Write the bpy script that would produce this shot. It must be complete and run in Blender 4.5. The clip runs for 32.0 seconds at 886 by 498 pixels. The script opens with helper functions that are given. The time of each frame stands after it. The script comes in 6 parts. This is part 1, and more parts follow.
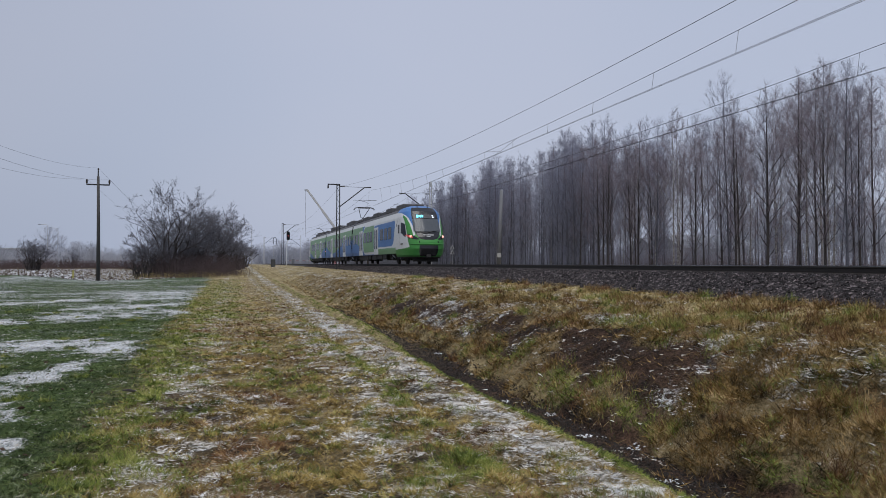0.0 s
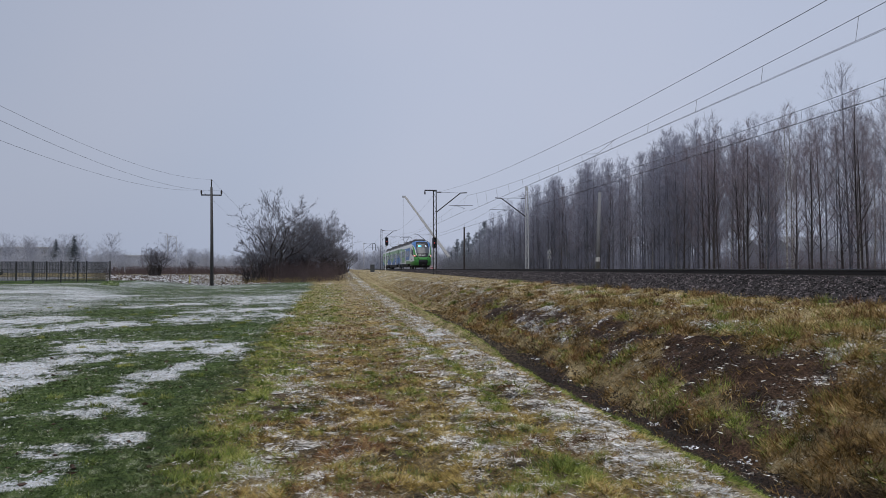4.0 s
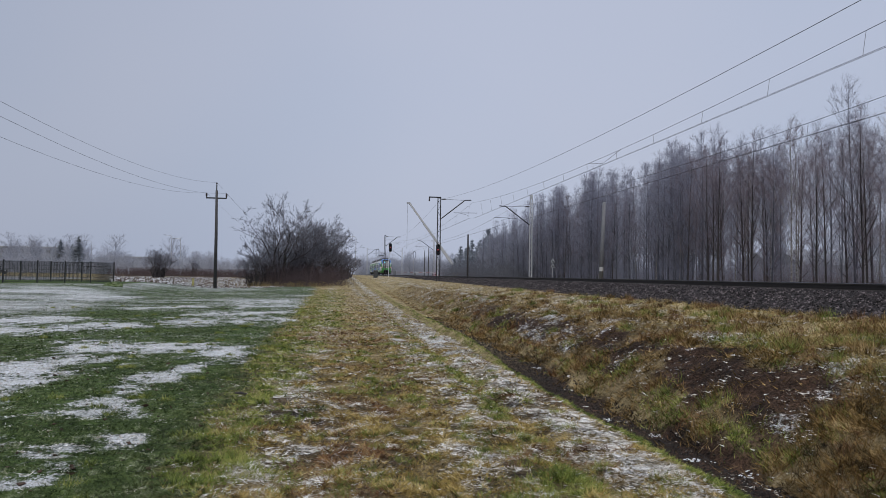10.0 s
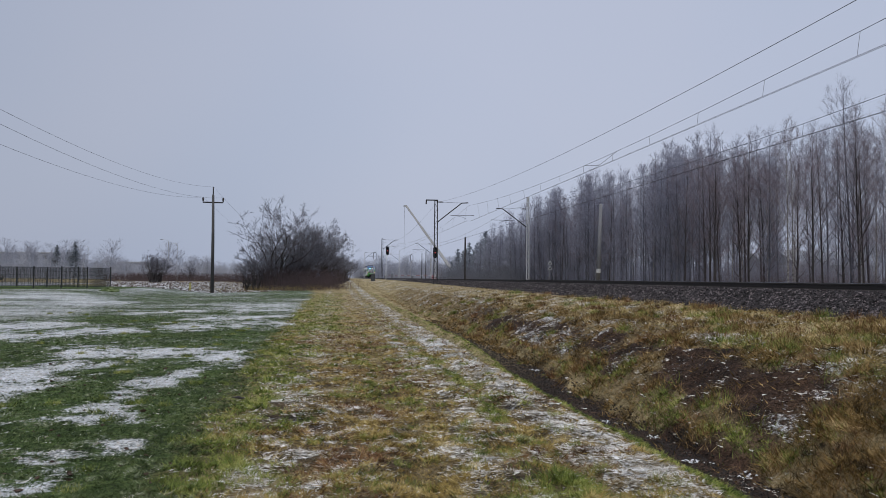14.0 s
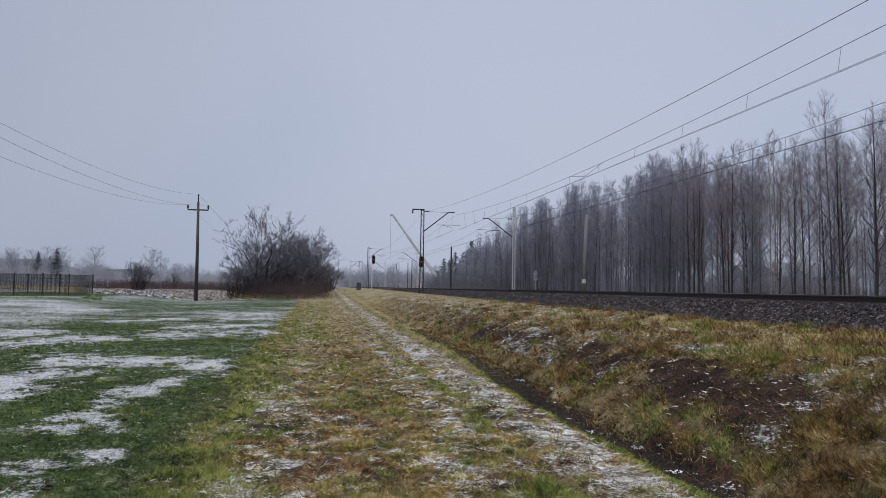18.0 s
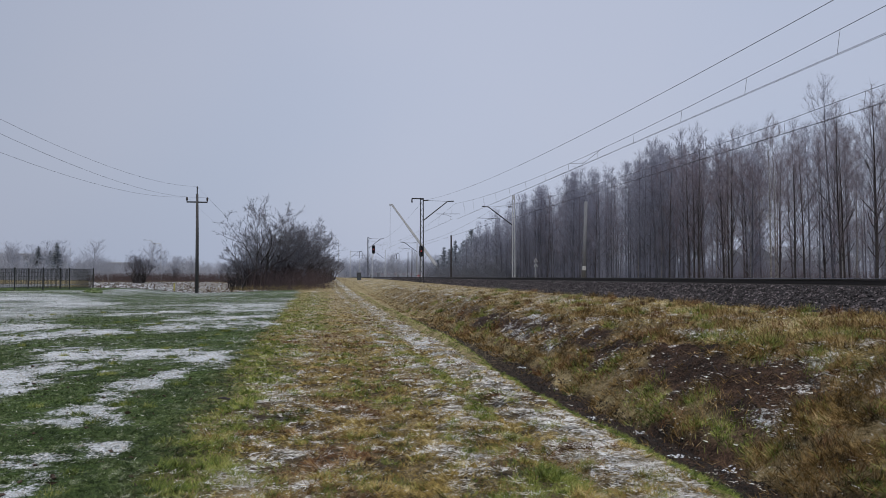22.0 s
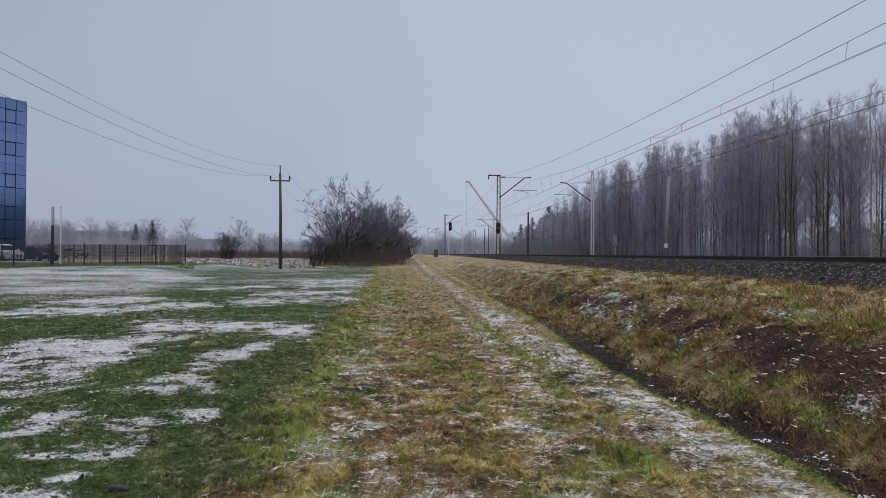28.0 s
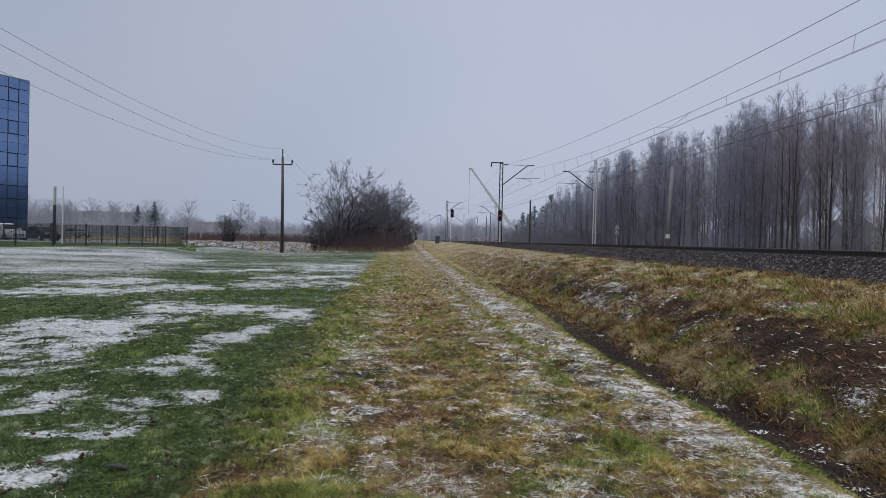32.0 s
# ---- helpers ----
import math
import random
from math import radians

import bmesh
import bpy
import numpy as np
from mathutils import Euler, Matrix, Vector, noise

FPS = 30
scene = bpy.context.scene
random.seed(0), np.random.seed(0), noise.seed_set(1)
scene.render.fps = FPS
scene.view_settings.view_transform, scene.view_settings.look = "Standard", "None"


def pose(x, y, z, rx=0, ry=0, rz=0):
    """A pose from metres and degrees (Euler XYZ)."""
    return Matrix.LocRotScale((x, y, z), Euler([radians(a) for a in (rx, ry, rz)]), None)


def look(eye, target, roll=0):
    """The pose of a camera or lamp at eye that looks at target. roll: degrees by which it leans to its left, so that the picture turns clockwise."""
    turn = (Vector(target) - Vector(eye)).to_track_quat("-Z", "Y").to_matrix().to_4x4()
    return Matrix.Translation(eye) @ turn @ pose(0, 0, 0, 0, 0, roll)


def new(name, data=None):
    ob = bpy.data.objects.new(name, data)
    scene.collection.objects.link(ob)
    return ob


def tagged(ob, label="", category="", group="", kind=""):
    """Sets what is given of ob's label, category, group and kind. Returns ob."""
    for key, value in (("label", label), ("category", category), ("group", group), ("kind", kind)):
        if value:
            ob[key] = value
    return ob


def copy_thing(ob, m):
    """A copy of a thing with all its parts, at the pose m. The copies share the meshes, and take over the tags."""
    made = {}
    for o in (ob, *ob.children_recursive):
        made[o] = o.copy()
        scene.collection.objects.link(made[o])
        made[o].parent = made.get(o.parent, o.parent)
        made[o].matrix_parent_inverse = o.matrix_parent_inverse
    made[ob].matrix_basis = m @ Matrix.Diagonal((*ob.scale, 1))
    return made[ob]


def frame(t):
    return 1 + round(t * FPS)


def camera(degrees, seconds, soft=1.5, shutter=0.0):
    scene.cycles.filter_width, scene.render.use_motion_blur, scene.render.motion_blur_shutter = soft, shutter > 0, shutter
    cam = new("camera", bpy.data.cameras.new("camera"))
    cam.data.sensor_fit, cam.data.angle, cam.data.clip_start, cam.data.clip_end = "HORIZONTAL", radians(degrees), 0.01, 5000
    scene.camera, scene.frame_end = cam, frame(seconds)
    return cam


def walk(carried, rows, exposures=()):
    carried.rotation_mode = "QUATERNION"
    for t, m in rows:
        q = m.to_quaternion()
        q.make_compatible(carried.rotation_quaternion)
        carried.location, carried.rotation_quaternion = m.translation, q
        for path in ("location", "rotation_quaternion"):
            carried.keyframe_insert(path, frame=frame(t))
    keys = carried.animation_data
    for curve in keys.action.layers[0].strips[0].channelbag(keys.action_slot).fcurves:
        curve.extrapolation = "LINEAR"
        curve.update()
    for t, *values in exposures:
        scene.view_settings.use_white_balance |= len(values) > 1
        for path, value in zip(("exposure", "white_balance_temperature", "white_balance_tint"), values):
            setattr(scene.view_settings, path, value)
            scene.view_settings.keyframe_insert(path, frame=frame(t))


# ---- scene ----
cam = camera(66.3, 32.0, soft=0.6)
EYE = 1.6
TURNS = (
    (0, 91.26, -0.10, -17.30), (0.5, 91.32, -0.45, -16.47), (1, 91.28, -0.56, -15.41),
    (1.5, 91.20, -0.56, -14.40), (2, 91.25, -0.19, -13.28), (2.5, 91.66, 0.43, -11.11),
    (3, 91.91, 0.60, -9.59), (3.5, 91.80, 0.29, -9.29), (5.5, 91.53, -0.17, -9.19),
    (6, 91.70, -0.12, -9.05), (6.5, 91.80, -0.31, -8.92), (7, 91.96, -0.76, -8.78),
    (7.5, 91.94, -0.84, -8.68), (8, 91.99, -0.54, -8.62), (8.5, 91.98, -0.39, -8.56),
    (9, 92.05, -0.36, -8.54), (9.5, 92.21, -0.44, -8.74), (10, 92.25, -0.93, -8.91),
    (10.5, 92.16, -1.32, -8.86), (11, 92.05, -1.45, -8.79), (11.5, 92.04, -1.38, -8.77),
    (12, 92.03, -1.19, -8.74), (12.5, 91.95, -1.24, -8.74), (13, 91.93, -1.13, -8.74),
    (13.5, 92.11, -0.92, -8.89), (14, 92.49, -0.52, -9.13), (14.5, 92.58, -0.71, -9.42),
    (16.5, 92.93, -0.60, -10.19), (17, 93.00, -1.00, -10.32), (17.5, 93.14, -1.05, -10.36),
    (18, 93.30, -0.88, -10.32), (18.5, 93.32, -0.79, -10.32), (19, 93.36, -0.74, -10.42),
    (19.5, 93.39, -0.40, -10.30), (20, 93.39, 0.24, -10.23), (20.5, 93.35, 0.32, -10.29),
    (21, 92.97, 0.32, -10.26), (21.5, 92.65, 0.22, -10.27), (22, 92.36, -0.08, -10.29),
    (22.5, 92.38, -0.13, -10.23), (23, 92.38, -0.22, -8.29), (23.5, 92.21, -0.20, -5.36),
    (24, 91.94, -0.22, -4.49), (24.5, 91.69, -0.33, -4.74), (26.5, 90.70, -0.26, -4.50),
    (27, 90.61, -0.26, -4.17), (27.5, 90.47, -0.27, -3.92), (28, 90.40, -0.28, -3.83),
    (28.5, 90.43, -0.20, -3.87), (29, 90.35, -0.16, -4.01), (29.5, 90.18, -0.37, -3.91),
    (30, 90.11, -0.74, -3.85), (30.5, 89.98, -0.90, -3.82), (31, 89.74, -0.95, -3.83),
    (31.5, 89.46, -1.03, -3.77), (32, 89.27, -1.29, -3.71),
)
walk(cam, [(t, pose(0, 0, EYE, rx, ry, rz)) for t, rx, ry, rz in TURNS])

# ---- world, sun ----
world = bpy.data.worlds.new("overcast_sky")
scene.world = world
world.use_nodes = True
wn = world.node_tree
wn.nodes.clear()
sky = wn.nodes.new("ShaderNodeTexSky")
sky.sky_type, sky.sun_disc = "NISHITA", False
sky.sun_elevation, sky.sun_rotation = radians(48), radians(200)
sky.dust_density, sky.air_density = 6.0, 1.5
sky_bg = wn.nodes.new("ShaderNodeBackground")
sky_bg.inputs["Strength"].default_value = 0.05
wn.links.new(sky.outputs[0], sky_bg.inputs["Color"])
cloud_bg = wn.nodes.new("ShaderNodeBackground")
veil = wn.nodes.new("ShaderNodeTexNoise")
veil.inputs["Scale"].default_value, veil.inputs["Detail"].default_value = 1.3, 2
veil_tone = wn.nodes.new("ShaderNodeValToRGB")
veil_tone.color_ramp.elements[0].position, veil_tone.color_ramp.elements[0].color = 0.35, (0.475, 0.555, 0.735, 1)
veil_tone.color_ramp.elements[1].position, veil_tone.color_ramp.elements[1].color = 0.65, (0.55, 0.60, 0.755, 1)
wn.links.new(veil.outputs["Fac"], veil_tone.inputs[0])
sky_way = wn.nodes.new("ShaderNodeTexCoord")
sky_axes = wn.nodes.new("ShaderNodeSeparateXYZ")
thicker = wn.nodes.new("ShaderNodeMapRange")
thicker.interpolation_type = "SMOOTHSTEP"
thicker.inputs[1].default_value, thicker.inputs[2].default_value = -0.55, 0.25
thicker.inputs[3].default_value, thicker.inputs[4].default_value = 0.83, 1.0
cloud_tone = wn.nodes.new("ShaderNodeVectorMath")
cloud_tone.operation = "SCALE"
wn.links.new(sky_way.outputs["Generated"], sky_axes.inputs[0])
wn.links.new(sky_axes.outputs["X"], thicker.inputs[0])
wn.links.new(veil_tone.outputs[0], cloud_tone.inputs[0])
wn.links.new(thicker.outputs[0], cloud_tone.inputs["Scale"])
wn.links.new(cloud_tone.outputs[0], cloud_bg.inputs["Color"])
cloud_bg.inputs["Strength"].default_value = 1.0
sky_mix = wn.nodes.new("ShaderNodeMixShader")
sky_mix.inputs[0].default_value = 0.82
sky_out = wn.nodes.new("ShaderNodeOutputWorld")
wn.links.new(sky_bg.outputs[0], sky_mix.inputs[1])
wn.links.new(cloud_bg.outputs[0], sky_mix.inputs[2])
wn.links.new(sky_mix.outputs[0], sky_out.inputs["Surface"])

sun_data = bpy.data.lights.new("sun", "SUN")
sun_data.energy, sun_data.angle, sun_data.color = 1.9, radians(40), (1.0, 0.97, 0.93)
sun = new("sun", sun_data)
sun.matrix_world = look((0, 0, 60), (8, 22, 0))


# ---- materials ----
def material(name, base, rough=0.8, metal=0.0, second=None, scale=4.0, detail=40.0, bump=0.0, spread=0.25, stretch=(1, 1, 1), island=False, emit=0.0, spec=0.5, patch=1.0):
    """A surface that varies between two colours at a coarse and a fine scale, with relief."""
    m = bpy.data.materials.new(name)
    m.use_nodes = True
    nt = m.node_tree
    b = nt.nodes["Principled BSDF"]
    b.inputs["Roughness"].default_value, b.inputs["Metallic"].default_value = rough, metal
    b.inputs["Specular IOR Level"].default_value = spec
    second = second or tuple(c * (1 - spread) for c in base)
    tc = nt.nodes.new("ShaderNodeTexCoord")
    mp = nt.nodes.new("ShaderNodeMapping")
    mp.inputs["Scale"].default_value = stretch
    nt.links.new(tc.outputs["Object"], mp.inputs["Vector"])
    n1 = nt.nodes.new("ShaderNodeTexNoise")
    n1.inputs["Scale"].default_value, n1.inputs["Detail"].default_value = scale, 4
    n2 = nt.nodes.new("ShaderNodeTexNoise")
    n2.inputs["Scale"].default_value, n2.inputs["Detail"].default_value = detail, 3
    nt.links.new(mp.outputs[0], n1.inputs["Vector"])
    nt.links.new(mp.outputs[0], n2.inputs["Vector"])
    add = nt.nodes.new("ShaderNodeMath")
    add.operation = "ADD"
    if island:
        geo = nt.nodes.new("ShaderNodeNewGeometry")
        few, many = nt.nodes.new("ShaderNodeMath"), nt.nodes.new("ShaderNodeMath")
        few.operation = many.operation = "MULTIPLY"
        few.inputs[1].default_value, many.inputs[1].default_value = 2 - patch, patch
        nt.links.new(geo.outputs["Random Per Island"], few.inputs[0])
        nt.links.new(n2.outputs["Fac"], many.inputs[0])
        nt.links.new(few.outputs[0], add.inputs[0])
        nt.links.new(many.outputs[0], add.inputs[1])
    else:
        nt.links.new(n1.outputs["Fac"], add.inputs[0])
        nt.links.new(n2.outputs["Fac"], add.inputs[1])
    ramp = nt.nodes.new("ShaderNodeValToRGB")
    half = nt.nodes.new("ShaderNodeMath")
    half.operation, half.inputs[1].default_value = "MULTIPLY", 0.5
    nt.links.new(add.outputs[0], half.inputs[0])
    nt.links.new(half.outputs[0], ramp.inputs[0])
    ramp.color_ramp.elements[0].position, ramp.color_ramp.elements[1].position = (0.2, 0.8) if island else (0.33, 0.67)
    ramp.color_ramp.elements[0].color, ramp.color_ramp.elements[1].color = (*second, 1), (*base, 1)
    nt.links.new(ramp.outputs[0], b.inputs["Base Color"])
    if bump:
        bp = nt.nodes.new("ShaderNodeBump")
        bp.inputs["Strength"].default_value, bp.inputs["Distance"].default_value = bump, 0.02
        nt.links.new(n2.outputs["Fac"], bp.inputs["Height"])
        nt.links.new(bp.outputs[0], b.inputs["Normal"])
    if emit:
        b.inputs["Emission Color"].default_value, b.inputs["Emission Strength"].default_value = (*base, 1), emit
    return m


def ramp_stops(m, stops):
    r = next(n for n in m.node_tree.nodes if n.type == "VALTORGB").color_ramp
    while len(r.elements) > 1:
        r.elements.remove(r.elements[-1])
    r.elements[0].position, r.elements[0].color = stops[0][0], (*stops[0][1], 1)
    for p, c in stops[1:]:
        r.elements.new(p).color = (*c, 1)
    return m


STEEL_RAIL = material("rail_steel", (0.035, 0.028, 0.024), 0.6, 0.3, scale=2, detail=30)
RAIL_HEAD = material("polished_rail_head", (0.5, 0.5, 0.52), 0.25, 0.9, scale=3, detail=30, stretch=(1, 0.1, 1))
SLEEPER = material("concrete_sleeper", (0.28, 0.26, 0.24), 0.9, bump=0.4)
BALLAST = ramp_stops(material("ballast_stone", (0.2, 0.18, 0.17), 0.9, island=True, detail=25, bump=0.3), [(0.2, (0.006, 0.005, 0.0055)), (0.45, (0.017, 0.0135, 0.014)), (0.64, (0.038, 0.03, 0.032)), (0.8, (0.22, 0.185, 0.19))])
BALLAST_BED = material("ballast_bed", (0.03, 0.026, 0.027), 0.95, second=(0.006, 0.005, 0.005), scale=8, detail=22, bump=1.0)
CONCRETE = material("weathered_concrete", (0.2, 0.205, 0.22), 0.9, spread=0.4, scale=1.5, detail=18, bump=0.3)
DARK_IRON = material("dark_painted_iron", (0.03, 0.03, 0.032), 0.6, 0.2, spread=0.5)
MAST_PAINT = material("pale_mast_paint", (0.55, 0.56, 0.58), 0.6, spread=0.3)
GALVANISED = material("galvanised_steel", (0.5, 0.51, 0.53), 0.5, 0.5, spread=0.3)
WIRE = material("weathered_copper_wire", (0.09, 0.085, 0.09), 0.6, 0.3)
CERAMIC = material("dark_brown_insulator", (0.035, 0.024, 0.02), 0.35)
POLE_WOOD = material("tarred_pole_wood", (0.085, 0.083, 0.083), 0.9, second=(0.035, 0.033, 0.034), scale=3, detail=30, stretch=(4, 4, 0.4), bump=0.5)
BARK = material("grey_brown_bark", (0.075, 0.066, 0.068), 0.95, second=(0.03, 0.026, 0.027), scale=2, detail=14, stretch=(2, 2, 0.6), bump=0.6)
# alder bark is lightened and cooled to carry the wood's haze
BARK_ALDER = material("hazed_alder_bark", (0.135, 0.139, 0.172), 0.95, second=(0.065, 0.067, 0.084), scale=2, detail=14, stretch=(2, 2, 0.6), bump=0.6)
BIRCH = ramp_stops(material("birch_bark", (0.6, 0.58, 0.55), 0.8, scale=2.5, detail=9, stretch=(1.5, 1.5, 4), bump=0.3), [(0.38, (0.05, 0.045, 0.045)), (0.47, (0.22, 0.205, 0.2)), (0.62, (0.46, 0.44, 0.425))])
TWIG = material("bare_twigs", (0.165, 0.164, 0.195), 0.95, second=(0.09, 0.09, 0.11), scale=0.6, detail=4)
# blue-grey lift in these twigs is haze put into the colour
TWIG_GREY = material("hazed_alder_twigs", (0.33, 0.335, 0.42), 0.95, second=(0.19, 0.195, 0.255), scale=0.6, detail=4)
TWIG_BIRCH = material("purplish_birch_twigs", (0.27, 0.228, 0.262), 0.95, second=(0.15, 0.125, 0.148), scale=0.6, detail=4)
TWIG_RED = material("reddish_stalks", (0.125, 0.088, 0.09), 0.95, second=(0.06, 0.045, 0.048), scale=0.8, detail=6)
# needle green is paled and blued in place of haze
CONIFER = material("hazed_pine_needles", (0.31, 0.345, 0.395), 0.9, second=(0.19, 0.213, 0.25), scale=2, detail=12)
SNOW = material("thin_snow", (0.74, 0.76, 0.80), 0.7, spread=0.3, detail=60, bump=0.5)


def grass(name, stops, broad=2.2, small=11.0, rough=0.75):
    """Blades that keep one tone by the clump, with a little of their own."""
    m = bpy.data.materials.new(name)
    m.use_nodes = True
    nt = m.node_tree
    b = nt.nodes["Principled BSDF"]
    b.inputs["Roughness"].default_value, b.inputs["Specular IOR Level"].default_value = rough, 0.25
    tc = nt.nodes.new("ShaderNodeTexCoord")
    geo = nt.nodes.new("ShaderNodeNewGeometry")
    total = geo.outputs["Random Per Island"]
    first = nt.nodes.new("ShaderNodeMath")
    first.operation, first.inputs[1].default_value, first.inputs[2].default_value = "MULTIPLY_ADD", 0.26, -1.13
    nt.links.new(total, first.inputs[0])
    total = first.outputs[0]
    for scale, gain in ((broad, 1.3), (small, 1.7)):
        n = nt.nodes.new("ShaderNodeTexNoise")
        n.inputs["Scale"].default_value, n.inputs["Detail"].default_value = scale, 2
        nt.links.new(tc.outputs["Object"], n.inputs["Vector"])
        k = nt.nodes.new("ShaderNodeMath")
        k.operation, k.inputs[1].default_value = "MULTIPLY_ADD", gain
        nt.links.new(n.outputs["Fac"], k.inputs[0])
        nt.links.new(total, k.inputs[2])
        total = k.outputs[0]
    r = nt.nodes.new("ShaderNodeValToRGB")
    nt.links.new(total, r.inputs[0])
    nt.links.new(r.outputs[0], b.inputs["Base Color"])
    return ramp_stops(m, stops)


GRASS_FIELD = grass("winter_crop_blades", [(0.1, (0.022, 0.036, 0.011)), (0.42, (0.054, 0.086, 0.024)), (0.68, (0.105, 0.14, 0.048)), (0.9, (0.26, 0.29, 0.18))])
# tan that mixes rime with haze over the farther grass
GRASS_RIME_HAZE = grass("rime_and_haze_blades", [(0.1, (0.10, 0.075, 0.04)), (0.34, (0.26, 0.20, 0.115)), (0.6, (0.42, 0.345, 0.22)), (0.88, (0.68, 0.63, 0.55))], 0.9, 5.0)
GRASS_PATH = grass("trodden_grass_blades", [(0.06, (0.040, 0.033, 0.011)), (0.26, (0.15, 0.092, 0.030)), (0.42, (0.265, 0.182, 0.054)), (0.58, (0.355, 0.262, 0.078)), (0.76, (0.48, 0.36, 0.14)), (0.98, (0.64, 0.54, 0.30))])
GRASS_GREEN = grass("green_path_blades", [(0.08, (0.03, 0.045, 0.009)), (0.36, (0.115, 0.155, 0.028)), (0.62, (0.225, 0.26, 0.055)), (0.9, (0.40, 0.38, 0.13))])
GRASS_STRAW = grass("bleached_straw_blades", [(0.08, (0.085, 0.062, 0.02)), (0.35, (0.24, 0.175, 0.06)), (0.6, (0.37, 0.28, 0.11)), (0.9, (0.6, 0.5, 0.28))])
GRASS_RUST = grass("rusty_dead_blades", [(0.1, (0.038, 0.018, 0.009)), (0.4, (0.12, 0.058, 0.024)), (0.65, (0.21, 0.11, 0.046)), (0.95, (0.42, 0.28, 0.14))])
GRASS_DRY = grass("dry_bank_blades", [(0.08, (0.024, 0.016, 0.007)), (0.35, (0.105, 0.068, 0.021)), (0.55, (0.21, 0.132, 0.042)), (0.75, (0.32, 0.212, 0.08)), (0.97, (0.54, 0.41, 0.22))])
# ditch litter, darker than the bank's soil
DITCH_SOIL = material("near_black_ditch_soil", (0.022, 0.015, 0.011), 0.8, second=(0.007, 0.005, 0.004), scale=6, detail=30, bump=0.8)
SOIL = material("dark_soil", (0.085, 0.05, 0.032), 0.95, second=(0.034, 0.021, 0.015), scale=6, detail=30, bump=0.8)


# ---- geometry helpers ----
class Geo:
    """Vertices and faces of one mesh, gathered piece by piece."""

    def __init__(self):
        self.v, self.f = [], []

    def box(self, lo, hi):
        k = len(self.v)
        for z in (lo[2], hi[2]):
            self.v += [(lo[0], lo[1], z), (hi[0], lo[1], z), (hi[0], hi[1], z), (lo[0], hi[1], z)]
        self.f += [(k + 3, k + 2, k + 1, k), (k + 4, k + 5, k + 6, k + 7)] + [(k + i, k + (i + 1) % 4, k + 4 + (i + 1) % 4, k + 4 + i) for i in range(4)]
        return self

    def tube(self, pts, rads, n=6, cap=True):
        pts = [Vector(p) for p in pts]
        if not hasattr(rads, "__len__"):
            rads = [rads] * len(pts)
        k = len(self.v)
        side = None
        for i, p in enumerate(pts):
            d = (pts[min(i + 1, len(pts) - 1)] - pts[max(i - 1, 0)]).normalized()
            if side is None:
                side = d.cross((0, 0, 1) if abs(d.z) < 0.9 else (1, 0, 0)).normalized()
            side = (side - d * side.dot(d)).normalized()
            up = d.cross(side)
            for j in range(n):
                a = 2 * math.pi * j / n
                self.v.append(tuple(p + (side * math.cos(a) + up * math.sin(a)) * rads[i]))
        for i in range(len(pts) - 1):
            for j in range(n):
                a, b = k + i * n + j, k + i * n + (j + 1) % n
                self.f.append((a, b, b + n, a + n))
        if cap:
            self.f += [tuple(range(k + n - 1, k - 1, -1)), tuple(range(k + (len(pts) - 1) * n, k + len(pts) * n))]
        return self

    def beam(self, a, b, w, h=None):
        """A bar of square or oblong section between two points."""
        a, b, h = Vector(a), Vector(b), h or w
        d = (b - a).normalized()
        s = d.cross((0, 0, 1) if abs(d.z) < 0.95 else (0, 1, 0)).normalized() * w / 2
        u = s.cross(d).normalized() * h / 2
        k = len(self.v)
        for p in (a, b):
            self.v += [tuple(p + q) for q in (-s - u, s - u, s + u, -s + u)]
        self.f += [(k, k + 1, k + 2, k + 3), (k + 7, k + 6, k + 5, k + 4)] + [(k + i, k + 4 + i, k + 4 + (i + 1) % 4, k + (i + 1) % 4) for i in range(4)]
        return self

    def twig(self, a, b, r):
        """A three-sided tapering twig that ends in a point."""
        k = len(self.v)
        dx, dy, dz = b[0] - a[0], b[1] - a[1], b[2] - a[2]
        L = math.sqrt(dx * dx + dy * dy + dz * dz) or 1
        if abs(dz) > 0.8 * L:
            sx, sy, sz = 1, 0, 0
        else:
            q = math.hypot(dx, dy)
            sx, sy, sz = -dy / q, dx / q, 0
        ux, uy, uz = (dy * sz - dz * sy) / L, (dz * sx - dx * sz) / L, (dx * sy - dy * sx) / L
        for c, s in ((1, 0), (-0.5, 0.866), (-0.5, -0.866)):
            self.v.append((a[0] + r * (sx * c + ux * s), a[1] + r * (sy * c + uy * s), a[2] + r * (sz * c + uz * s)))
        self.v.append(tuple(b))
        self.f += [(k, k + 1, k + 3), (k + 1, k + 2, k + 3), (k + 2, k, k + 3)]

    def mesh(self, name, mat, smooth=False):
        me = bpy.data.meshes.new(name)
        me.from_pydata(self.v, [], self.f)
        me.materials.append(mat)
        if smooth:
            me.polygons.foreach_set("use_smooth", [True] * len(me.polygons))
        me.update()
        return me

    def part(self, name, mat, parent=None, label="", smooth=False):
        ob = new(name, self.mesh(name, mat, smooth))
        ob.parent = parent
        return tagged(ob, label)


def bevelled(lo, hi, r=0.02, seg=2):
    """A box with rounded edges, as a Geo."""
    bm = bmesh.new()
    bmesh.ops.create_cube(bm, size=1)
    for v in bm.verts:
        v.co = Vector([lo[i] + (v.co[i] + 0.5) * (hi[i] - lo[i]) for i in range(3)])
    bmesh.ops.bevel(bm, geom=bm.edges[:], offset=r, segments=seg, affect="EDGES")
    g = Geo()
    bm.verts.index_update()
    g.v = [tuple(v.co) for v in bm.verts]
    g.f = [tuple(v.index for v in f.verts) for f in bm.faces]
    bm.free()
    return g


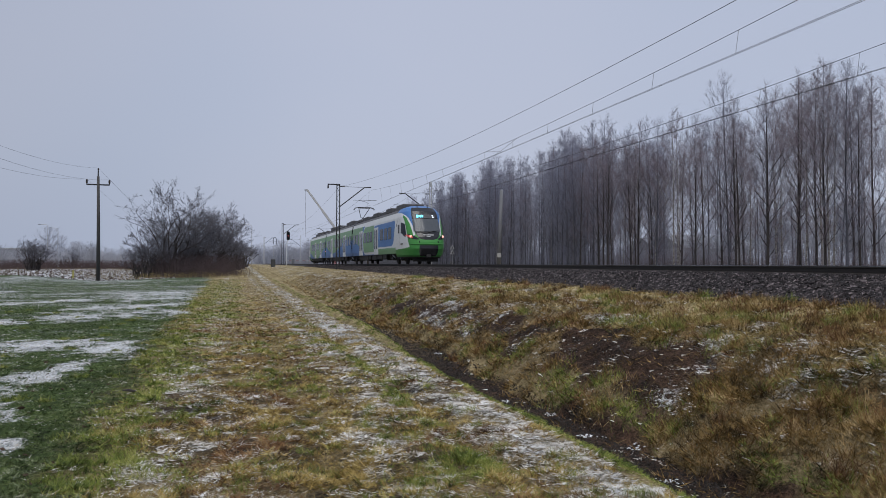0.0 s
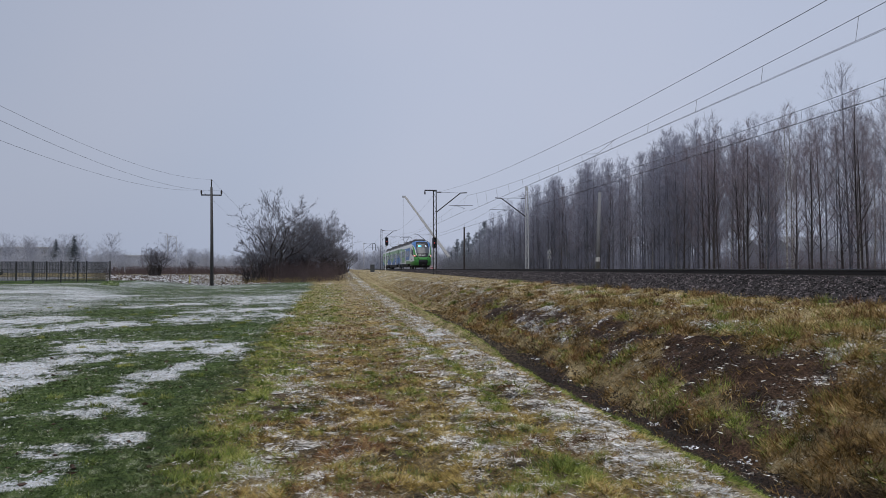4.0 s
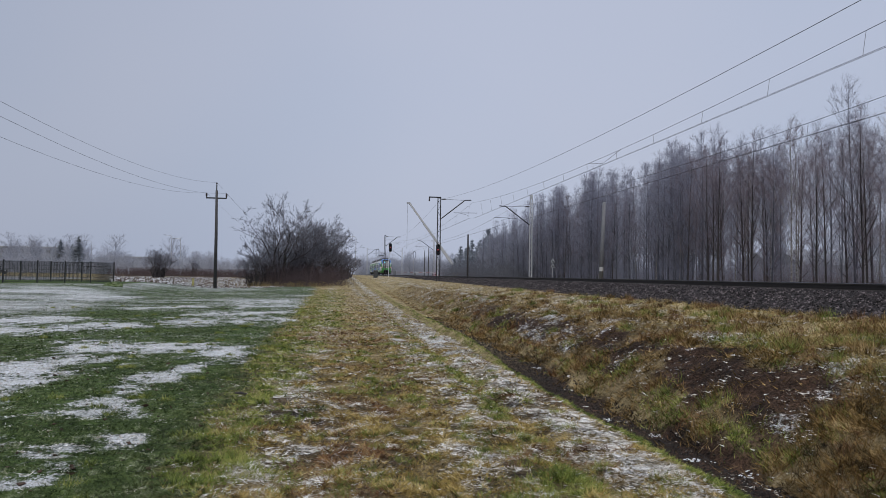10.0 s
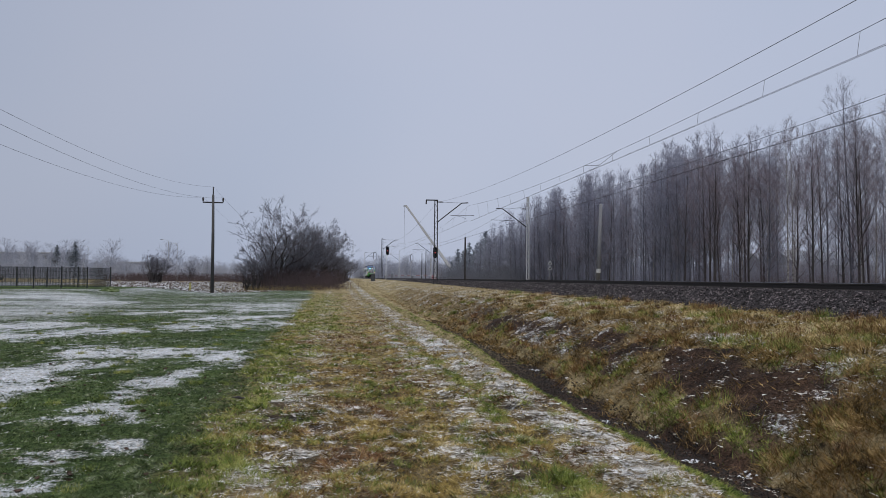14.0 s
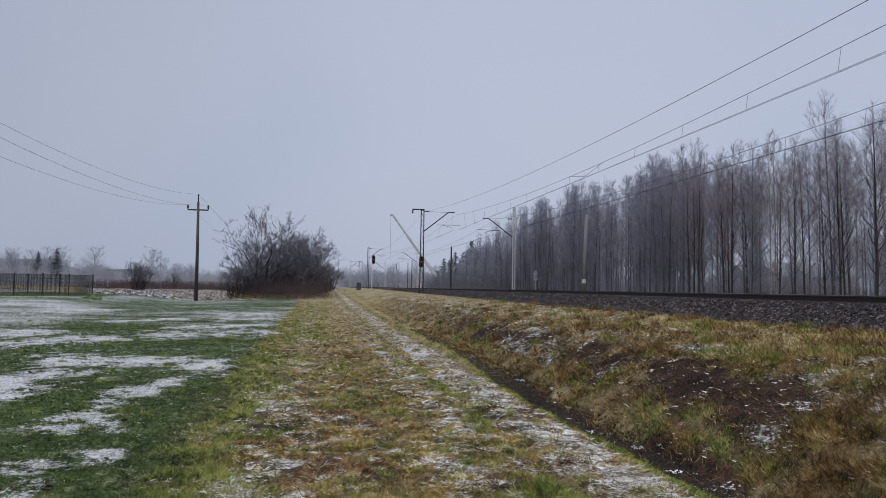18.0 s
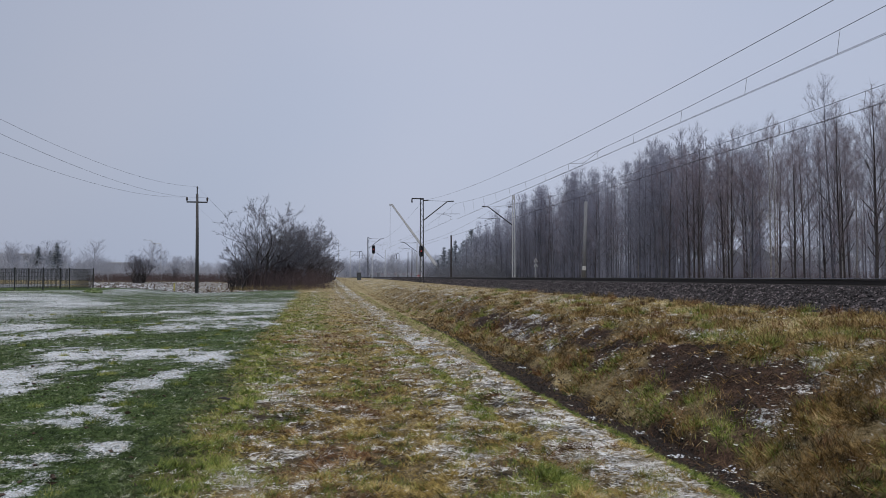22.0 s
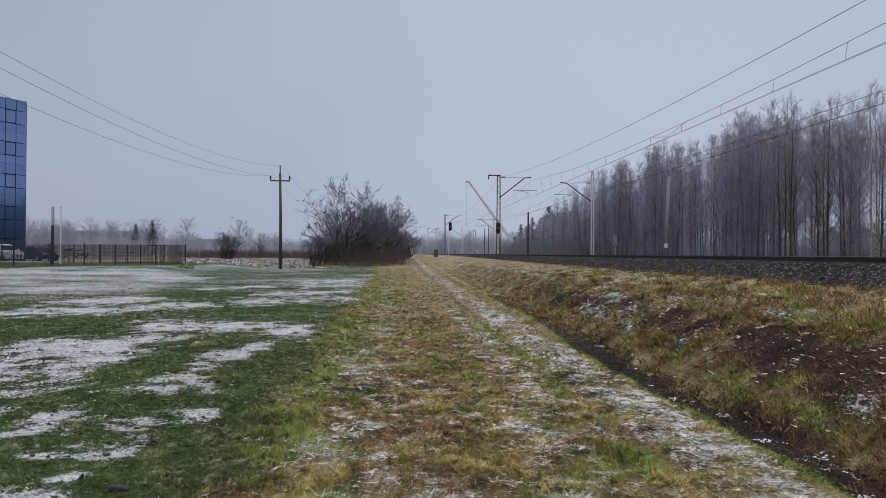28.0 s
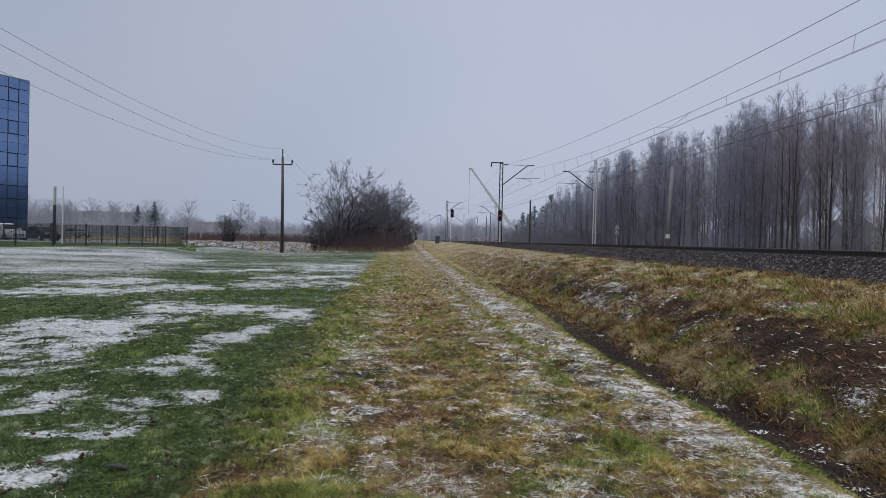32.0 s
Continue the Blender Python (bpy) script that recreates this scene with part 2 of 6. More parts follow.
def array_mesh(name, verts, faces, mat, smooth=False):
    """A mesh from numpy arrays; all faces have the same number of corners."""
    me = bpy.data.meshes.new(name)
    n = faces.shape[1]
    me.vertices.add(len(verts))
    me.vertices.foreach_set("co", verts.astype(np.float32).ravel())
    me.loops.add(faces.size)
    me.loops.foreach_set("vertex_index", faces.astype(np.int32).ravel())
    me.polygons.add(len(faces))
    me.polygons.foreach_set("loop_start", np.arange(0, faces.size, n, dtype=np.int32))
    me.polygons.foreach_set("use_smooth", np.full(len(faces), smooth))
    me.update(calc_edges=True)
    me.materials.append(mat)
    return me


# ---- the lie of the land ----
RAIL_Z = 1.57
NEAR_TRACK, FAR_TRACK = 12.3, 16.3
PROFILE_X = (-4000, -3, 2.2, 2.75, 3.0, 3.15, 3.35, 3.5, 4.3, 4.5, 5.0, 5.6, 6.15, 6.9, 8.0, 9.2, 20.4, 22.5, 24, 60, 4000)
PROFILE_Z = (0, 0, 0.02, 0.03, -0.01, -0.14, -0.38, -0.44, -0.45, -0.24, 0.05, 0.32, 0.53, 0.66, 0.8, 0.98, 1.0, 0.7, 0.75, 0.9, 0.9)


def smooth01(u):
    u = np.clip(u, 0, 1)
    return u * u * (3 - 2 * u)


def vnoise(x, y, s, seed=0.0):
    """Smooth random values on a lattice, -1 to 1."""
    u, v = x * s + 13.7 * seed, y * s + 7.9 * seed
    i, j = np.floor(u), np.floor(v)
    f, g = u - i, v - j
    f, g = f * f * (3 - 2 * f), g * g * (3 - 2 * g)

    def corner(a, b):
        q = np.sin(a * 127.1 + b * 311.7 + seed * 74.7) * 43758.5453
        return q - np.floor(q)

    low = corner(i, j) * (1 - f) + corner(i + 1, j) * f
    high = corner(i, j + 1) * (1 - f) + corner(i + 1, j + 1) * f
    return 2 * (low * (1 - g) + high * g) - 1


def fbm(x, y, s, seed=0.0, octaves=3):
    """Layered lattice noise, about -1 to 1."""
    total, gain = 0.0, 0.62
    for k in range(octaves):
        total = total + gain * vnoise(x * 0.8 - y * 0.6, x * 0.6 + y * 0.8, s, seed + 3.1 * k)
        x, y, s, gain = y, x, s * 2.1, gain * 0.55
    return total


def tussock(x, y):
    """How strongly the grass heaps itself into tussocks at a place, 0 to 1."""
    return smooth01(0.5 + 0.9 * fbm(x, y, 3.6, 5.0, 3))


def ground_z(x, y):
    x, y = np.asarray(x, float), np.asarray(y, float)
    wander = 0.10 * fbm(x * 0 + 3, y, 0.5, 2.0)
    z = np.interp(x + wander * smooth01((x - 2.4) / 1) * smooth01((9 - x) / 2), PROFILE_X, PROFILE_Z)
    z = z + 0.27 * smooth01((x - 2.9) / 0.25) * smooth01((4.75 - x) / 0.3) * smooth01((y - 8) / 9)
    rise = smooth01((y - 20) / 125)
    near_line = smooth01((x + 14) / 12)
    top = 1.32 * near_line + 0.25 * (1 - near_line)
    z = np.where(x < 10, z + (np.maximum(top, z) - z) * rise, z)
    z = z + 0.55 * smooth01((-10 - x) / 7) * smooth01((y - 34) / 16) * smooth01((400 - y) / 100)
    bank = smooth01((x - 4.1) / 0.6) * smooth01((8.9 - x) / 1.5) * smooth01((60 - y) / 30)
    z = z + bank * (0.09 * fbm(x, y, 0.9, 4.0) + 0.07 * (tussock(x, y) - 0.5) + 0.02 * vnoise(x, y, 14.0, 1.0))
    open_land = smooth01((3.1 - x) / 0.4) * smooth01((120 - y) / 60)
    worn = smooth01((x + 2.4) / 1.2)
    z = z + open_land * (0.02 * fbm(x, y, 1.1, 0.3) + (0.012 + 0.022 * worn) * (tussock(x, y) - 0.5) + 0.007 * vnoise(x, y, 17.0, 2.0))
    ruts = np.exp(-((x - 0.75) / 0.2) ** 2) + np.exp(-((x - 2.08) / 0.16) ** 2)
    return z - 0.05 * ruts * smooth01((60 - y) / 30)


# lingering snow: from one end to the other of a patch, and half its depth
BROAD_SNOW = (
    (-5.0, 8.8, -4.4, 9.8, 0.93), (-4.8, 9.9, -4.6, 13.5, 0.80), (-5.9, 10.4, -5.7, 12.3, 0.59),
    (-5.5, 15.3, -1.9, 14.1, 1.00), (-4.1, 12.8, -3.6, 13.0, 0.33), (-2.7, 9.9, -2.2, 12.4, 0.40),
    (-8.5, 18.8, -6.2, 21.1, 0.81), (-5.1, 22.7, -1.3, 23.8, 0.96), (-4.7, 26.9, -2.0, 28.2, 0.89),
    (-12.9, 39.2, -12.1, 41.8, 0.94), (-8.1, 30.4, -6.2, 32.3, 0.72), (-3.8, 32.1, -1.8, 33.4, 1.18),
    (-10.4, 22.1, -8.7, 24.2, 1.31), (-10.1, 18.0, -8.8, 19.6, 0.93), (-5.6, 10.6, -4.7, 12.8, 0.70),
    (-4.9, 9.4, -4.3, 10.4, 0.55), (-4.7, 13.0, -3.7, 15.2, 0.60), (-4.8, 25.2, -2.6, 28.0, 0.90), (-4.7, 36.0, -2.7, 38.2, 1.90),
)
SNOW_SCRAPS = (
    (-3.4, 8.1, -2.9, 8.2, 0.15), (-3.0, 8.7, -2.6, 8.8, 0.27), (-2.7, 8.2, -2.2, 8.2, 0.20),
    (-2.3, 7.2, -2.0, 7.0, 0.22), (-3.3, 6.7, -3.0, 6.9, 0.34), (-3.4, 6.1, -3.1, 6.4, 0.10),
    (-2.4, 5.5, -2.2, 5.6, 0.09), (-2.6, 5.8, -2.5, 5.8, 0.08), (-2.8, 5.5, -2.7, 5.5, 0.06),
    (-2.3, 5.8, -2.2, 5.8, 0.06), (-2.2, 6.0, -2.15, 6.1, 0.07), (-2.3, 5.0, -2.2, 5.1, 0.06),
    (-2.6, 4.6, -2.4, 4.6, 0.15), (-2.4, 4.6, -2.2, 4.7, 0.11), (-2.5, 6.7, -2.4, 6.7, 0.06),
    (-2.6, 6.5, -2.5, 6.4, 0.05),
)


def cover(x, y):
    """Snow, green and soil shares of the ground at x, y."""
    near = np.clip(y / 9, 0.35, 2.5)
    wx = x + 0.16 * near * fbm(x, y, 1.4, 7.0) + 0.05 * near * fbm(x, y, 6.0, 3.0, 2)
    wy = y + 0.035 * y * fbm(x, y, 1.1, 9.0) + 0.014 * y * fbm(x, y, 5.0, 2.0, 2)
    patch = np.zeros_like(wx)
    for x0, y0, x1, y1, h in BROAD_SNOW + SNOW_SCRAPS:
        # distance from the patch's spine, in half depths, squeezed along the line of sight
        my = (y0 + y1) / 2
        slant = (x0 + x1) / 2 / my
        ax, bx = x0 - slant * y0, x1 - slant * y1
        k = 0.022 * my
        px, py = (wx - slant * wy - ax) / k, (wy - y0) / (1.2 * h)
        qx, qy = (bx - ax) / k, (y1 - y0) / (1.2 * h)
        u = np.clip((px * qx + py * qy) / max(1e-6, qx * qx + qy * qy), 0, 1)
        d = np.hypot(px - u * qx, py - u * qy)
        patch = np.maximum(patch, 1.03 - 0.40 * d)
    edge = -1.25 - 0.012 * (y - 10) + 0.3 * fbm(x * 0, y, 0.5, 4.0)
    inside = smooth01((74 - y) / 8)
    field = smooth01(0.5 + (edge - x) / 0.8 + 0.55 * fbm(x, y, 1.6, 6.0)) * inside
    melt = 0.30 * fbm(x * 0.7, y, 1.0, 21.0, 3) + 0.55 * fbm(x, y, 3.2, 31.0, 3)
    snow = 0.86 * patch + melt * smooth01(2.0 * patch)
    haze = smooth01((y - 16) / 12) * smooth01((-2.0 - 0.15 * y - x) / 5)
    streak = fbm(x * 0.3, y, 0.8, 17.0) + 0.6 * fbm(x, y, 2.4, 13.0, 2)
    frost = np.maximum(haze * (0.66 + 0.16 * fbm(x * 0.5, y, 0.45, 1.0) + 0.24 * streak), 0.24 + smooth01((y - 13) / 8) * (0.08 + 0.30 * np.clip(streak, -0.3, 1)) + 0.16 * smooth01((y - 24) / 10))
    snow = np.maximum(snow, frost) * smooth01(0.35 + 0.9 * field) * smooth01((-wx - 0.9) / 0.6)
    verge = smooth01((y - 43.6 - 0.98 * np.minimum(x + 28.2, 10.5)) / 1.2) * smooth01((-15.5 - x) / 2)
    snow = snow * (1 - verge)
    ploughed = smooth01((y - 63) / 4) * smooth01((125 - y) / 20) * smooth01((-0.075 * y - x) / 1.5) * smooth01((x + 0.33 * y) / 2)
    snow = np.maximum(snow, 0.5 * ploughed)
    snow = np.maximum(snow, smooth01((x - 22) / 2) * (0.42 + 0.5 * fbm(x, y, 0.35, 81.0)))
    # snow along the wheel tracks
    inner = 1.58 - 0.42 * smooth01((9 - y) / 5)
    strip = 0.52 * np.exp(-((x - 2.52 - 0.08 * smooth01((7 - y) / 3)) / 0.42) ** 4) + 0.45 * np.exp(-((x - inner) / 0.36) ** 2)
    strip = strip + 0.33 * np.exp(-((x + 0.35 - 0.5 * smooth01((6 - y) / 2)) / 0.55) ** 2) + 0.19
    strip = strip * (0.92 + 0.34 * fbm(x, y, 0.8, 6.0) + 0.75 * fbm(x, y, 2.9, 2.0)) * (1 - 0.18 * smooth01((y - 12) / 12)) * smooth01((3.05 - x) / 0.15)
    # and on the bank's crest and terrace
    crest = np.exp(-((x - 6.55 - 0.35 * fbm(x * 0, y, 0.35, 3.0)) / 0.5) ** 2) * (0.34 + 0.6 * fbm(x, y, 1.3, 8.0))
    crest = np.maximum(crest, smooth01((x - 4.5) / 0.5) * smooth01((9.1 - x) / 0.8) * (0.12 + 0.14 * smooth01((y - 9) / 8) + 0.62 * fbm(x, y, 1.9, 12.0)))
    snow = np.maximum(snow, np.maximum(strip, np.clip(crest, 0, 0.75)) * (1 - field))
    soil = smooth01((x - 3.12) / 0.15) * smooth01((4.56 - 0.16 * smooth01((y - 7) / 5) + 0.2 * fbm(x * 0, y, 0.9, 3.0) + 0.25 * fbm(x, y, 2.2, 1.0) - x) / 0.25) * smooth01((24 - y) / 13)
    scar = 0.36 + 0.36 * smooth01((13 - y) / 5)
    bare = smooth01(0.5 + 1.6 * (scar - np.abs(x - 5.42 - 0.12 * smooth01((11 - y) / 4))) + 1.3 * fbm(x, y, 1.0, 5.5) + 0.9 * fbm(x, y, 3.4, 2.0)) * smooth01((y - 5.2) / 2.2) * smooth01((36 - y) / 14)
    thin = 0.5 * smooth01((70 - y) / 40) * smooth01((x - 4.2) / 0.4) * smooth01((7.4 - x) / 0.8)
    # dark earth under the path's blades, also standing for shade in the gaps
    trodden = smooth01((x + 2.2) / 1.2) * smooth01((3.0 - x) / 0.2) * smooth01((55 - y) / 30) * (0.46 + 0.35 * fbm(x, y, 1.4, 41.0) + 0.5 * fbm(x, y, 5.5, 43.0, 2)) * smooth01((30 - y) / 24)
    soil = np.clip(np.maximum(np.maximum(soil, bare), np.maximum(np.maximum(thin, trodden), 0.6 * ploughed)), 0, 1)
    return np.clip(snow, 0, 1), field, soil


def ground_material():
    m = bpy.data.materials.new("grass_soil_and_snow")
    m.use_nodes = True
    nt = m.node_tree
    b = nt.nodes["Principled BSDF"]
    b.inputs["Roughness"].default_value = 0.9
    b.inputs["Specular IOR Level"].default_value = 0.2
    tc = nt.nodes.new("ShaderNodeTexCoord")
    at = nt.nodes.new("ShaderNodeAttribute")
    at.attribute_name = "cover"
    sep = nt.nodes.new("ShaderNodeSeparateColor")
    nt.links.new(at.outputs["Color"], sep.inputs[0])

    def noise_node(scale, detail=4, rough=0.6):
        n = nt.nodes.new("ShaderNodeTexNoise")
        n.inputs["Scale"].default_value, n.inputs["Detail"].default_value, n.inputs["Roughness"].default_value = scale, detail, rough
        nt.links.new(tc.outputs["Object"], n.inputs["Vector"])
        return n.outputs["Fac"]

    def ramp(fac, stops):
        r = nt.nodes.new("ShaderNodeValToRGB")
        nt.links.new(fac, r.inputs[0])
        r.color_ramp.elements[0].position, r.color_ramp.elements[0].color = stops[0][0], (*stops[0][1], 1)
        r.color_ramp.elements[1].position, r.color_ramp.elements[1].color = stops[-1][0], (*stops[-1][1], 1)
        for p, c in stops[1:-1]:
            r.color_ramp.elements.new(p).color = (*c, 1)
        return r.outputs[0]

    def mix(fac, a, c):
        n = nt.nodes.new("ShaderNodeMix")
        n.data_type = "RGBA"
        nt.links.new(fac, n.inputs[0])
        nt.links.new(a, n.inputs[6])
        nt.links.new(c, n.inputs[7])
        return n.outputs[2]

    def math_node(op, a, c, d=None):
        n = nt.nodes.new("ShaderNodeMath")
        n.operation = op
        for i, v in enumerate((a, c, d)):
            if v is None:
                continue
            if isinstance(v, (int, float)):
                n.inputs[i].default_value = v
            else:
                nt.links.new(v, n.inputs[i])
        return n.outputs[0]

    coarse, mid, fine, speck = noise_node(0.7), noise_node(4.5, 5), noise_node(28, 4, 0.7), noise_node(11, 6, 0.75)
    tone = math_node("ADD", math_node("MULTIPLY", coarse, 0.25), math_node("ADD", math_node("MULTIPLY", mid, 0.3), math_node("MULTIPLY", fine, 0.45)))
    dry = ramp(tone, [(0.40, (0.05, 0.038, 0.018)), (0.46, (0.17, 0.132, 0.06)), (0.52, (0.31, 0.245, 0.125)), (0.58, (0.44, 0.365, 0.21)), (0.64, (0.6, 0.52, 0.36))])
    green = ramp(tone, [(0.42, (0.009, 0.016, 0.005)), (0.5, (0.045, 0.078, 0.018)), (0.6, (0.13, 0.19, 0.05))])
    earth = ramp(tone, [(0.42, (0.005, 0.003, 0.002)), (0.5, (0.03, 0.017, 0.011)), (0.6, (0.105, 0.06, 0.037))])
    white = ramp(tone, [(0.42, (0.30, 0.32, 0.30)), (0.5, (0.55, 0.57, 0.58)), (0.6, (0.76, 0.78, 0.82))])
    col = mix(sep.outputs[1], dry, green)
    col = mix(sep.outputs[2], col, earth)
    edge = math_node("ADD", math_node("MULTIPLY_ADD", speck, 2.0, -1.0), math_node("MULTIPLY_ADD", fine, 1.2, -0.6))
    fac = math_node("ADD", sep.outputs[0], edge)
    mr = nt.nodes.new("ShaderNodeMapRange")
    mr.interpolation_type = "SMOOTHSTEP"
    mr.inputs[1].default_value, mr.inputs[2].default_value = 0.42, 0.86
    nt.links.new(fac, mr.inputs[0])
    col = mix(mr.outputs[0], col, white)
    nt.links.new(col, b.inputs["Base Color"])
    bp = nt.nodes.new("ShaderNodeBump")
    bp.inputs["Strength"].default_value, bp.inputs["Distance"].default_value = 0.9, 0.05
    nt.links.new(math_node("ADD", math_node("ADD", fine, mid), math_node("MULTIPLY", mr.outputs[0], 0.35)), bp.inputs["Height"])
    nt.links.new(bp.outputs[0], b.inputs["Normal"])
    return m


def build_ground():
    far = [60, 75, 95, 125, 170, 250, 400, 800, 1600, 3500]
    xs = np.array([-v for v in far[::-1]] + list(np.arange(-50, -12, 1.0)) + list(np.arange(-12, -6, 0.2)) + list(np.arange(-6, 9.6, 0.075)) + list(np.arange(9.6, 25, 0.6)) + list(np.arange(25, 55, 3.0)) + far)
    ys, y = [], 1.5
    while y < 240:
        ys.append(y)
        y += max(0.07, 0.011 * y)
    ys = np.array([-3500, -800, -200, -60, -25, -10, -4, -1] + ys + [300, 420, 600, 1000, 2000, 3500])
    gx, gy = np.meshgrid(xs, ys)
    x, y = gx.ravel(), gy.ravel()
    v = np.column_stack([x, y, ground_z(x, y)])
    w = len(xs)
    i = (np.arange(len(ys) - 1)[:, None] * w + np.arange(w - 1)[None]).ravel()
    me = array_mesh("ground", v, np.column_stack([i, i + 1, i + w + 1, i + w]), ground_material(), True)
    s, g, e = cover(x, y)
    s = s * (1 - 0.4 * smooth01((x + 0.9) / 0.4) * (x < 3.2) * smooth01((17 - y) / 8))
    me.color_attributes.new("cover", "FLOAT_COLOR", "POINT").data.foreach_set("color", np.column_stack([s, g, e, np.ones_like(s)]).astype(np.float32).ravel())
    tagged(new("ground", me), "grassy ground with patches of thin snow, a track and a ditch", "ground", kind="structure")


build_ground()


# ---- railway ----
def rail_strip(name, x, mat_web=STEEL_RAIL):
    """One rail with foot, web and head, and a polished running surface."""
    prof = [(-0.075, -0.172), (0.075, -0.172), (0.075, -0.155), (0.012, -0.135), (0.012, -0.045), (0.036, -0.035), (0.036, -0.004), (-0.036, -0.004), (-0.036, -0.035), (-0.012, -0.045), (-0.012, -0.135), (-0.075, -0.155)]
    g = Geo()
    for yy in (-60, 620):
        g.v += [(x + a, yy, RAIL_Z + c) for a, c in prof]
    n = len(prof)
    g.f = [(i, (i + 1) % n, n + (i + 1) % n, n + i) for i in range(n)]
    return g


def build_track(name, cx, label):
    root = tagged(new(name), label, "railway track", "parallel tracks", "structure")
    for s in (-0.7535, 0.7535):
        rail = rail_strip("rail", cx + s).part("rail", STEEL_RAIL, root)
        Geo().box((cx + s - 0.034, -60, RAIL_Z - 0.004), (cx + s + 0.034, 620, RAIL_Z)).part("rail_head", RAIL_HEAD, rail, "polished running surface")
    me = bevelled((-1.3, -0.13, -0.36), (1.3, 0.13, -0.172), 0.02, 1).mesh("sleeper", SLEEPER)
    for i in range(170):
        ob = new("sleeper", me)
        ob.parent, ob.location = root, (cx, 8 + 0.6 * i, RAIL_Z)
    return root


def build_ballast():
    g = Geo()
    prof = [(9.25, 0.9), (9.6, 1.04), (10.55, 1.37), (11.0, 1.38), (17.6, 1.38), (18.1, 1.36), (19.6, 0.9)]
    ys = [-60 + 3 * i for i in range(60)] + [130, 180, 260, 400, 620]
    for yy in ys:
        g.v += [(a, yy, c) for a, c in prof]
    n = len(prof)
    g.f = [(k * n + i, k * n + i + 1, (k + 1) * n + i + 1, (k + 1) * n + i) for k in range(len(ys) - 1) for i in range(n - 1)]
    bed = tagged(g.part("ballast_bed", BALLAST_BED), "dark crushed stone ballast under the tracks", "ballast", kind="structure")
    rng = np.random.default_rng(5)
    n = 130000
    y = 6 + 94 * rng.random(n) ** 1.7
    u = rng.random(n)
    x = np.where(u < 0.72, 9.05 + 1.75 * rng.random(n), 10.8 + 2.6 * rng.random(n))
    z = np.interp(x, [9.0, 9.25, 9.6, 10.55, 11.0], [0.95, 0.98, 1.06, 1.38, 1.385])
    keep = ~((np.abs(np.abs(x - NEAR_TRACK) - 0.7535) < 0.1))
    x, y, z = x[keep], y[keep], z[keep]
    n = len(x)
    size = 0.016 + 0.03 * rng.random(n)
    base = np.array([(1, 0, 0), (-1, 0, 0), (0, 1, 0), (0, -1, 0), (0, 0, 1), (0, 0, -1)], float)
    faces = np.array([(0, 2, 4), (2, 1, 4), (1, 3, 4), (3, 0, 4), (2, 0, 5), (1, 2, 5), (3, 1, 5), (0, 3, 5)])
    vv = base[None] * (0.6 + 0.8 * rng.random((n, 6, 1))) + 0.35 * rng.standard_normal((n, 6, 3))
    a = 2 * np.pi * rng.random(n)
    ca, sa = np.cos(a)[:, None], np.sin(a)[:, None]
    vx, vy = vv[:, :, 0] * ca - vv[:, :, 1] * sa, vv[:, :, 0] * sa + vv[:, :, 1] * ca
    vv = np.stack([vx * 1.2, vy * 1.2, vv[:, :, 2] * 0.8], 2) * size[:, None, None] + np.stack([x, y, z], 1)[:, None, :]
    ff = faces[None] + 6 * np.arange(n)[:, None, None]
    ob = new("ballast_stones", array_mesh("ballast_stones", vv.reshape(-1, 3), ff.reshape(-1, 3), BALLAST))
    tagged(ob, "dark angular ballast stones heaped beside the rails", "ballast", kind="stuff")


build_track("track_near", NEAR_TRACK, "straight railway track with polished rails on concrete sleepers")
build_track("track_far", FAR_TRACK, "second straight railway track beyond the first")
build_ballast()


# ---- catenary ----
def lattice_mast(name, x, y, z0, z1, side, mat, label, w=0.44, arm=3.0, dip=0.05):
    """A mast of two channels with lacing, a slanted bracket, tie and steady arm towards the track."""
    root = tagged(new(name), label, "catenary mast", "catenary masts")
    root.location = (x, y, z0)
    H = z1 - z0
    T = H - dip
    for s in (-1, 1):
        Geo().beam((s * w / 2, 0, -0.2), (s * w / 2 * 0.78, 0, H), 0.075, 0.12).part("channel", mat, root)
    n = 14
    for i in range(n):
        za, zb = 0.3 + (H - 0.6) * i / n, 0.3 + (H - 0.6) * (i + 1) / n
        k = 1 if i % 2 else -1
        Geo().beam((k * w / 2, 0, za), (-k * w / 2 * 0.8, 0, zb), 0.05 if mat is DARK_IRON else 0.03, 0.025).part("lacing", mat, root)
    Geo().box((-w, -0.25, -0.3), (w, 0.25, 0.02)).part("footing", CONCRETE, root, "concrete footing")
    Geo().box((-w * 0.5, -0.1, H - 0.14), (w * 0.5, 0.1, H)).part("cap", mat, root)
    d = side
    Geo().tube([(d * 0.15, 0, T - 2.0), (d * arm * 0.8, 0, T - 0.2), (d * arm, 0, T - 0.16)], 0.055, 6).part("bracket", DARK_IRON, root)
    Geo().tube([(d * 0.1, 0, T - 0.15), (d * arm * 0.82, 0, T - 0.2)], 0.015, 5).part("tie_rod", DARK_IRON, root)
    Geo().tube([(d * 0.2, 0, T - 0.15), (d * 0.6, 0, T - 0.155)], 0.055, 7).part("insulator", CERAMIC, root)
    Geo().tube([(d * arm * 0.45, 0, T - 1.38), (d * (arm + 0.55), 0, T - 1.34)], 0.02, 5).part("registration_arm", DARK_IRON, root)
    Geo().tube([(d * arm * 0.62, 0, T - 1.38), (d * (arm - 0.55), 0, T - 1.5), (d * (arm - 0.2), 0, T - 1.66)], 0.014, 5).part("steady_arm", DARK_IRON, root)
    return root, H


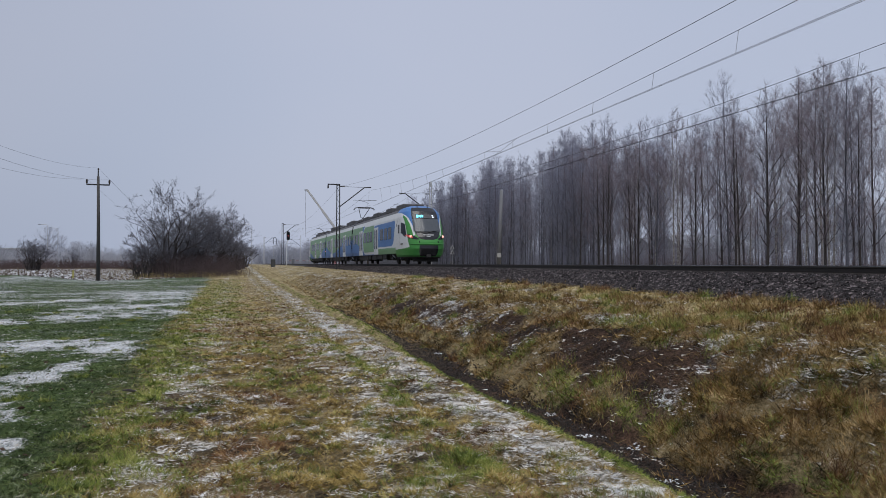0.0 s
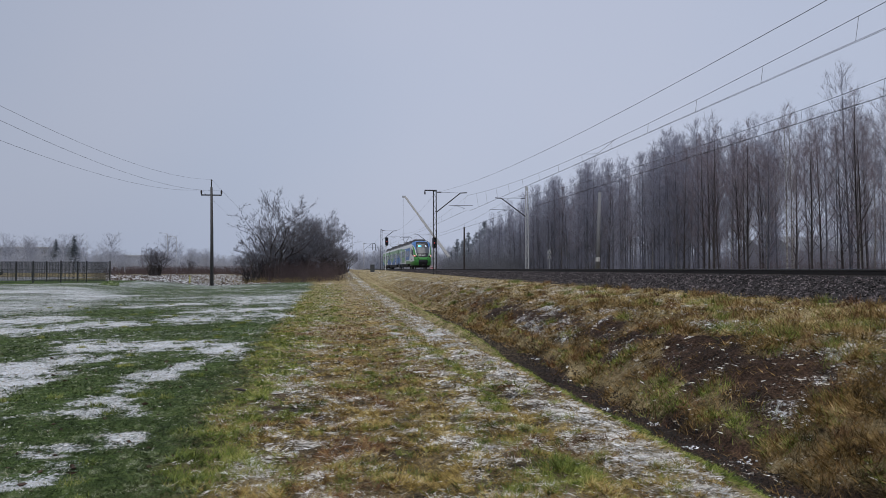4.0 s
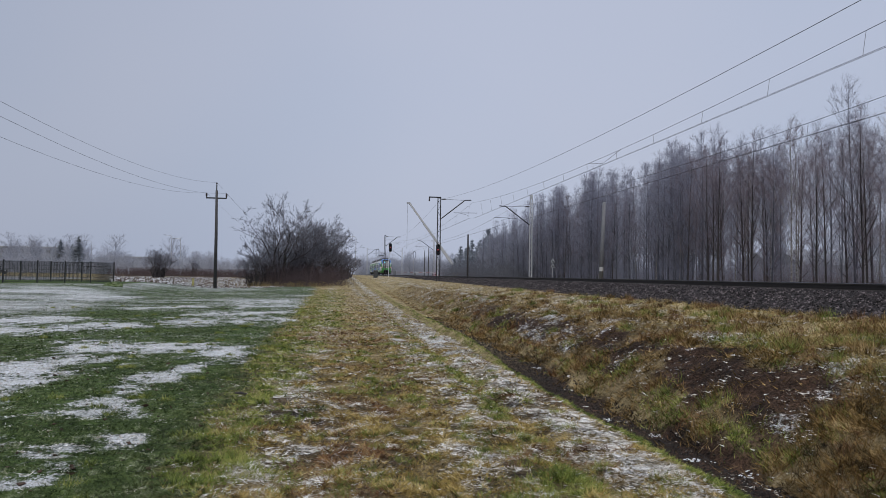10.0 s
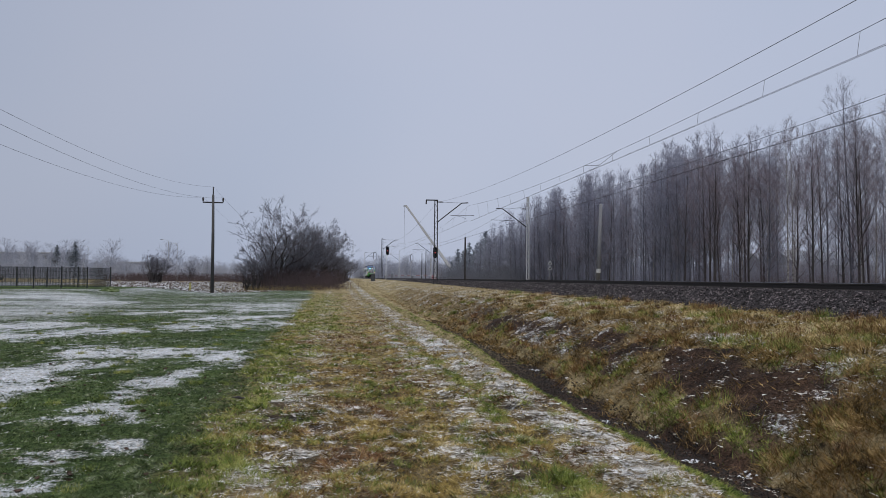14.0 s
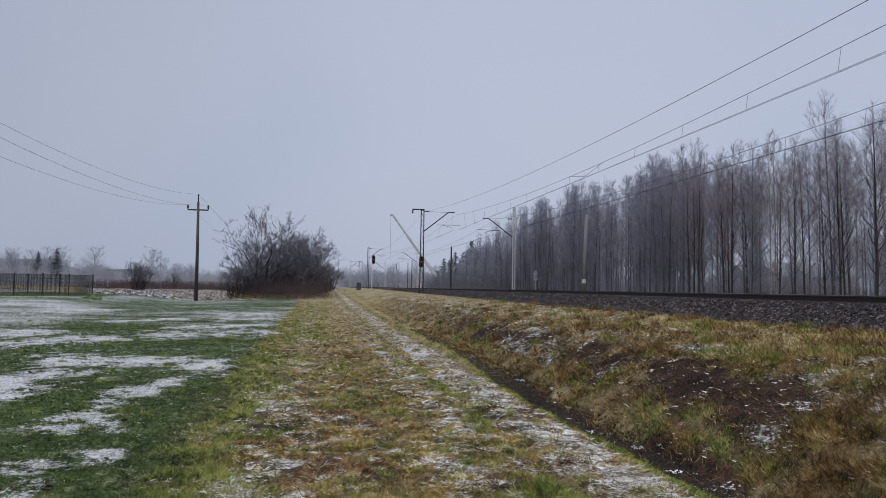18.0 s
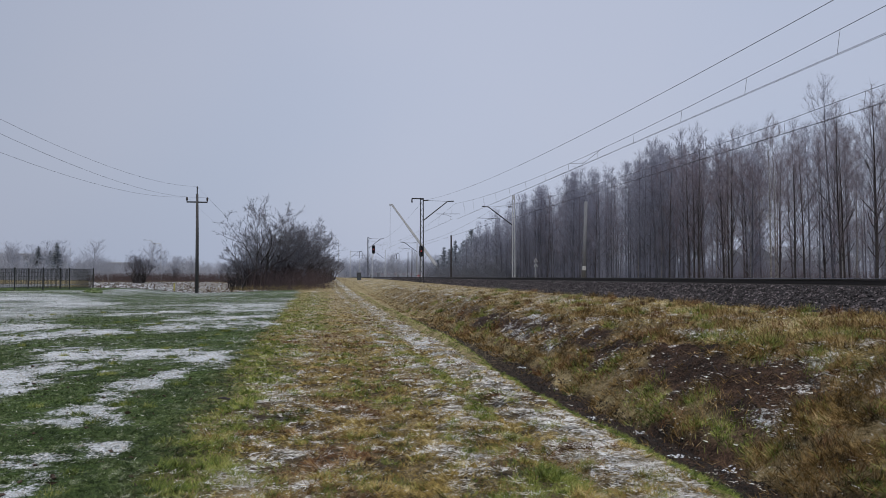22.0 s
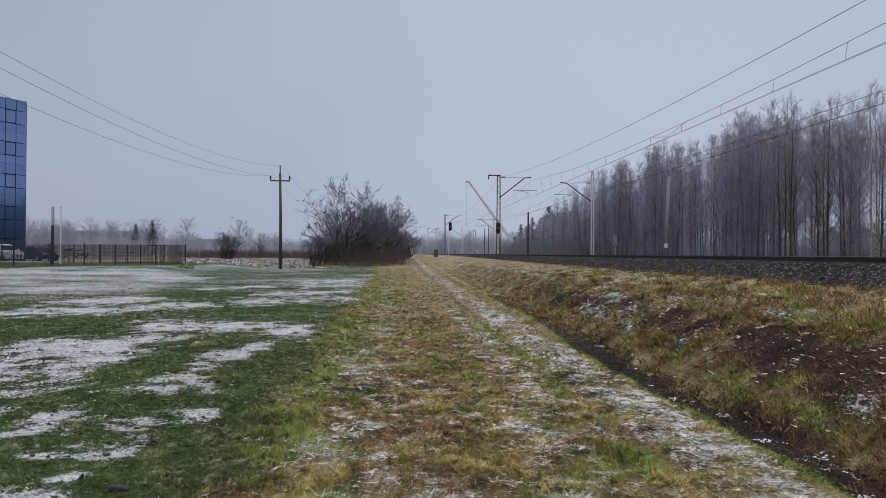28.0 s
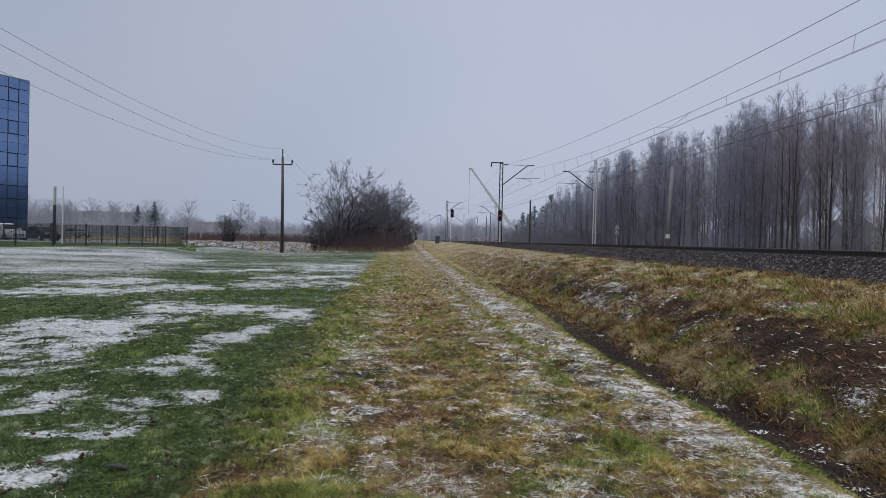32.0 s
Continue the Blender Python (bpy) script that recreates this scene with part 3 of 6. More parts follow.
def build_masts():
    for i, (x, y, z0, z1, side, mat) in enumerate((
            (9.2, 61.6, 0.95, 8.85, 1, DARK_IRON), (9.2, 132.0, 1.3, 9.25, 1, DARK_IRON), (9.2, 210.0, 1.4, 9.6, 1, MAST_PAINT),
            (19.4, 66.6, 1.0, 9.65, -1, MAST_PAINT), (19.4, 136.0, 1.2, 9.5, -1, MAST_PAINT), (19.4, 204.0, 1.4, 9.7, -1, MAST_PAINT))):
        dark = mat is DARK_IRON
        label = "dark iron lattice catenary mast beside the near track" if dark else "pale painted lattice catenary mast beside the tracks"
        root, H = lattice_mast("catenary_mast", x, y, z0, z1, side, mat, label, 0.32 if dark else 0.26, 3.0 if side > 0 else 3.3, 0.05 if side > 0 else 0.75)
        if i == 0:
            Geo().beam((0, 0, H - 0.05), (-0.95, 0, H - 0.05), 0.1).part("crossbar", mat, root)
            Geo().tube([(-0.92, 0, H - 0.08), (-0.92, 0, H - 0.42)], [0.05, 0.08], 7).part("insulator", CERAMIC, root)
        if i == 3:
            Geo().box((-0.13, -0.1, H), (0.13, 0.1, H + 0.3)).part("mast_extension", mat, root)


def wire(name, pts, r, label, group="overhead wires"):
    return tagged(Geo().tube(pts, r, 5, False).part(name, WIRE), label, "overhead wire", group)


def sag(a, b, drop, n=14):
    a, b = Vector(a), Vector(b)
    return [tuple(a.lerp(b, i / n) - Vector((0, 0, 4 * drop * (i / n) * (1 - i / n)))) for i in range(n + 1)]


def build_wires():
    spans = ((-1.6, 61.6), (61.6, 132.0), (132.0, 210.0), (210.0, 290.0))
    for cx, top, low in ((NEAR_TRACK, 8.4, 6.98), (FAR_TRACK, 8.2, 6.75)):
        for ya, yb in spans:
            line = sag((cx, ya, top), (cx, yb, top), 1.1)
            wire("messenger_wire", line, 0.008, "dark sagging messenger wire above the track")
            zig = 0.2
            for off in (-0.035, 0.035):
                wire("contact_wire", sag((cx - zig + off, ya, low), (cx + zig + off, yb, low), 0.03, 8), 0.006, "dark contact wire above the track")
            yy = ya + 1.2
            while yy < yb - 1:
                u = (yy - ya) / (yb - ya)
                zt = top - 4 * 1.1 * u * (1 - u)
                tagged(Geo().tube([(cx, yy, zt + 0.01), (cx - zig + 2 * zig * u, yy, low - 0.01)], 0.006 if ya < 0 else 0.004, 4).part("dropper", WIRE), "thin dropper between messenger and contact wires", "dropper", "droppers")
                yy += 3.64 if ya < 0 else 7.0
    for ya, yb in ((-29.6, 61.6), (61.6, 132.0), (132.0, 210.0)):
        wire("earth_wire", sag((9.3, ya, 8.63), (9.3, yb, 8.63), 1.93 if ya < 0 else 1.4, 24), 0.007, "thin dark wire slung from mast to mast")
    # the loop that joins messenger and contact wires
    tagged(Geo().tube([(NEAR_TRACK, 28.2, 7.31), (NEAR_TRACK - 0.05, 30.2, 6.99), (NEAR_TRACK, 32.2, 7.31)], 0.009, 4).part("jumper_wire", WIRE), "slack jumper joining two overhead wires", "overhead wire")


build_masts()
build_wires()


# ---- trees ----
def grow_tree(rng, H, r0, limbs, crown, lean, spread, subs, twigs, fine, stems=1, rise=(0.5, 1.2), bend=0.12, reach=0.75, long=1.0, sub=(0.18, 0.4), droop=0.0, stout=0.36, fan=0.3, splay=None):
    """Trunk and limbs in one Geo, twigs in another: a bare tree with rising limbs and fine, drooping or rising twigs."""
    wood, sticks = Geo(), Geo()
    for stem in range(stems):
        trunk, p, dx, dy = [], Vector((rng.uniform(-fan, fan) * (stem > 0), rng.uniform(-fan, fan) * (stem > 0), -0.2)), 0.0, 0.0
        n = 9
        h = H * (1 if stem == 0 else rng.uniform(0.7, 0.95))
        tilt = (lean[0], lean[1])
        if stem:
            out, way = splay or bend, rng.uniform(0, 6.28)
            tilt = (lean[0] + math.cos(way) * out * rng.uniform(0.35, 1), lean[1] + math.sin(way) * out * rng.uniform(0.35, 1))
        rs = r0 * (1 if stem == 0 else 0.75)
        for i in range(n + 1):
            trunk.append(p.copy())
            dx += rng.uniform(-0.15, 0.15) * bend * h / 10
            dy += rng.uniform(-0.15, 0.15) * bend * h / 10
            p = p + Vector((dx + tilt[0] * h / n, dy + tilt[1] * h / n, (h + 0.2) / n))
        wood.tube(trunk, [rs * (1.15 if i == 0 else (1 - i / n) ** 0.85 + 0.02) for i in range(n + 1)], 6, False)
        az = rng.uniform(0, 6.28)
        count = limbs // stems
        for i in range(count):
            f = crown + (1.0 - crown) * (i + rng.random()) / count
            az += 2.4 + rng.uniform(-0.5, 0.5)
            L = (0.03 + spread * (1 - f) ** reach) * h * rng.uniform(0.6, 1.15)
            q = min(f, 0.995) * n
            k = min(int(q), n - 1)
            pts = [trunk[k].lerp(trunk[k + 1], q - k)]
            d = Vector((math.cos(az), math.sin(az), rng.uniform(*rise))).normalized()
            for k in range(4):
                d = (d + Vector((rng.uniform(-1, 1) * bend * 1.3, rng.uniform(-1, 1) * bend * 1.3, 0.10 + rng.uniform(-1, 1) * bend * 0.8))).normalized()
                pts.append(pts[-1] + d * L / 4)
            rr = max(0.008, rs * (1 - f) * stout)
            wood.tube(pts, [rr, rr * 0.72, rr * 0.5, rr * 0.32, 0.003], 4, False)
            share = min(1.3, L / (0.6 * spread * h))
            for s in range(max(1, round(subs * share))):
                g = rng.uniform(0.12, 1.0) * 4
                k = min(int(g), 3)
                b = pts[k].lerp(pts[k + 1], g - k)
                e = (d + Vector((rng.uniform(-0.75, 0.75), rng.uniform(-0.75, 0.75), rng.uniform(-0.25, 0.6)))).normalized()
                l = L * rng.uniform(*sub) + 0.12
                c = b + e * l
                sticks.twig(b, c, fine * 1.7)
                for _ in range(max(2, round(twigs * min(1, 0.45 + share)))):
                    o = b.lerp(c, rng.uniform(0.05, 1.0))
                    w = (e + Vector((rng.uniform(-0.8, 0.8), rng.uniform(-0.8, 0.8), rng.uniform(-0.4, 0.7) - droop))).normalized()
                    sticks.twig(o, o + w * rng.uniform(0.2, 0.7) * long * (0.4 + 0.75 * (1 - f)), fine)
    return wood, sticks


def fork(rng, wood, sticks, p, d, L, r, level, fine, crook, spread, up, shoots, shoot, dome=None):
    """A crooked branch that splits again and again and carries short shoots; dome: half width and height of the crown it stays in."""
    if dome:
        out = Vector((p.x / dome[0], p.y / dome[0], (p.z - 0.42 * dome[1]) / (0.58 * dome[1])))
        if out.length > rng.uniform(0.9, 1.08):
            return
        if out.length > 0.7 and d.dot(out) > 0:
            L *= 0.75
    pts, rads = [p], [r]
    for k in range(3):
        d = (d + Vector((rng.uniform(-crook, crook), rng.uniform(-crook, crook), rng.uniform(-crook, crook) * 0.7 + up))).normalized()
        pts.append(pts[-1] + d * L / 3)
        rads.append(r * (1 - 0.14 * (k + 1)))
    if level > 1:
        wood.tube(pts, rads, 5 if level > 3 else 4, False)
    else:
        for a, b in zip(pts, pts[1:]):
            sticks.twig(a, b + (b - a) * 0.15, max(fine * 1.3, r))
    for _ in range(shoots if level < 3 else shoots // 2):
        k = rng.randrange(3)
        o = pts[k].lerp(pts[k + 1], rng.random())
        w = (d * 0.8 + Vector((rng.uniform(-1.1, 1.1), rng.uniform(-1.1, 1.1), rng.uniform(-0.6, 0.85)))).normalized()
        sticks.twig(o, o + w * rng.uniform(0.3, 1.0) * shoot, fine)
    if level:
        for _ in range(3 if rng.random() < 0.45 else 2):
            side = Vector((rng.uniform(-1, 1), rng.uniform(-1, 1), rng.uniform(-0.5, 0.7))) * spread
            fork(rng, wood, sticks, pts[-1] if rng.random() < 0.6 else pts[2], (d + side).normalized(), L * rng.uniform(0.62, 0.86), rads[-1] * 0.68, level - 1, fine, crook, spread, up, shoots, shoot, dome)


def grow_shrub(rng, stems, first, levels, fine, flare, dome):
    """A shrub of several stems that fork into a rounded crown; flare is how far the stems spread."""
    wood, sticks = Geo(), Geo()
    for k in range(stems):
        a = 6.28 * (k + rng.random()) / stems
        lean = flare * rng.uniform(0.15, 1.0)
        fork(rng, wood, sticks, Vector((0.3 * math.cos(a), 0.3 * math.sin(a), -0.1)), Vector((math.cos(a) * lean, math.sin(a) * lean, 1)).normalized(), first * rng.uniform(0.8, 1.15), 0.13, levels, fine, 0.36, 0.85, 0.04, 10, 0.34, dome)
    return wood, sticks


def grow_standard(rng, H, r0, limbs, crown, reach, levels, fine, rise, crook, spread, shoots, shoot, lean, up=0.08, taper=0.7):
    """A slender tree: one leading stem with rising limbs that fork into fine twigs."""
    wood, sticks = Geo(), Geo()
    n = 10
    trunk, p, dx, dy = [], Vector((0, 0, -0.2)), lean[0], lean[1]
    for i in range(n + 1):
        trunk.append(p.copy())
        dx += rng.uniform(-0.05, 0.05) * crook * 2
        dy += rng.uniform(-0.05, 0.05) * crook * 2
        p = p + Vector((dx, dy, 1)) * (H + 0.2) / n
    wood.tube(trunk, [r0 * (1.2 if i == 0 else (1 - i / n) ** 0.9 + 0.03) for i in range(n + 1)], 6, False)
    az = rng.uniform(0, 6.28)
    for i in range(limbs):
        f = crown + (0.99 - crown) * ((i + rng.random()) / limbs) ** 0.9
        az += 2.4 + rng.uniform(-0.6, 0.6)
        q = f * n
        k = min(int(q), n - 1)
        body = min(1.0, 0.35 + 2.2 * (f - crown)) * (1 - f) ** taper
        L = (reach * body + 0.16) * rng.uniform(0.65, 1.2)
        level = levels if L > 0.62 * reach else levels - 1 if L > 0.3 * reach else max(0, levels - 2)
        d = Vector((math.cos(az), math.sin(az), rng.uniform(*rise) + 0.7 * f)).normalized()
        fork(rng, wood, sticks, trunk[k].lerp(trunk[k + 1], q - k), d, L, max(0.007, r0 * (1 - f) * 0.42), level, fine, crook, spread, up, shoots, shoot)
    return wood, sticks


def make_tree(name, label, rng, bark, twig, group, category="tree", **kw):
    wood, sticks = (grow_standard if "levels" in kw else grow_tree)(rng, **kw)
    root = tagged(new(name), label, category, group)
    wood.part("trunk", bark, root, smooth=True)
    sticks.part("crown", twig, root)
    return root


def plant(kinds, spots):
    """Stand copies of the kinds at the spots (x, y, kind, turn, scale)."""
    used = set()
    for x, y, k, turn, s in spots:
        src = kinds[k]
        z = float(ground_z(x, y)) - 0.05
        ob = src if k not in used else copy_thing(src, Matrix())
        used.add(k)
        ob.matrix_basis = pose(x, y, z, 0, 0, turn) @ Matrix.Diagonal((s, s, s, 1))


def brush(name, label, seed, spots, mat, count, height, fine, kind="stuff"):
    """Dense upright stalks over a strip of ground: spots(rng) gives a place."""
    rng = random.Random(seed)
    places = [spots(rng) for _ in range(count)]
    floor = ground_z([p[0] for p in places], [p[1] for p in places])
    g = Geo()
    for (x, y), z in zip(places, floor):
        z = float(z)
        h = height * rng.uniform(0.35, 1.0)
        tx, ty = rng.uniform(-0.3, 0.3) * h, rng.uniform(-0.3, 0.3) * h
        g.twig((x, y, z - 0.05), (x + tx, y + ty, z + h), fine)
        for _ in range(2):
            u = rng.uniform(0.3, 0.9)
            a = (x + tx * u, y + ty * u, z + h * u)
            g.twig(a, (a[0] + rng.uniform(-0.3, 0.3) * h, a[1] + rng.uniform(-0.3, 0.3) * h, a[2] + rng.uniform(0.05, 0.35) * h), fine * 0.7)
    return tagged(g.part(name, mat), label, "undergrowth", kind=kind)


def build_woods():
    rng = random.Random(11)
    birch = [make_tree("birch_tree", "bare birch with pale trunk beyond the railway" if k < 2 else "bare dark-stemmed birch beyond the railway", rng, BIRCH if k < 2 else BARK, TWIG_BIRCH, "lineside wood", H=12.2 + rng.uniform(-0.7, 0.7), r0=0.07 if k < 2 else 0.08 + 0.025 * (k % 2), limbs=38, crown=0.13 + 0.05 * (k % 3), reach=2.5, levels=3, fine=0.0036, rise=(0.9, 2.0), crook=0.2, spread=0.5, shoots=7, shoot=0.75, lean=(rng.uniform(-0.05, 0.05), rng.uniform(-0.04, 0.04))) for k in range(7)]
    alder = [make_tree("alder_tree", "bare dark-barked alder beyond the railway", rng, BARK_ALDER, TWIG_GREY, "lineside wood", H=13.4 + rng.uniform(-0.4, 0.4), r0=0.09, limbs=74, crown=0.08, reach=1.75, levels=2, taper=0.42, fine=0.0046, rise=(0.5, 1.3), crook=0.2, spread=0.65, shoots=10, shoot=0.55, lean=(rng.uniform(-0.03, 0.03), rng.uniform(-0.035, 0.035)), up=0.12) for _ in range(6)]
    slim = [make_tree("sapling_tree", "slim bare young tree in the wood", rng, BARK_ALDER if k else BIRCH, TWIG_BIRCH, "lineside wood", H=10.5 + k, r0=0.055, limbs=28, crown=0.3, lean=(0.03 * (k - 1), 0), spread=0.15, subs=7, twigs=9, fine=0.0036, rise=(1.0, 2.2), bend=0.22, long=0.8, sub=(0.25, 0.6), droop=0.2) for k in range(3)]
    # same alders again, with stronger haze in bark and twig colour
    grey = [make_tree("grey_alder_tree", "slender alder at the wood's far end, paled for haze", rng, material("far_hazed_alder_bark", (0.19, 0.2, 0.24), 0.95, spread=0.4), material("far_hazed_alder_twigs", (0.36, 0.375, 0.45), 0.95, spread=0.3, scale=0.6, detail=4), "lineside wood", H=12.0 + k, r0=0.09, limbs=50, crown=0.15, lean=(0, 0), spread=0.2, subs=7, twigs=7, fine=0.007, rise=(0.6, 1.5), bend=0.2, reach=0.6, long=0.9, sub=(0.25, 0.6)) for k in range(2)]
    kinds = birch + alder + slim + grey
    spots = []

    def top(y):
        """Height of the wood's canopy along the line, against a full-grown tree."""
        return float(np.interp(y, (15, 30, 38, 50, 75, 90, 106, 120, 145), (0.9, 0.97, 0.98, 1.0, 1.0, 0.95, 0.82, 0.74, 0.70)))

    n = 300
    for i in range(n):
        u = (i + rng.random()) / n
        y = 13 + 34 * u / 0.21 if u < 0.21 else 47 + 72 * (u - 0.21) / 0.79
        dense = y > 47
        x = 25.3 + (rng.random() ** 1.6) * (15 if dense else 10)
        k = rng.randrange(7, 13) if rng.random() < (0.93 if dense else 0.12) else rng.randrange(7)
        # the haze-coloured alders take over with distance
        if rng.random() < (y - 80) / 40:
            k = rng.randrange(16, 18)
        spots.append((x, y, k, rng.uniform(0, 360), top(y) * rng.uniform(0.75, 0.965) * min(1.06, 0.93 + 0.02 * (x - 25.3))))
    for i in range(110):
        y = 13 + 104 * ((i + rng.random()) / 110) ** 0.8
        spots.append((25.5 + 18 * rng.random(), y, rng.randrange(13, 16) if y < 95 else rng.randrange(16, 18), rng.uniform(0, 360), top(y) * rng.uniform(0.6, 0.9)))
    for i in range(46):
        y = 116 + 34 * rng.random()
        spots.append((0.19 * y + 2 + 12 * rng.random(), y, rng.randrange(16, 18), rng.uniform(0, 360), rng.uniform(0.5, 0.68)))
    plant(kinds, spots)
    brush("wood_undergrowth", "tangled bare undergrowth among the trunks of the wood", 3, lambda r: (26 + 26 * r.random(), 47 + 45 * r.random()), TWIG_GREY, 6500, 3.6, 0.010)
    brush("far_undergrowth", "undergrowth at the far end of the wood, paled for haze", 33, lambda r: (22 + 18 * r.random(), 88 + 62 * r.random()), kinds[17].children[1].data.materials[0], 8000, 4.2, 0.018)
    brush("birch_undergrowth", "low bare stalks among the birches", 13, lambda r: (24.5 + 16 * r.random(), 14 + 34 * r.random()), TWIG_RED, 4500, 1.4, 0.006)
    brush("tall_undergrowth", "tall dark saplings and scrub behind the birches", 14, lambda r: (32 + 24 * r.random(), 14 + 38 * r.random()), BARK_ALDER, 1300, 3.8, 0.010)
    brush("birch_brushwood", "thin purplish brushwood between the birch stems", 15, lambda r: (26 + 12 * r.random(), 13 + 36 * r.random()), TWIG_BIRCH, 1800, 3.2, 0.006)
    # pines at the wood's far end, their needles coloured for haze
    rngc = random.Random(8)
    pines = [(r * y, y, h) for r, y, h in ((0.174, 150, 4.8), (0.183, 148, 7.3), (0.191, 142, 6.6), (0.200, 140, 8.2), (0.207, 146, 7.0), (0.213, 134, 8.0), (0.225, 130, 10.2), (0.233, 136, 9.0), (0.240, 126, 8.6), (0.249, 122, 8.5), (0.258, 116, 8.2), (0.196, 152, 7.4), (0.220, 145, 9.0))]
    for x, y, h in pines:
        root = tagged(new("pine_tree"), "pine with an uneven crown in the wood, paled for haze", "tree", "pines")
        root.location = (x, y, float(ground_z(x, y)) - 0.05)
        Geo().tube([(0, 0, 0), (0.1, 0, h * 0.5), (0, 0, h)], [0.13, 0.09, 0.01], 6, False).part("trunk", BARK_ALDER, root)
        g = Geo()
        whorls = int(h * 2.2)
        for k in range(whorls):
            f = (k + rngc.random()) / whorls
            z = h * (0.16 + 0.83 * f)
            for _ in range(6):
                az = rngc.uniform(0, 6.28)
                L = ((1 - f) ** 0.8 * h * 0.22 + 0.18) * rngc.uniform(0.35, 1.2)
                rise = rngc.uniform(-0.1, 0.7) * L + rngc.uniform(-0.35, 0.35)
                e = (math.cos(az) * L, math.sin(az) * L, z + rise)
                g.twig((0, 0, z - rngc.uniform(0, 0.5)), e, 0.022)
                for _ in range(30):
                    u = rngc.uniform(0.3, 1.05)
                    o = (e[0] * u, e[1] * u, z + rise * u)
                    g.twig(o, (o[0] + rngc.uniform(-0.32, 0.32), o[1] + rngc.uniform(-0.32, 0.32), o[2] + rngc.uniform(-0.1, 0.35)), 0.03)
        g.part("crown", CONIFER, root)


build_woods()


def build_bushes():
    rng = random.Random(4)
    big = []
    for k in range(5):
        if k < 3:
            wood, sticks = grow_shrub(rng, 5, 2.5, 5, 0.0072, 0.42, (4.0, 8.5))
            root = tagged(new("hawthorn_tree"), "bare hawthorn with a rounded crown at the field's edge", "tree", "thicket by the path")
        else:
            wood, sticks = grow_shrub(rng, 9, 1.7, 4, 0.0066, 0.45, (2.6, 5.0))
            root = tagged(new("hawthorn_shrub"), "bare many-stemmed hawthorn shrub in the thicket", "shrub", "thicket by the path")
        wood.part("trunk", BARK, root)
        sticks.part("crown", TWIG, root)
        big.append(root)
    # the thicket; path shrubs that hide the far train from camera; lone shrubs afield
    spots = [(-5.3, 67, 0, 200, 1.17), (-3.6, 70, 1, 140, 0.98), (-2.2, 75, 2, 250, 1.04), (-4.9, 73, 2, 10, 0.98), (-1.1, 79, 0, 100, 1.0), (-3.0, 73, 0, 280, 0.92), (-6.6, 71, 1, 210, 0.72), (-2.9, 69, 2, 75, 0.62), (-0.3, 84, 1, 150, 0.95), (-6.2, 69, 1, 80, 0.85)]
    spots += [(-8.1, 67.5, 3, 60, 0.72), (-7.3, 66.5, 4, 200, 0.85), (-6.4, 68, 4, 5, 0.9), (-4.8, 68.5, 3, 110, 1.0), (-3.6, 68, 4, 280, 0.95), (-2.4, 71, 3, 33, 1.05), (-1.6, 74, 4, 170, 1.0), (-0.9, 77, 3, 240, 0.95)]
    spots += [(0.2, 91, 4, 300, 1.0), (0.7, 90, 3, 75, 0.9), (1.3, 98, 4, 190, 0.9), (1.9, 108, 3, 20, 0.85), (-0.2466 * 95, 95, 1, 15, 0.6), (-0.2466 * 96 + 0.5, 96, 3, 115, 0.85), (-0.2466 * 96 - 0.6, 97, 4, 200, 0.8), (-0.2 * 118, 118, 4, 60, 0.6)]
    plant(big, spots)
    brush("thicket_undergrowth", "reddish bare stalks and brambles under the hawthorns", 5, lambda r: (-3.6 + 2.3 * r.gauss(0, 0.8), 71 + 3.4 * r.gauss(0, 1)), TWIG_RED, 8000, 2.3, 0.008)
    brush("dry_tall_grass", "tall straw-coloured grass at the thicket's edge", 6, lambda r: (-4.5 + 2.8 * r.gauss(0, 1), 64.5 + 1.2 * r.gauss(0, 1)), GRASS_STRAW, 900, 0.6, 0.007)


build_bushes()


# ---- utility pole and wires over the field ----
def build_utility_pole():
    x, y = -10.75, 62.8
    z = float(ground_z(x, y))
    root = tagged(new("utility_pole"), "tarred wooden utility pole with a crossarm and insulators", "utility pole")
    root.location = (x, y, z - 0.1)
    Geo().tube([(0.1, 0, 0), (0.06, 0, 5), (0, 0, 8.85)], [0.16, 0.13, 0.10], 10).part("pole", POLE_WOOD, root, smooth=True)
    Geo().beam((0, 0, 8.75), (0, 0, 9.35), 0.09).part("top_bracket", DARK_IRON, root)
    Geo().beam((-0.88, 0, 8.15), (0.88, 0, 8.15), 0.09, 0.11).part("crossarm", DARK_IRON, root)
    tops = [(-0.86, 8.2, 8.6), (0.86, 8.2, 8.6), (0.0, 9.35, 9.55)]
    for dx, za, zb in tops:
        Geo().tube([(dx, 0, za), (dx, 0, za + 0.12), (dx, 0, zb - 0.1), (dx, 0, zb)], [0.03, 0.075, 0.085, 0.04], 8).part("insulator", CERAMIC, root)
    for dx, za, zb in tops:
        a = (x + dx, y, z - 0.1 + zb)
        wire("power_line", sag(a, (x - 2.6 + dx, y - 60, z - 0.1 + zb), 1.95, 24), 0.0065, "thin dark power line slung over the field", "power lines")
        wire("power_line", sag(a, (x + 2.2 + dx, y + 50, z - 3.2 + zb), 0.6, 12), 0.005, "thin dark power line slung over the field", "power lines")


build_utility_pole()


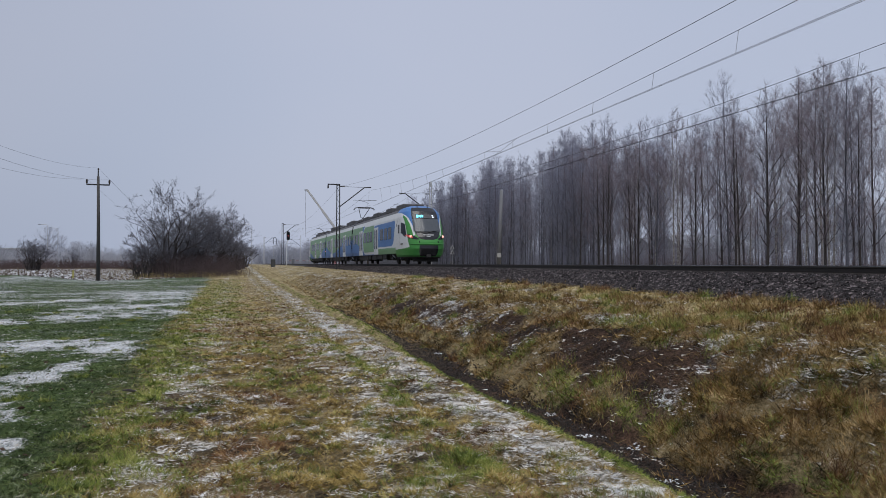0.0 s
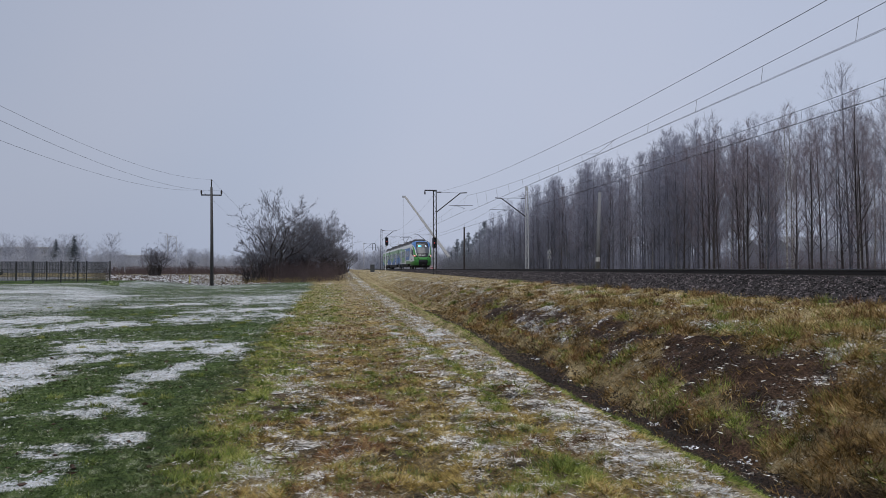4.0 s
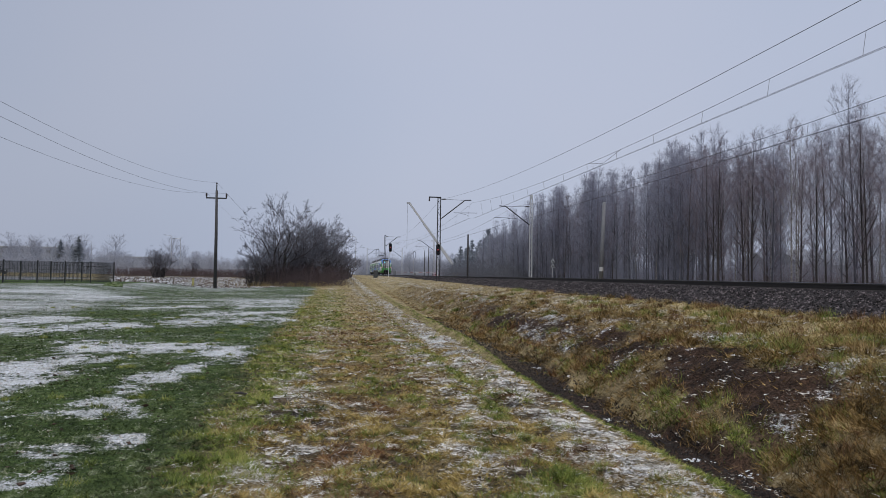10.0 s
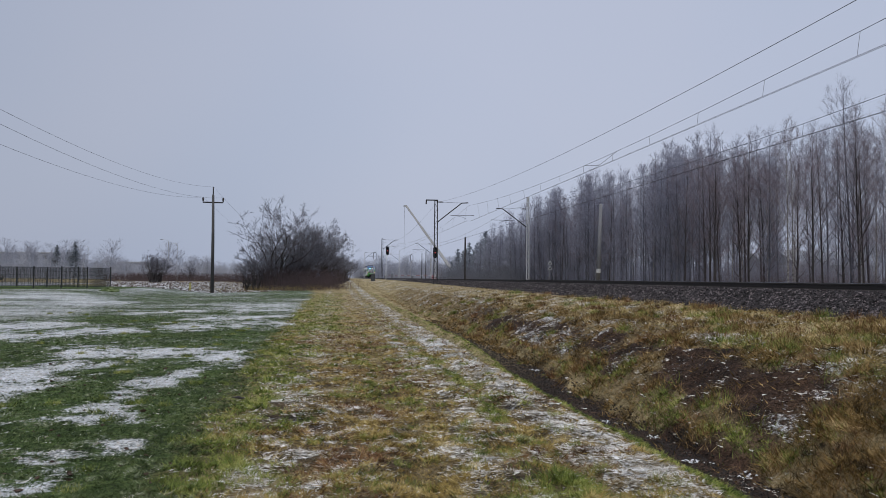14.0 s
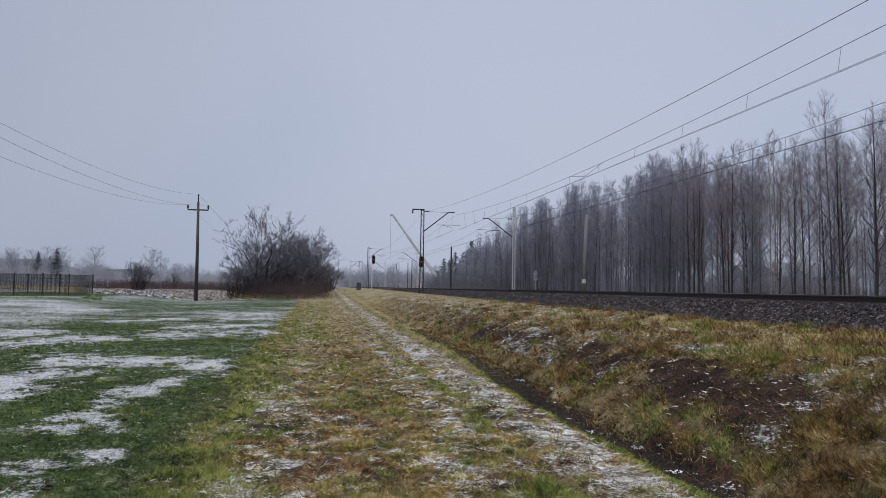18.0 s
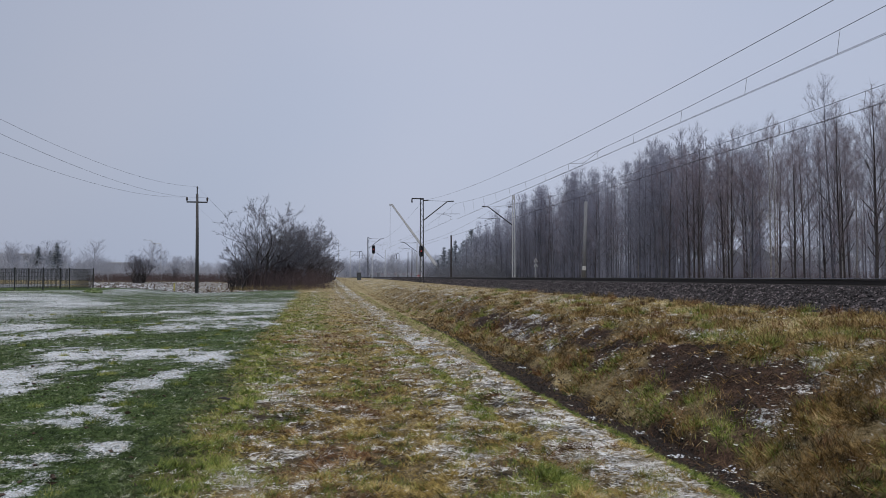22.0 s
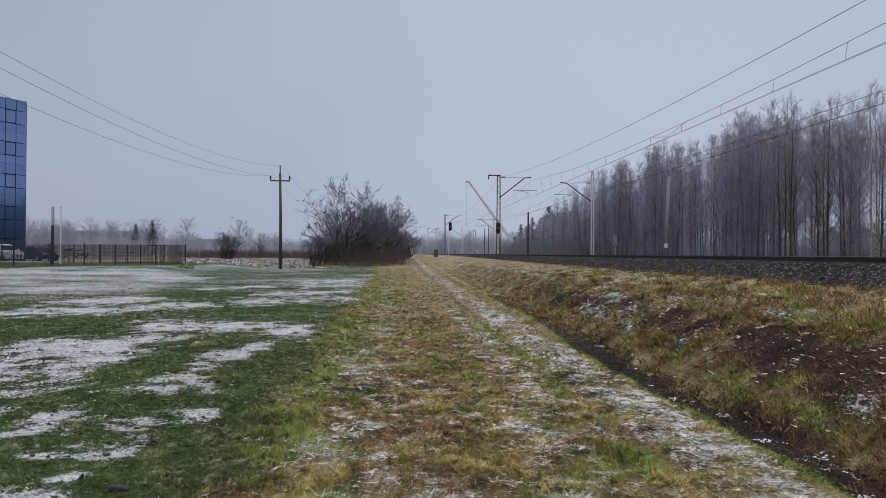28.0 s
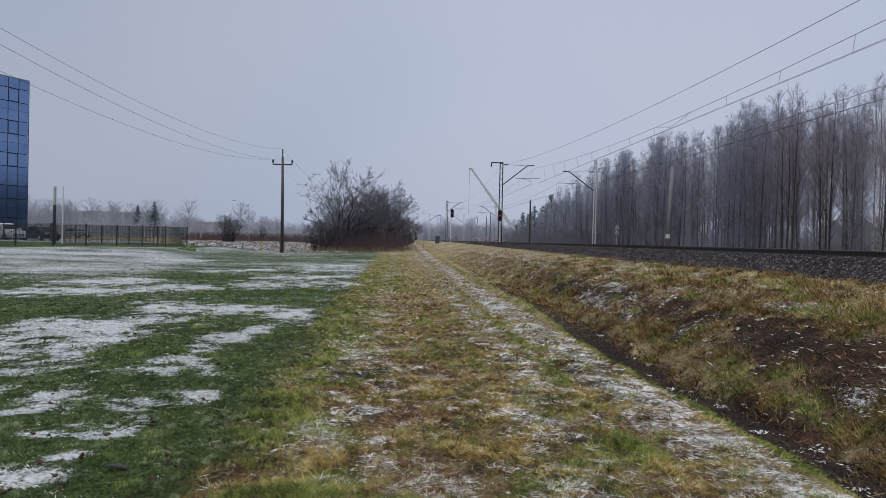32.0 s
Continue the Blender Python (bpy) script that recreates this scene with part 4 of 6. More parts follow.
def build_concrete_post():
    y = 54.0
    x = 0.4069 * y
    root = tagged(new("concrete_post"), "leaning grey concrete post with a white band before the wood", "post")
    root.location = (x, y, float(ground_z(x, y)))
    Geo().tube([(-0.2, 0, -0.2), (0.1, 0, 7.2)], [0.19, 0.14], 8).part("shaft", CONCRETE, root, smooth=True)
    Geo().tube([(-0.135, 0, 1.4), (-0.12, 0, 1.75)], [0.192, 0.189], 8, False).part("white_band", material("white_band_paint", (0.5, 0.5, 0.5), 0.7), root, "white painted band")


build_concrete_post()


# ---- train ----
WHITE_PAINT = material("white_train_paint", (0.66, 0.68, 0.70), 0.45, spec=0.3, spread=0.12, scale=0.6, detail=8)
# side green and blue are lightened to take in some haze
GREEN_PAINT = material("green_train_paint", (0.19, 0.35, 0.19), 0.45, spec=0.3, spread=0.15, scale=0.6, detail=8)
LIGHT_GREEN = material("bright_green_train_paint", (0.065, 0.27, 0.065), 0.45, spec=0.3, spread=0.12, scale=0.6, detail=8)
BLUE_PAINT = material("blue_train_paint", (0.075, 0.19, 0.45), 0.45, spec=0.3, spread=0.15, scale=0.6, detail=8)
TRAIN_GLASS = material("tinted_train_glass", (0.02, 0.026, 0.04), 0.2, spread=0.3, spec=0.12)
MASK_BLACK = material("black_front_mask", (0.02, 0.021, 0.025), 0.25, spread=0.3)
ROOF_GREY = material("grey_train_roof", (0.10, 0.10, 0.11), 0.7, spread=0.4)
UNDER_BLACK = material("near_black_underframe", (0.025, 0.024, 0.024), 0.8, spread=0.5)
RED_LAMP = material("red_tail_lamp", (0.5, 0.05, 0.04), 0.3, emit=0.3)
PINK_LAMP = material("lit_tail_lamp_core", (1.0, 0.5, 0.42), 0.3, emit=1.1)
BLUE_SIGN = material("cyan_led_text", (0.12, 0.75, 1.0), 0.4, emit=2.2)
WHITE_SIGN = material("white_led_text", (0.75, 0.85, 1.0), 0.4, emit=1.5)
TRAIN_LEN, CAR_ENDS, NOSE = 59.0, (0.0, 20.2, 39.0, 59.0), -1.1
Z_LEVELS = (0.40, 0.6, 1.0, 1.4, 1.75, 2.1, 2.6, 3.1, 3.45, 3.7, 3.86)
NOSE_Y = (0.5, 0.2, 0.0, 0.03, 0.16, 0.36, 0.68, 1.0, 1.28, 1.6, 2.2)
HALF_W = (1.22, 1.36, 1.42, 1.43, 1.43, 1.43, 1.42, 1.38, 1.29, 1.08, 0.66)


def nose_point(z, a):
    """A point of the cab's shell at height z; a runs from 0 at the middle to 1 at the side, 3.4 m back."""
    yf, w = np.interp(z, Z_LEVELS, NOSE_Y), np.interp(z, Z_LEVELS, HALF_W)
    t = a * math.pi / 2
    e = 2 / 3.3
    return w * math.sin(t) ** e, yf + (3.4 - yf) * (1 - max(0.0, math.cos(t)) ** e)


def nose_paint(x, y, z):
    """Which paint the cab's shell carries; u runs from the middle round the corner."""
    ax = abs(x)
    u = ax + 0.6 * max(0.0, y - float(np.interp(z, Z_LEVELS, NOSE_Y)))
    if z < 0.5:
        return "under"
    if 0.52 < z < 1.22 and u < 0.56 + 0.1 * min(1.0, (z - 0.52) * 4) and abs(z - 0.87) < 0.35 - 0.1 * max(0.0, u - 0.5):
        return "grille"
    edge = float(np.interp(z, (1.56, 1.62, 1.75, 1.95, 2.4, 3.2, 3.6, 3.75), (0.3, 0.58, 0.76, 0.88, 0.98, 1.0, 0.92, 0.8)))
    if 1.56 < z < 3.72 and u < edge:
        return "mask"
    stripe = float(np.interp(z, (1.6, 1.9, 2.3, 2.6, 3.0, 3.2, 3.35, 3.45, 3.55), (0.93, 0.95, 1.02, 1.1, 1.3, 1.55, 1.9, 2.5, 3.4)))
    if z > 1.95 and u > stripe + 0.1 and u < stripe + 0.0:
        return "white"
    if z > 1.85 and stripe - 0.03 < u < stripe + 0.15:
        return "white"
    if z > 2.2 and u < stripe:
        return "blue"
    if z > 3.5:
        return "blue" if y < 2.6 else "white"
    bound = float(np.interp(z, (0.98, 1.02, 1.1, 1.5, 2.0, 2.5, 2.9, 3.1), (3.4, 1.4, 0.62, 0.8, 1.05, 1.35, 1.65, 1.9)))
    return "white" if y > bound else "green"


def build_cab(train, y0, turn):
    """The cab's shell, split by paint, with windscreen, lamps and sign."""
    cab = new("cab")
    cab.parent = train
    cab.matrix_basis = pose(0, y0, 0, 0, 0, turn)
    geos = {k: Geo() for k in ("under", "grille", "green", "white", "mask", "blue")}
    zs = np.linspace(0.40, 3.86, 150)
    aa = np.linspace(0, 1, 96)
    for s in (-1, 1):
        grid = [[nose_point(z, a) for a in aa] for z in zs]
        for i in range(len(zs) - 1):
            for j in range(len(aa) - 1):
                pts = [(s * p[0], p[1], z) for p, z in ((grid[i][j], zs[i]), (grid[i][j + 1], zs[i]), (grid[i + 1][j + 1], zs[i + 1]), (grid[i + 1][j], zs[i + 1]))]
                c = [sum(p[k] for p in pts) / 4 for k in range(3)]
                g = geos[nose_paint(*c)]
                k = len(g.v)
                g.v += pts
                g.f.append((k, k + 1, k + 2, k + 3) if s > 0 else (k + 3, k + 2, k + 1, k))
    look_of = {"under": ("cab_skirt", UNDER_BLACK, "near-black skirt"), "grille": ("coupler_hatch", MASK_BLACK, "black coupler hatch"), "green": ("front_shell", LIGHT_GREEN, "bright green lower front"),
               "white": ("side_shell", WHITE_PAINT, "white side stripe"), "mask": ("front_mask", MASK_BLACK, "glossy black front mask"), "blue": ("brow", BLUE_PAINT, "blue brow beside the windscreen")}
    for k, g in geos.items():
        if g.f:
            nm, mt, lb = look_of[k]
            g.part(nm, mt, cab, lb)

    def on_front(x, z, out=0.02):
        a = 0.0
        while a < 1 and nose_point(z, a)[0] < abs(x):
            a += 0.005
        return (x, nose_point(z, a)[1] - out, z)

    def on_side(s, y, z, out=0.02):
        a = 0.0
        while a < 1 and nose_point(z, a)[1] < y:
            a += 0.005
        return (s * (nose_point(z, a)[0] + out), y - out, z)

    g = Geo()
    nx, nz = 16, 8
    for i in range(nz + 1):
        z = 2.10 + 0.84 * i / nz
        for j in range(nx + 1):
            x = (j / nx * 2 - 1) * (0.90 - 0.03 * i / nz)
            g.v.append(on_front(x, z, 0.025))
    g.f = [(i * (nx + 1) + j, i * (nx + 1) + j + 1, (i + 1) * (nx + 1) + j + 1, (i + 1) * (nx + 1) + j) for i in range(nz) for j in range(nx)]
    g.part("windscreen", material("cab_windscreen", (0.105, 0.118, 0.135), 0.14, spread=0.3, scale=0.8, spec=0.3), cab, "tinted windscreen")
    Geo().tube([on_front(0.0, 2.04, 0.05), on_front(0.45, 2.14, 0.06), on_front(0.8, 2.16, 0.05)], 0.016, 5).part("wiper", UNDER_BLACK, cab)
    Geo().tube([on_front(-0.1, 1.98, 0.05), on_front(-0.5, 2.06, 0.06), on_front(-0.78, 2.07, 0.05)], 0.016, 5).part("wiper", UNDER_BLACK, cab)
    for s in (-1, 1):
        # slanted lamp unit, pointed at its inner end
        xs = (1.36, 1.30, 1.16, 0.98, 0.8, 0.62)
        tops, bots = (2.04, 2.03, 1.95, 1.84, 1.73, 1.62), (1.9, 1.76, 1.65, 1.6, 1.58, 1.58)

        def unit(cols, out, shrink=0.0):
            g = Geo()
            for k in cols:
                m = (tops[k] + bots[k]) / 2
                for q in range(4):
                    z = bots[k] + (tops[k] - bots[k]) * q / 3
                    z = m + (z - m) * (1 - shrink)
                    g.v.append(on_front(s * xs[k], z, out))
            g.f = [(4 * i + q, 4 * i + q + 1, 4 * i + q + 5, 4 * i + q + 4) for i in range(len(cols) - 1) for q in range(3)]
            return g

        lamp = unit(range(6), 0.03).part("headlamp_unit", MASK_BLACK, cab, "dark slanted lamp unit")
        unit(range(1, 4), 0.045, 0.5).part("tail_lamp", RED_LAMP, lamp, "glowing red tail lamp")
        c = on_front(s * 1.07, 1.79, 0.06)
        Geo().tube([(c[0], c[1] + 0.05, c[2]), (c[0], c[1] - 0.02, c[2])], [0.085, 0.07], 14).part("lamp_core", PINK_LAMP, lamp, "bright lamp core")
    for s in (-1, 1):
        c = on_front(s * 0.62, 1.42, 0.0)
        Geo().tube([(c[0], c[1] + 0.03, c[2]), (c[0], c[1] - 0.02, c[2])], 0.05, 10).part("marker_lens", MASK_BLACK, cab, "small dark lens")
    g = Geo()
    for z, out in ((1.36, 0.0), (1.33, 0.05), (1.27, 0.05), (1.24, 0.0)):
        g.v += [on_front(-1.12 + 2.24 * k / 16, z, out) for k in range(17)]
    g.f = [(17 * i + k, 17 * i + k + 1, 17 * i + k + 18, 17 * i + k + 17) for i in range(3) for k in range(16)]
    g.part("bumper_ledge", LIGHT_GREEN, cab, "green bumper ledge")
    sign = Geo()
    sign.v = [on_front(x, z, 0.03) for z in (2.98, 3.24) for x in (-0.66, -0.22, 0.22, 0.66)]
    sign.f = [(i, i + 1, i + 5, i + 4) for i in range(3)]
    sg = sign.part("destination_sign", ROOF_GREY, cab, "dark destination display")
    for xa, xb, za, zb, mt in ((-0.60, -0.50, 3.02, 3.21, BLUE_SIGN), (-0.46, -0.40, 3.04, 3.19, BLUE_SIGN), (-0.37, -0.28, 3.04, 3.19, BLUE_SIGN), (-0.25, -0.16, 3.04, 3.19, BLUE_SIGN), (0.44, 0.56, 3.03, 3.10, WHITE_SIGN), (0.44, 0.52, 3.13, 3.20, WHITE_SIGN)):
        bar = Geo()
        bar.v = [on_front(x, z, 0.045) for z in (za, zb) for x in (xa, xb)]
        bar.f = [(0, 1, 3, 2)]
        bar.part("lit_bar", mt, sg, "lit display bar")
    for xa, xb, z, t in ((-0.36, 0.36, 1.85, 0.045), (-0.13, 0.13, 1.77, 0.035)):
        bar = Geo()
        bar.v = [on_front(x, q, 0.02) for q in (z, z + t) for x in (xa, 0.0, xb)]
        bar.f = [(0, 1, 4, 3), (1, 2, 5, 4)]
        bar.part("lettering_bar", WHITE_PAINT, cab, "pale lettering bar")
    for s in (-1, 1):
        def patch(corners, name, mt, lb, n=5, out=0.02):
            g = Geo()
            (ya, za), (yb, zb), (yc, zc), (yd, zd) = corners
            for i in range(n + 1):
                for j in range(n + 1):
                    p, q = i / n, j / n
                    yy = (ya * (1 - p) + yb * p) * (1 - q) + (yd * (1 - p) + yc * p) * q
                    zz = (za * (1 - p) + zb * p) * (1 - q) + (zd * (1 - p) + zc * p) * q
                    g.v.append(on_side(s, yy, zz, out))
            g.f = [(i * (n + 1) + j, i * (n + 1) + j + 1, (i + 1) * (n + 1) + j + 1, (i + 1) * (n + 1) + j) for i in range(n) for j in range(n)]
            g.part(name, mt, cab, lb)

        patch(((1.05, 1.86), (1.95, 2.05), (2.1, 2.76), (1.45, 2.62)), "cab_side_window", TRAIN_GLASS, "dark slanted cab window")
        patch(((2.42, 2.05), (2.62, 2.05), (2.62, 2.62), (2.42, 2.62)), "cab_door_window", TRAIN_GLASS, "narrow dark cab door window")
        for ye in (2.3, 2.92):
            patch(((ye, 0.75), (ye + 0.025, 0.75), (ye + 0.025, 2.95), (ye, 2.95)), "door_seam", ROOF_GREY, "dark door joint", 3, 0.012)
        patch(((2.98, 2.5), (3.1, 2.5), (3.1, 2.7), (2.98, 2.7)), "camera_pod", MASK_BLACK, "dark side camera", 2, 0.05)
        patch(((1.5, 1.28), (2.0, 1.28), (2.0, 1.36), (1.5, 1.36)), "lettering_bar", ROOF_GREY, "dark lettering bar", 2)
    Geo().beam((0, 0.7, 0.45), (0, 0.1, 0.55), 0.3, 0.2).part("coupler", UNDER_BLACK, cab)
    Geo().box((-0.85, 0.85, 0.18), (0.85, 0.95, 0.42)).part("snow_plough", UNDER_BLACK, cab, "dark rail guard")
    for s in (-0.35, 0.35):
        g = on_front(s * 1.0, 3.74, 0.03)
        Geo().tube([g, (g[0], g[1] + 0.1, g[2] + 0.16)], 0.03, 6).part("roof_lamp", MASK_BLACK, cab)
    return cab


def bubble(y, z, ya, yb, za, zb, r):
    """Signed distance to an oblong with rounded corners, negative inside."""
    dy, dz = abs(y - (ya + yb) / 2) - (yb - ya) / 2 + r, abs(z - (za + zb) / 2) - (zb - za) / 2 + r
    return math.hypot(max(dy, 0), max(dz, 0)) + min(max(dy, dz), 0) - r


def side_paint(y, z, car):
    """Livery of a car's side: y runs from the cab inwards."""
    if z > 3.12:
        return "white"
    if car == 0:
        if y < 9.9:
            d = bubble(y + 0.35 * (z - 1.3), z, 3.0, 10.5, 1.28, 2.98, 0.45)
            if d < 0:
                return "blue"
            return "white" if d < 0.16 or z > 1.12 else "green"
        if y < 14.9:
            d = bubble(y, z, 7.0, 14.4, 0.92, 3.0, 0.8)
            return "green" if d < 0 else ("white" if d < 0.15 else "blue")
        return "blue" if z < 1.25 + 0.2 * (y - 14.9) else "green"
    if car == 1:
        return "blue" if z < 1.75 + 0.6 * math.sin(y * 0.33 + 0.6) else "green"
    return "blue" if z < 1.5 + 0.8 * math.sin(y * 0.24 + 2.2) else "green"


def build_train():
    train = tagged(new("electric_train"), "green, white and blue three-car electric train on the near track", "train")
    train.scale = (1.02, 1.0, 1.03)
    build_cab(train, NOSE, 0)
    build_cab(train, TRAIN_LEN, 180)
    zs = np.linspace(0.7, 3.45, 46)
    paints = {"white": WHITE_PAINT, "blue": BLUE_PAINT, "green": GREEN_PAINT}
    for c in range(3):
        ya, yb = CAR_ENDS[c] + (3.4 + NOSE if c == 0 else 0.25), CAR_ENDS[c + 1] - (3.4 if c == 2 else 0.25)
        car = new("car_body")
        car.parent = train
        tagged(car, "painted car body with windows and doors")
        geos = {k: Geo() for k in paints}
        ys = np.linspace(ya, yb, int((yb - ya) / 0.09))
        for s in (-1, 1):
            for i in range(len(zs) - 1):
                wa, wb = np.interp(zs[i], Z_LEVELS, HALF_W), np.interp(zs[i + 1], Z_LEVELS, HALF_W)
                for j in range(len(ys) - 1):
                    ym, zm = (ys[j] + ys[j + 1]) / 2, (zs[i] + zs[i + 1]) / 2
                    u = ym - CAR_ENDS[c] if c < 2 else CAR_ENDS[3] - ym
                    g = geos[side_paint(u, zm, 0 if c == 0 else c)]
                    k = len(g.v)
                    g.v += [(s * wa, ys[j], zs[i]), (s * wa, ys[j + 1], zs[i]), (s * wb, ys[j + 1], zs[i + 1]), (s * wb, ys[j], zs[i + 1])]
                    g.f.append((k, k + 1, k + 2, k + 3) if s > 0 else (k + 3, k + 2, k + 1, k))
        for k, g in geos.items():
            if g.f:
                g.part("side_panel", paints[k], car, k + " painted side panel")
        # roof vault
        g = Geo()
        prof = [(-1.28, 3.44), (-1.02, 3.7), (-0.5, 3.84), (0.5, 3.84), (1.02, 3.7), (1.28, 3.44)]
        for yy in (ya, yb):
            g.v += [(a, yy, b) for a, b in prof]
        g.f = [(i, i + 1, i + 7, i + 6) for i in range(5)] + [(5, 4, 3, 2, 1, 0), (6, 7, 8, 9, 10, 11)]
        g.part("roof", ROOF_GREY, car, "dark grey roof")
        Geo().box((-1.1, ya, 0.42), (1.1, yb, 0.7)).part("underframe", UNDER_BLACK, car, "near-black underframe")
        rngu = random.Random(40 + c)
        yy = ya + 3.2
        while yy < yb - 3.4:
            l = rngu.uniform(0.7, 1.9)
            for s in (-1, 1):
                bevelled((s * 1.2 - 0.16, yy, rngu.uniform(0.28, 0.4)), (s * 1.2 + 0.16, yy + l, 0.7), 0.03, 1).part("underfloor_box", UNDER_BLACK, car, "near-black underfloor equipment box")
            yy += l + rngu.uniform(0.1, 0.5)
        Geo().box((-1.4, ya, 0.7), (1.4, yb, 0.72)).part("floor_plate", UNDER_BLACK, car)
        rng = random.Random(c)
        yy = ya + 0.6
        while yy < yb - 1.6:
            l = rng.uniform(1.0, 2.3)
            h = rng.choice((0.12, 0.22, 0.3, 0.38))
            hw = rng.uniform(0.75, 1.0)
            bevelled((-hw, yy, 3.7), (hw, min(yy + l, yb - 0.3), 3.78 + h), 0.06, 1).part("roof_box", ROOF_GREY, car, "dark roof equipment box")
            yy += l + rng.uniform(0.25, 0.8)
        # windows and doors
        doors = {0: (8.95, 15.5), 1: (4.6, 13.6), 2: (9.7, 15.2)}[c]
        wins = {0: (4.15, 5.45, 6.9, 11.0, 12.3, 13.6, 17.4, 18.8), 1: (1.2, 2.6, 6.6, 8.0, 9.4, 10.8, 15.6, 17.0), 2: (5.7, 6.9, 8.1, 11.6, 12.9, 17.2, 18.6)}[c]
        for s in (-1, 1):
            for u in wins:
                y1 = CAR_ENDS[c] + u if c < 2 else CAR_ENDS[3] - u
                bevelled((s * 1.415 - 0.03, y1 - 0.5, 1.74), (s * 1.415 + 0.03, y1 + 0.5, 2.58), 0.025, 1).part("window", TRAIN_GLASS, car, "dark tinted window")
            for u in doors:
                y1 = CAR_ENDS[c] + u if c < 2 else CAR_ENDS[3] - u
                door = bevelled((s * 1.42 - 0.03, y1 - 0.75, 0.72), (s * 1.42 + 0.03, y1 + 0.75, 2.78), 0.02, 1).part("door", WHITE_PAINT, car, "white double door")
                for q in (-0.36, 0.36):
                    Geo().box((s * 1.42 - 0.04, y1 + q - 0.22, 1.15), (s * 1.42 + 0.04, y1 + q + 0.22, 2.6)).part("door_glass", TRAIN_GLASS, door)
    for yy in CAR_ENDS[1:3]:
        bevelled((-1.25, yy - 0.32, 0.6), (1.25, yy + 0.32, 3.6), 0.05, 1).part("gangway_bellows", MASK_BLACK, train, "black gangway bellows")
    wheel = Geo()
    wheel.tube([(-0.07, 0, 0.42), (-0.045, 0, 0.42), (0.045, 0, 0.42), (0.07, 0, 0.42)], [0.36, 0.42, 0.42, 0.45], 22)
    wm = wheel.mesh("wheel", UNDER_BLACK)
    for yy in (2.9, 20.2, 39.0, 54.8):
        bogie = bevelled((-0.7, yy - 1.7, 0.42), (0.7, yy + 1.7, 0.62), 0.05, 1).part("bogie", UNDER_BLACK, train, "dark bogie frame")
        for s in (-1, 1):
            bevelled((s * 1.08 - 0.09, yy - 1.65, 0.5), (s * 1.08 + 0.09, yy + 1.65, 0.66), 0.03, 1).part("side_frame", UNDER_BLACK, bogie)
            Geo().tube([(s * 1.1, yy - 0.3, 0.34), (s * 1.1, yy - 0.3, 0.72)], 0.14, 12).part("air_spring", UNDER_BLACK, bogie)
            Geo().tube([(s * 1.2, yy + 0.4, 0.45), (s * 1.2, yy + 1.2, 0.62)], 0.05, 8).part("damper", GALVANISED, bogie, "pale damper")
            for dy in (-1.25, 1.25):
                w = new("wheel", wm)
                w.parent, w.location = bogie, (s * 0.75, yy + dy, 0)
                bevelled((s * 1.08 - 0.14, yy + dy - 0.2, 0.28), (s * 1.08 + 0.14, yy + dy + 0.2, 0.58), 0.05, 1).part("axle_box", UNDER_BLACK, bogie)
                Geo().tube([(s * 1.2, yy + dy, 0.42), (s * 1.25, yy + dy, 0.42)], 0.09, 10).part("axle_cap", CONCRETE, bogie, "grey axle cap")
    # pantographs
    for yy, raised in ((37.0, False), (22.0, True)):
        panto = Geo().box((-0.6, yy - 0.5, 3.9), (0.6, yy + 0.5, 4.0)).part("pantograph", DARK_IRON, train, "raised pantograph" if raised else "folded pantograph")
        if raised:
            top = (7.08 - RAIL_Z) / 1.03
            Geo().tube([(0, yy - 0.4, 4.0), (0, yy + 0.9, 4.45)], 0.05, 6).part("lower_arm", DARK_IRON, panto)
            for s in (-1, 1):
                Geo().tube([(s * 0.1, yy + 0.9, 4.42), (s * 0.52, yy - 0.2, top - 0.06)], 0.03, 5).part("upper_arm", DARK_IRON, panto)
            Geo().tube([(-0.55, yy - 0.2, top - 0.06), (0.55, yy - 0.2, top - 0.06)], 0.03, 5).part("cross_tube", DARK_IRON, panto)
            for dy in (-0.2, 0.2):
                Geo().tube([(-1.0, yy - 0.2 + dy, top - 0.24), (-0.85, yy - 0.2 + dy, top - 0.06), (-0.6, yy - 0.2 + dy, top), (0.6, yy - 0.2 + dy, top), (0.85, yy - 0.2 + dy, top - 0.06), (1.0, yy - 0.2 + dy, top - 0.24)], 0.028, 5).part("contact_strip", DARK_IRON, panto)
        else:
            Geo().tube([(0, yy - 0.6, 4.0), (0, yy - 1.4, 4.35), (0, yy + 0.3, 4.5)], 0.03, 5).part("arm", DARK_IRON, panto)
    return train


train = build_train()


# ---- far side of the field: office block, fence, cars ----
GLASS_BLUE = material("blue_curtain_glass", (0.165, 0.26, 0.45), 0.1, 0.85, second=(0.13, 0.215, 0.395), scale=0.3, detail=1.5, spec=0.9)
GLASS_PALE = material("pale_blue_curtain_glass", (0.185, 0.285, 0.48), 0.1, 0.85, second=(0.15, 0.235, 0.42), scale=0.3, detail=1.5, spec=0.9)
MULLION = material("dark_mullion", (0.03, 0.04, 0.06), 0.5, 0.3)
# bluish plaster tone with haze mixed in, for far buildings
PLASTER = material("hazed_plaster", (0.40, 0.43, 0.49), 0.9, spread=0.12, scale=0.3, detail=4)
FENCE_GREY = material("dark_grey_fence_steel", (0.035, 0.038, 0.042), 0.6, 0.3)
CAR_WHITE = material("white_car_paint", (0.85, 0.86, 0.88), 0.3, spread=0.08)
CAR_BLACK = material("black_car_paint", (0.015, 0.015, 0.018), 0.2, spread=0.3)
CAR_GREY = material("grey_car_paint", (0.2, 0.21, 0.23), 0.3, spread=0.2)
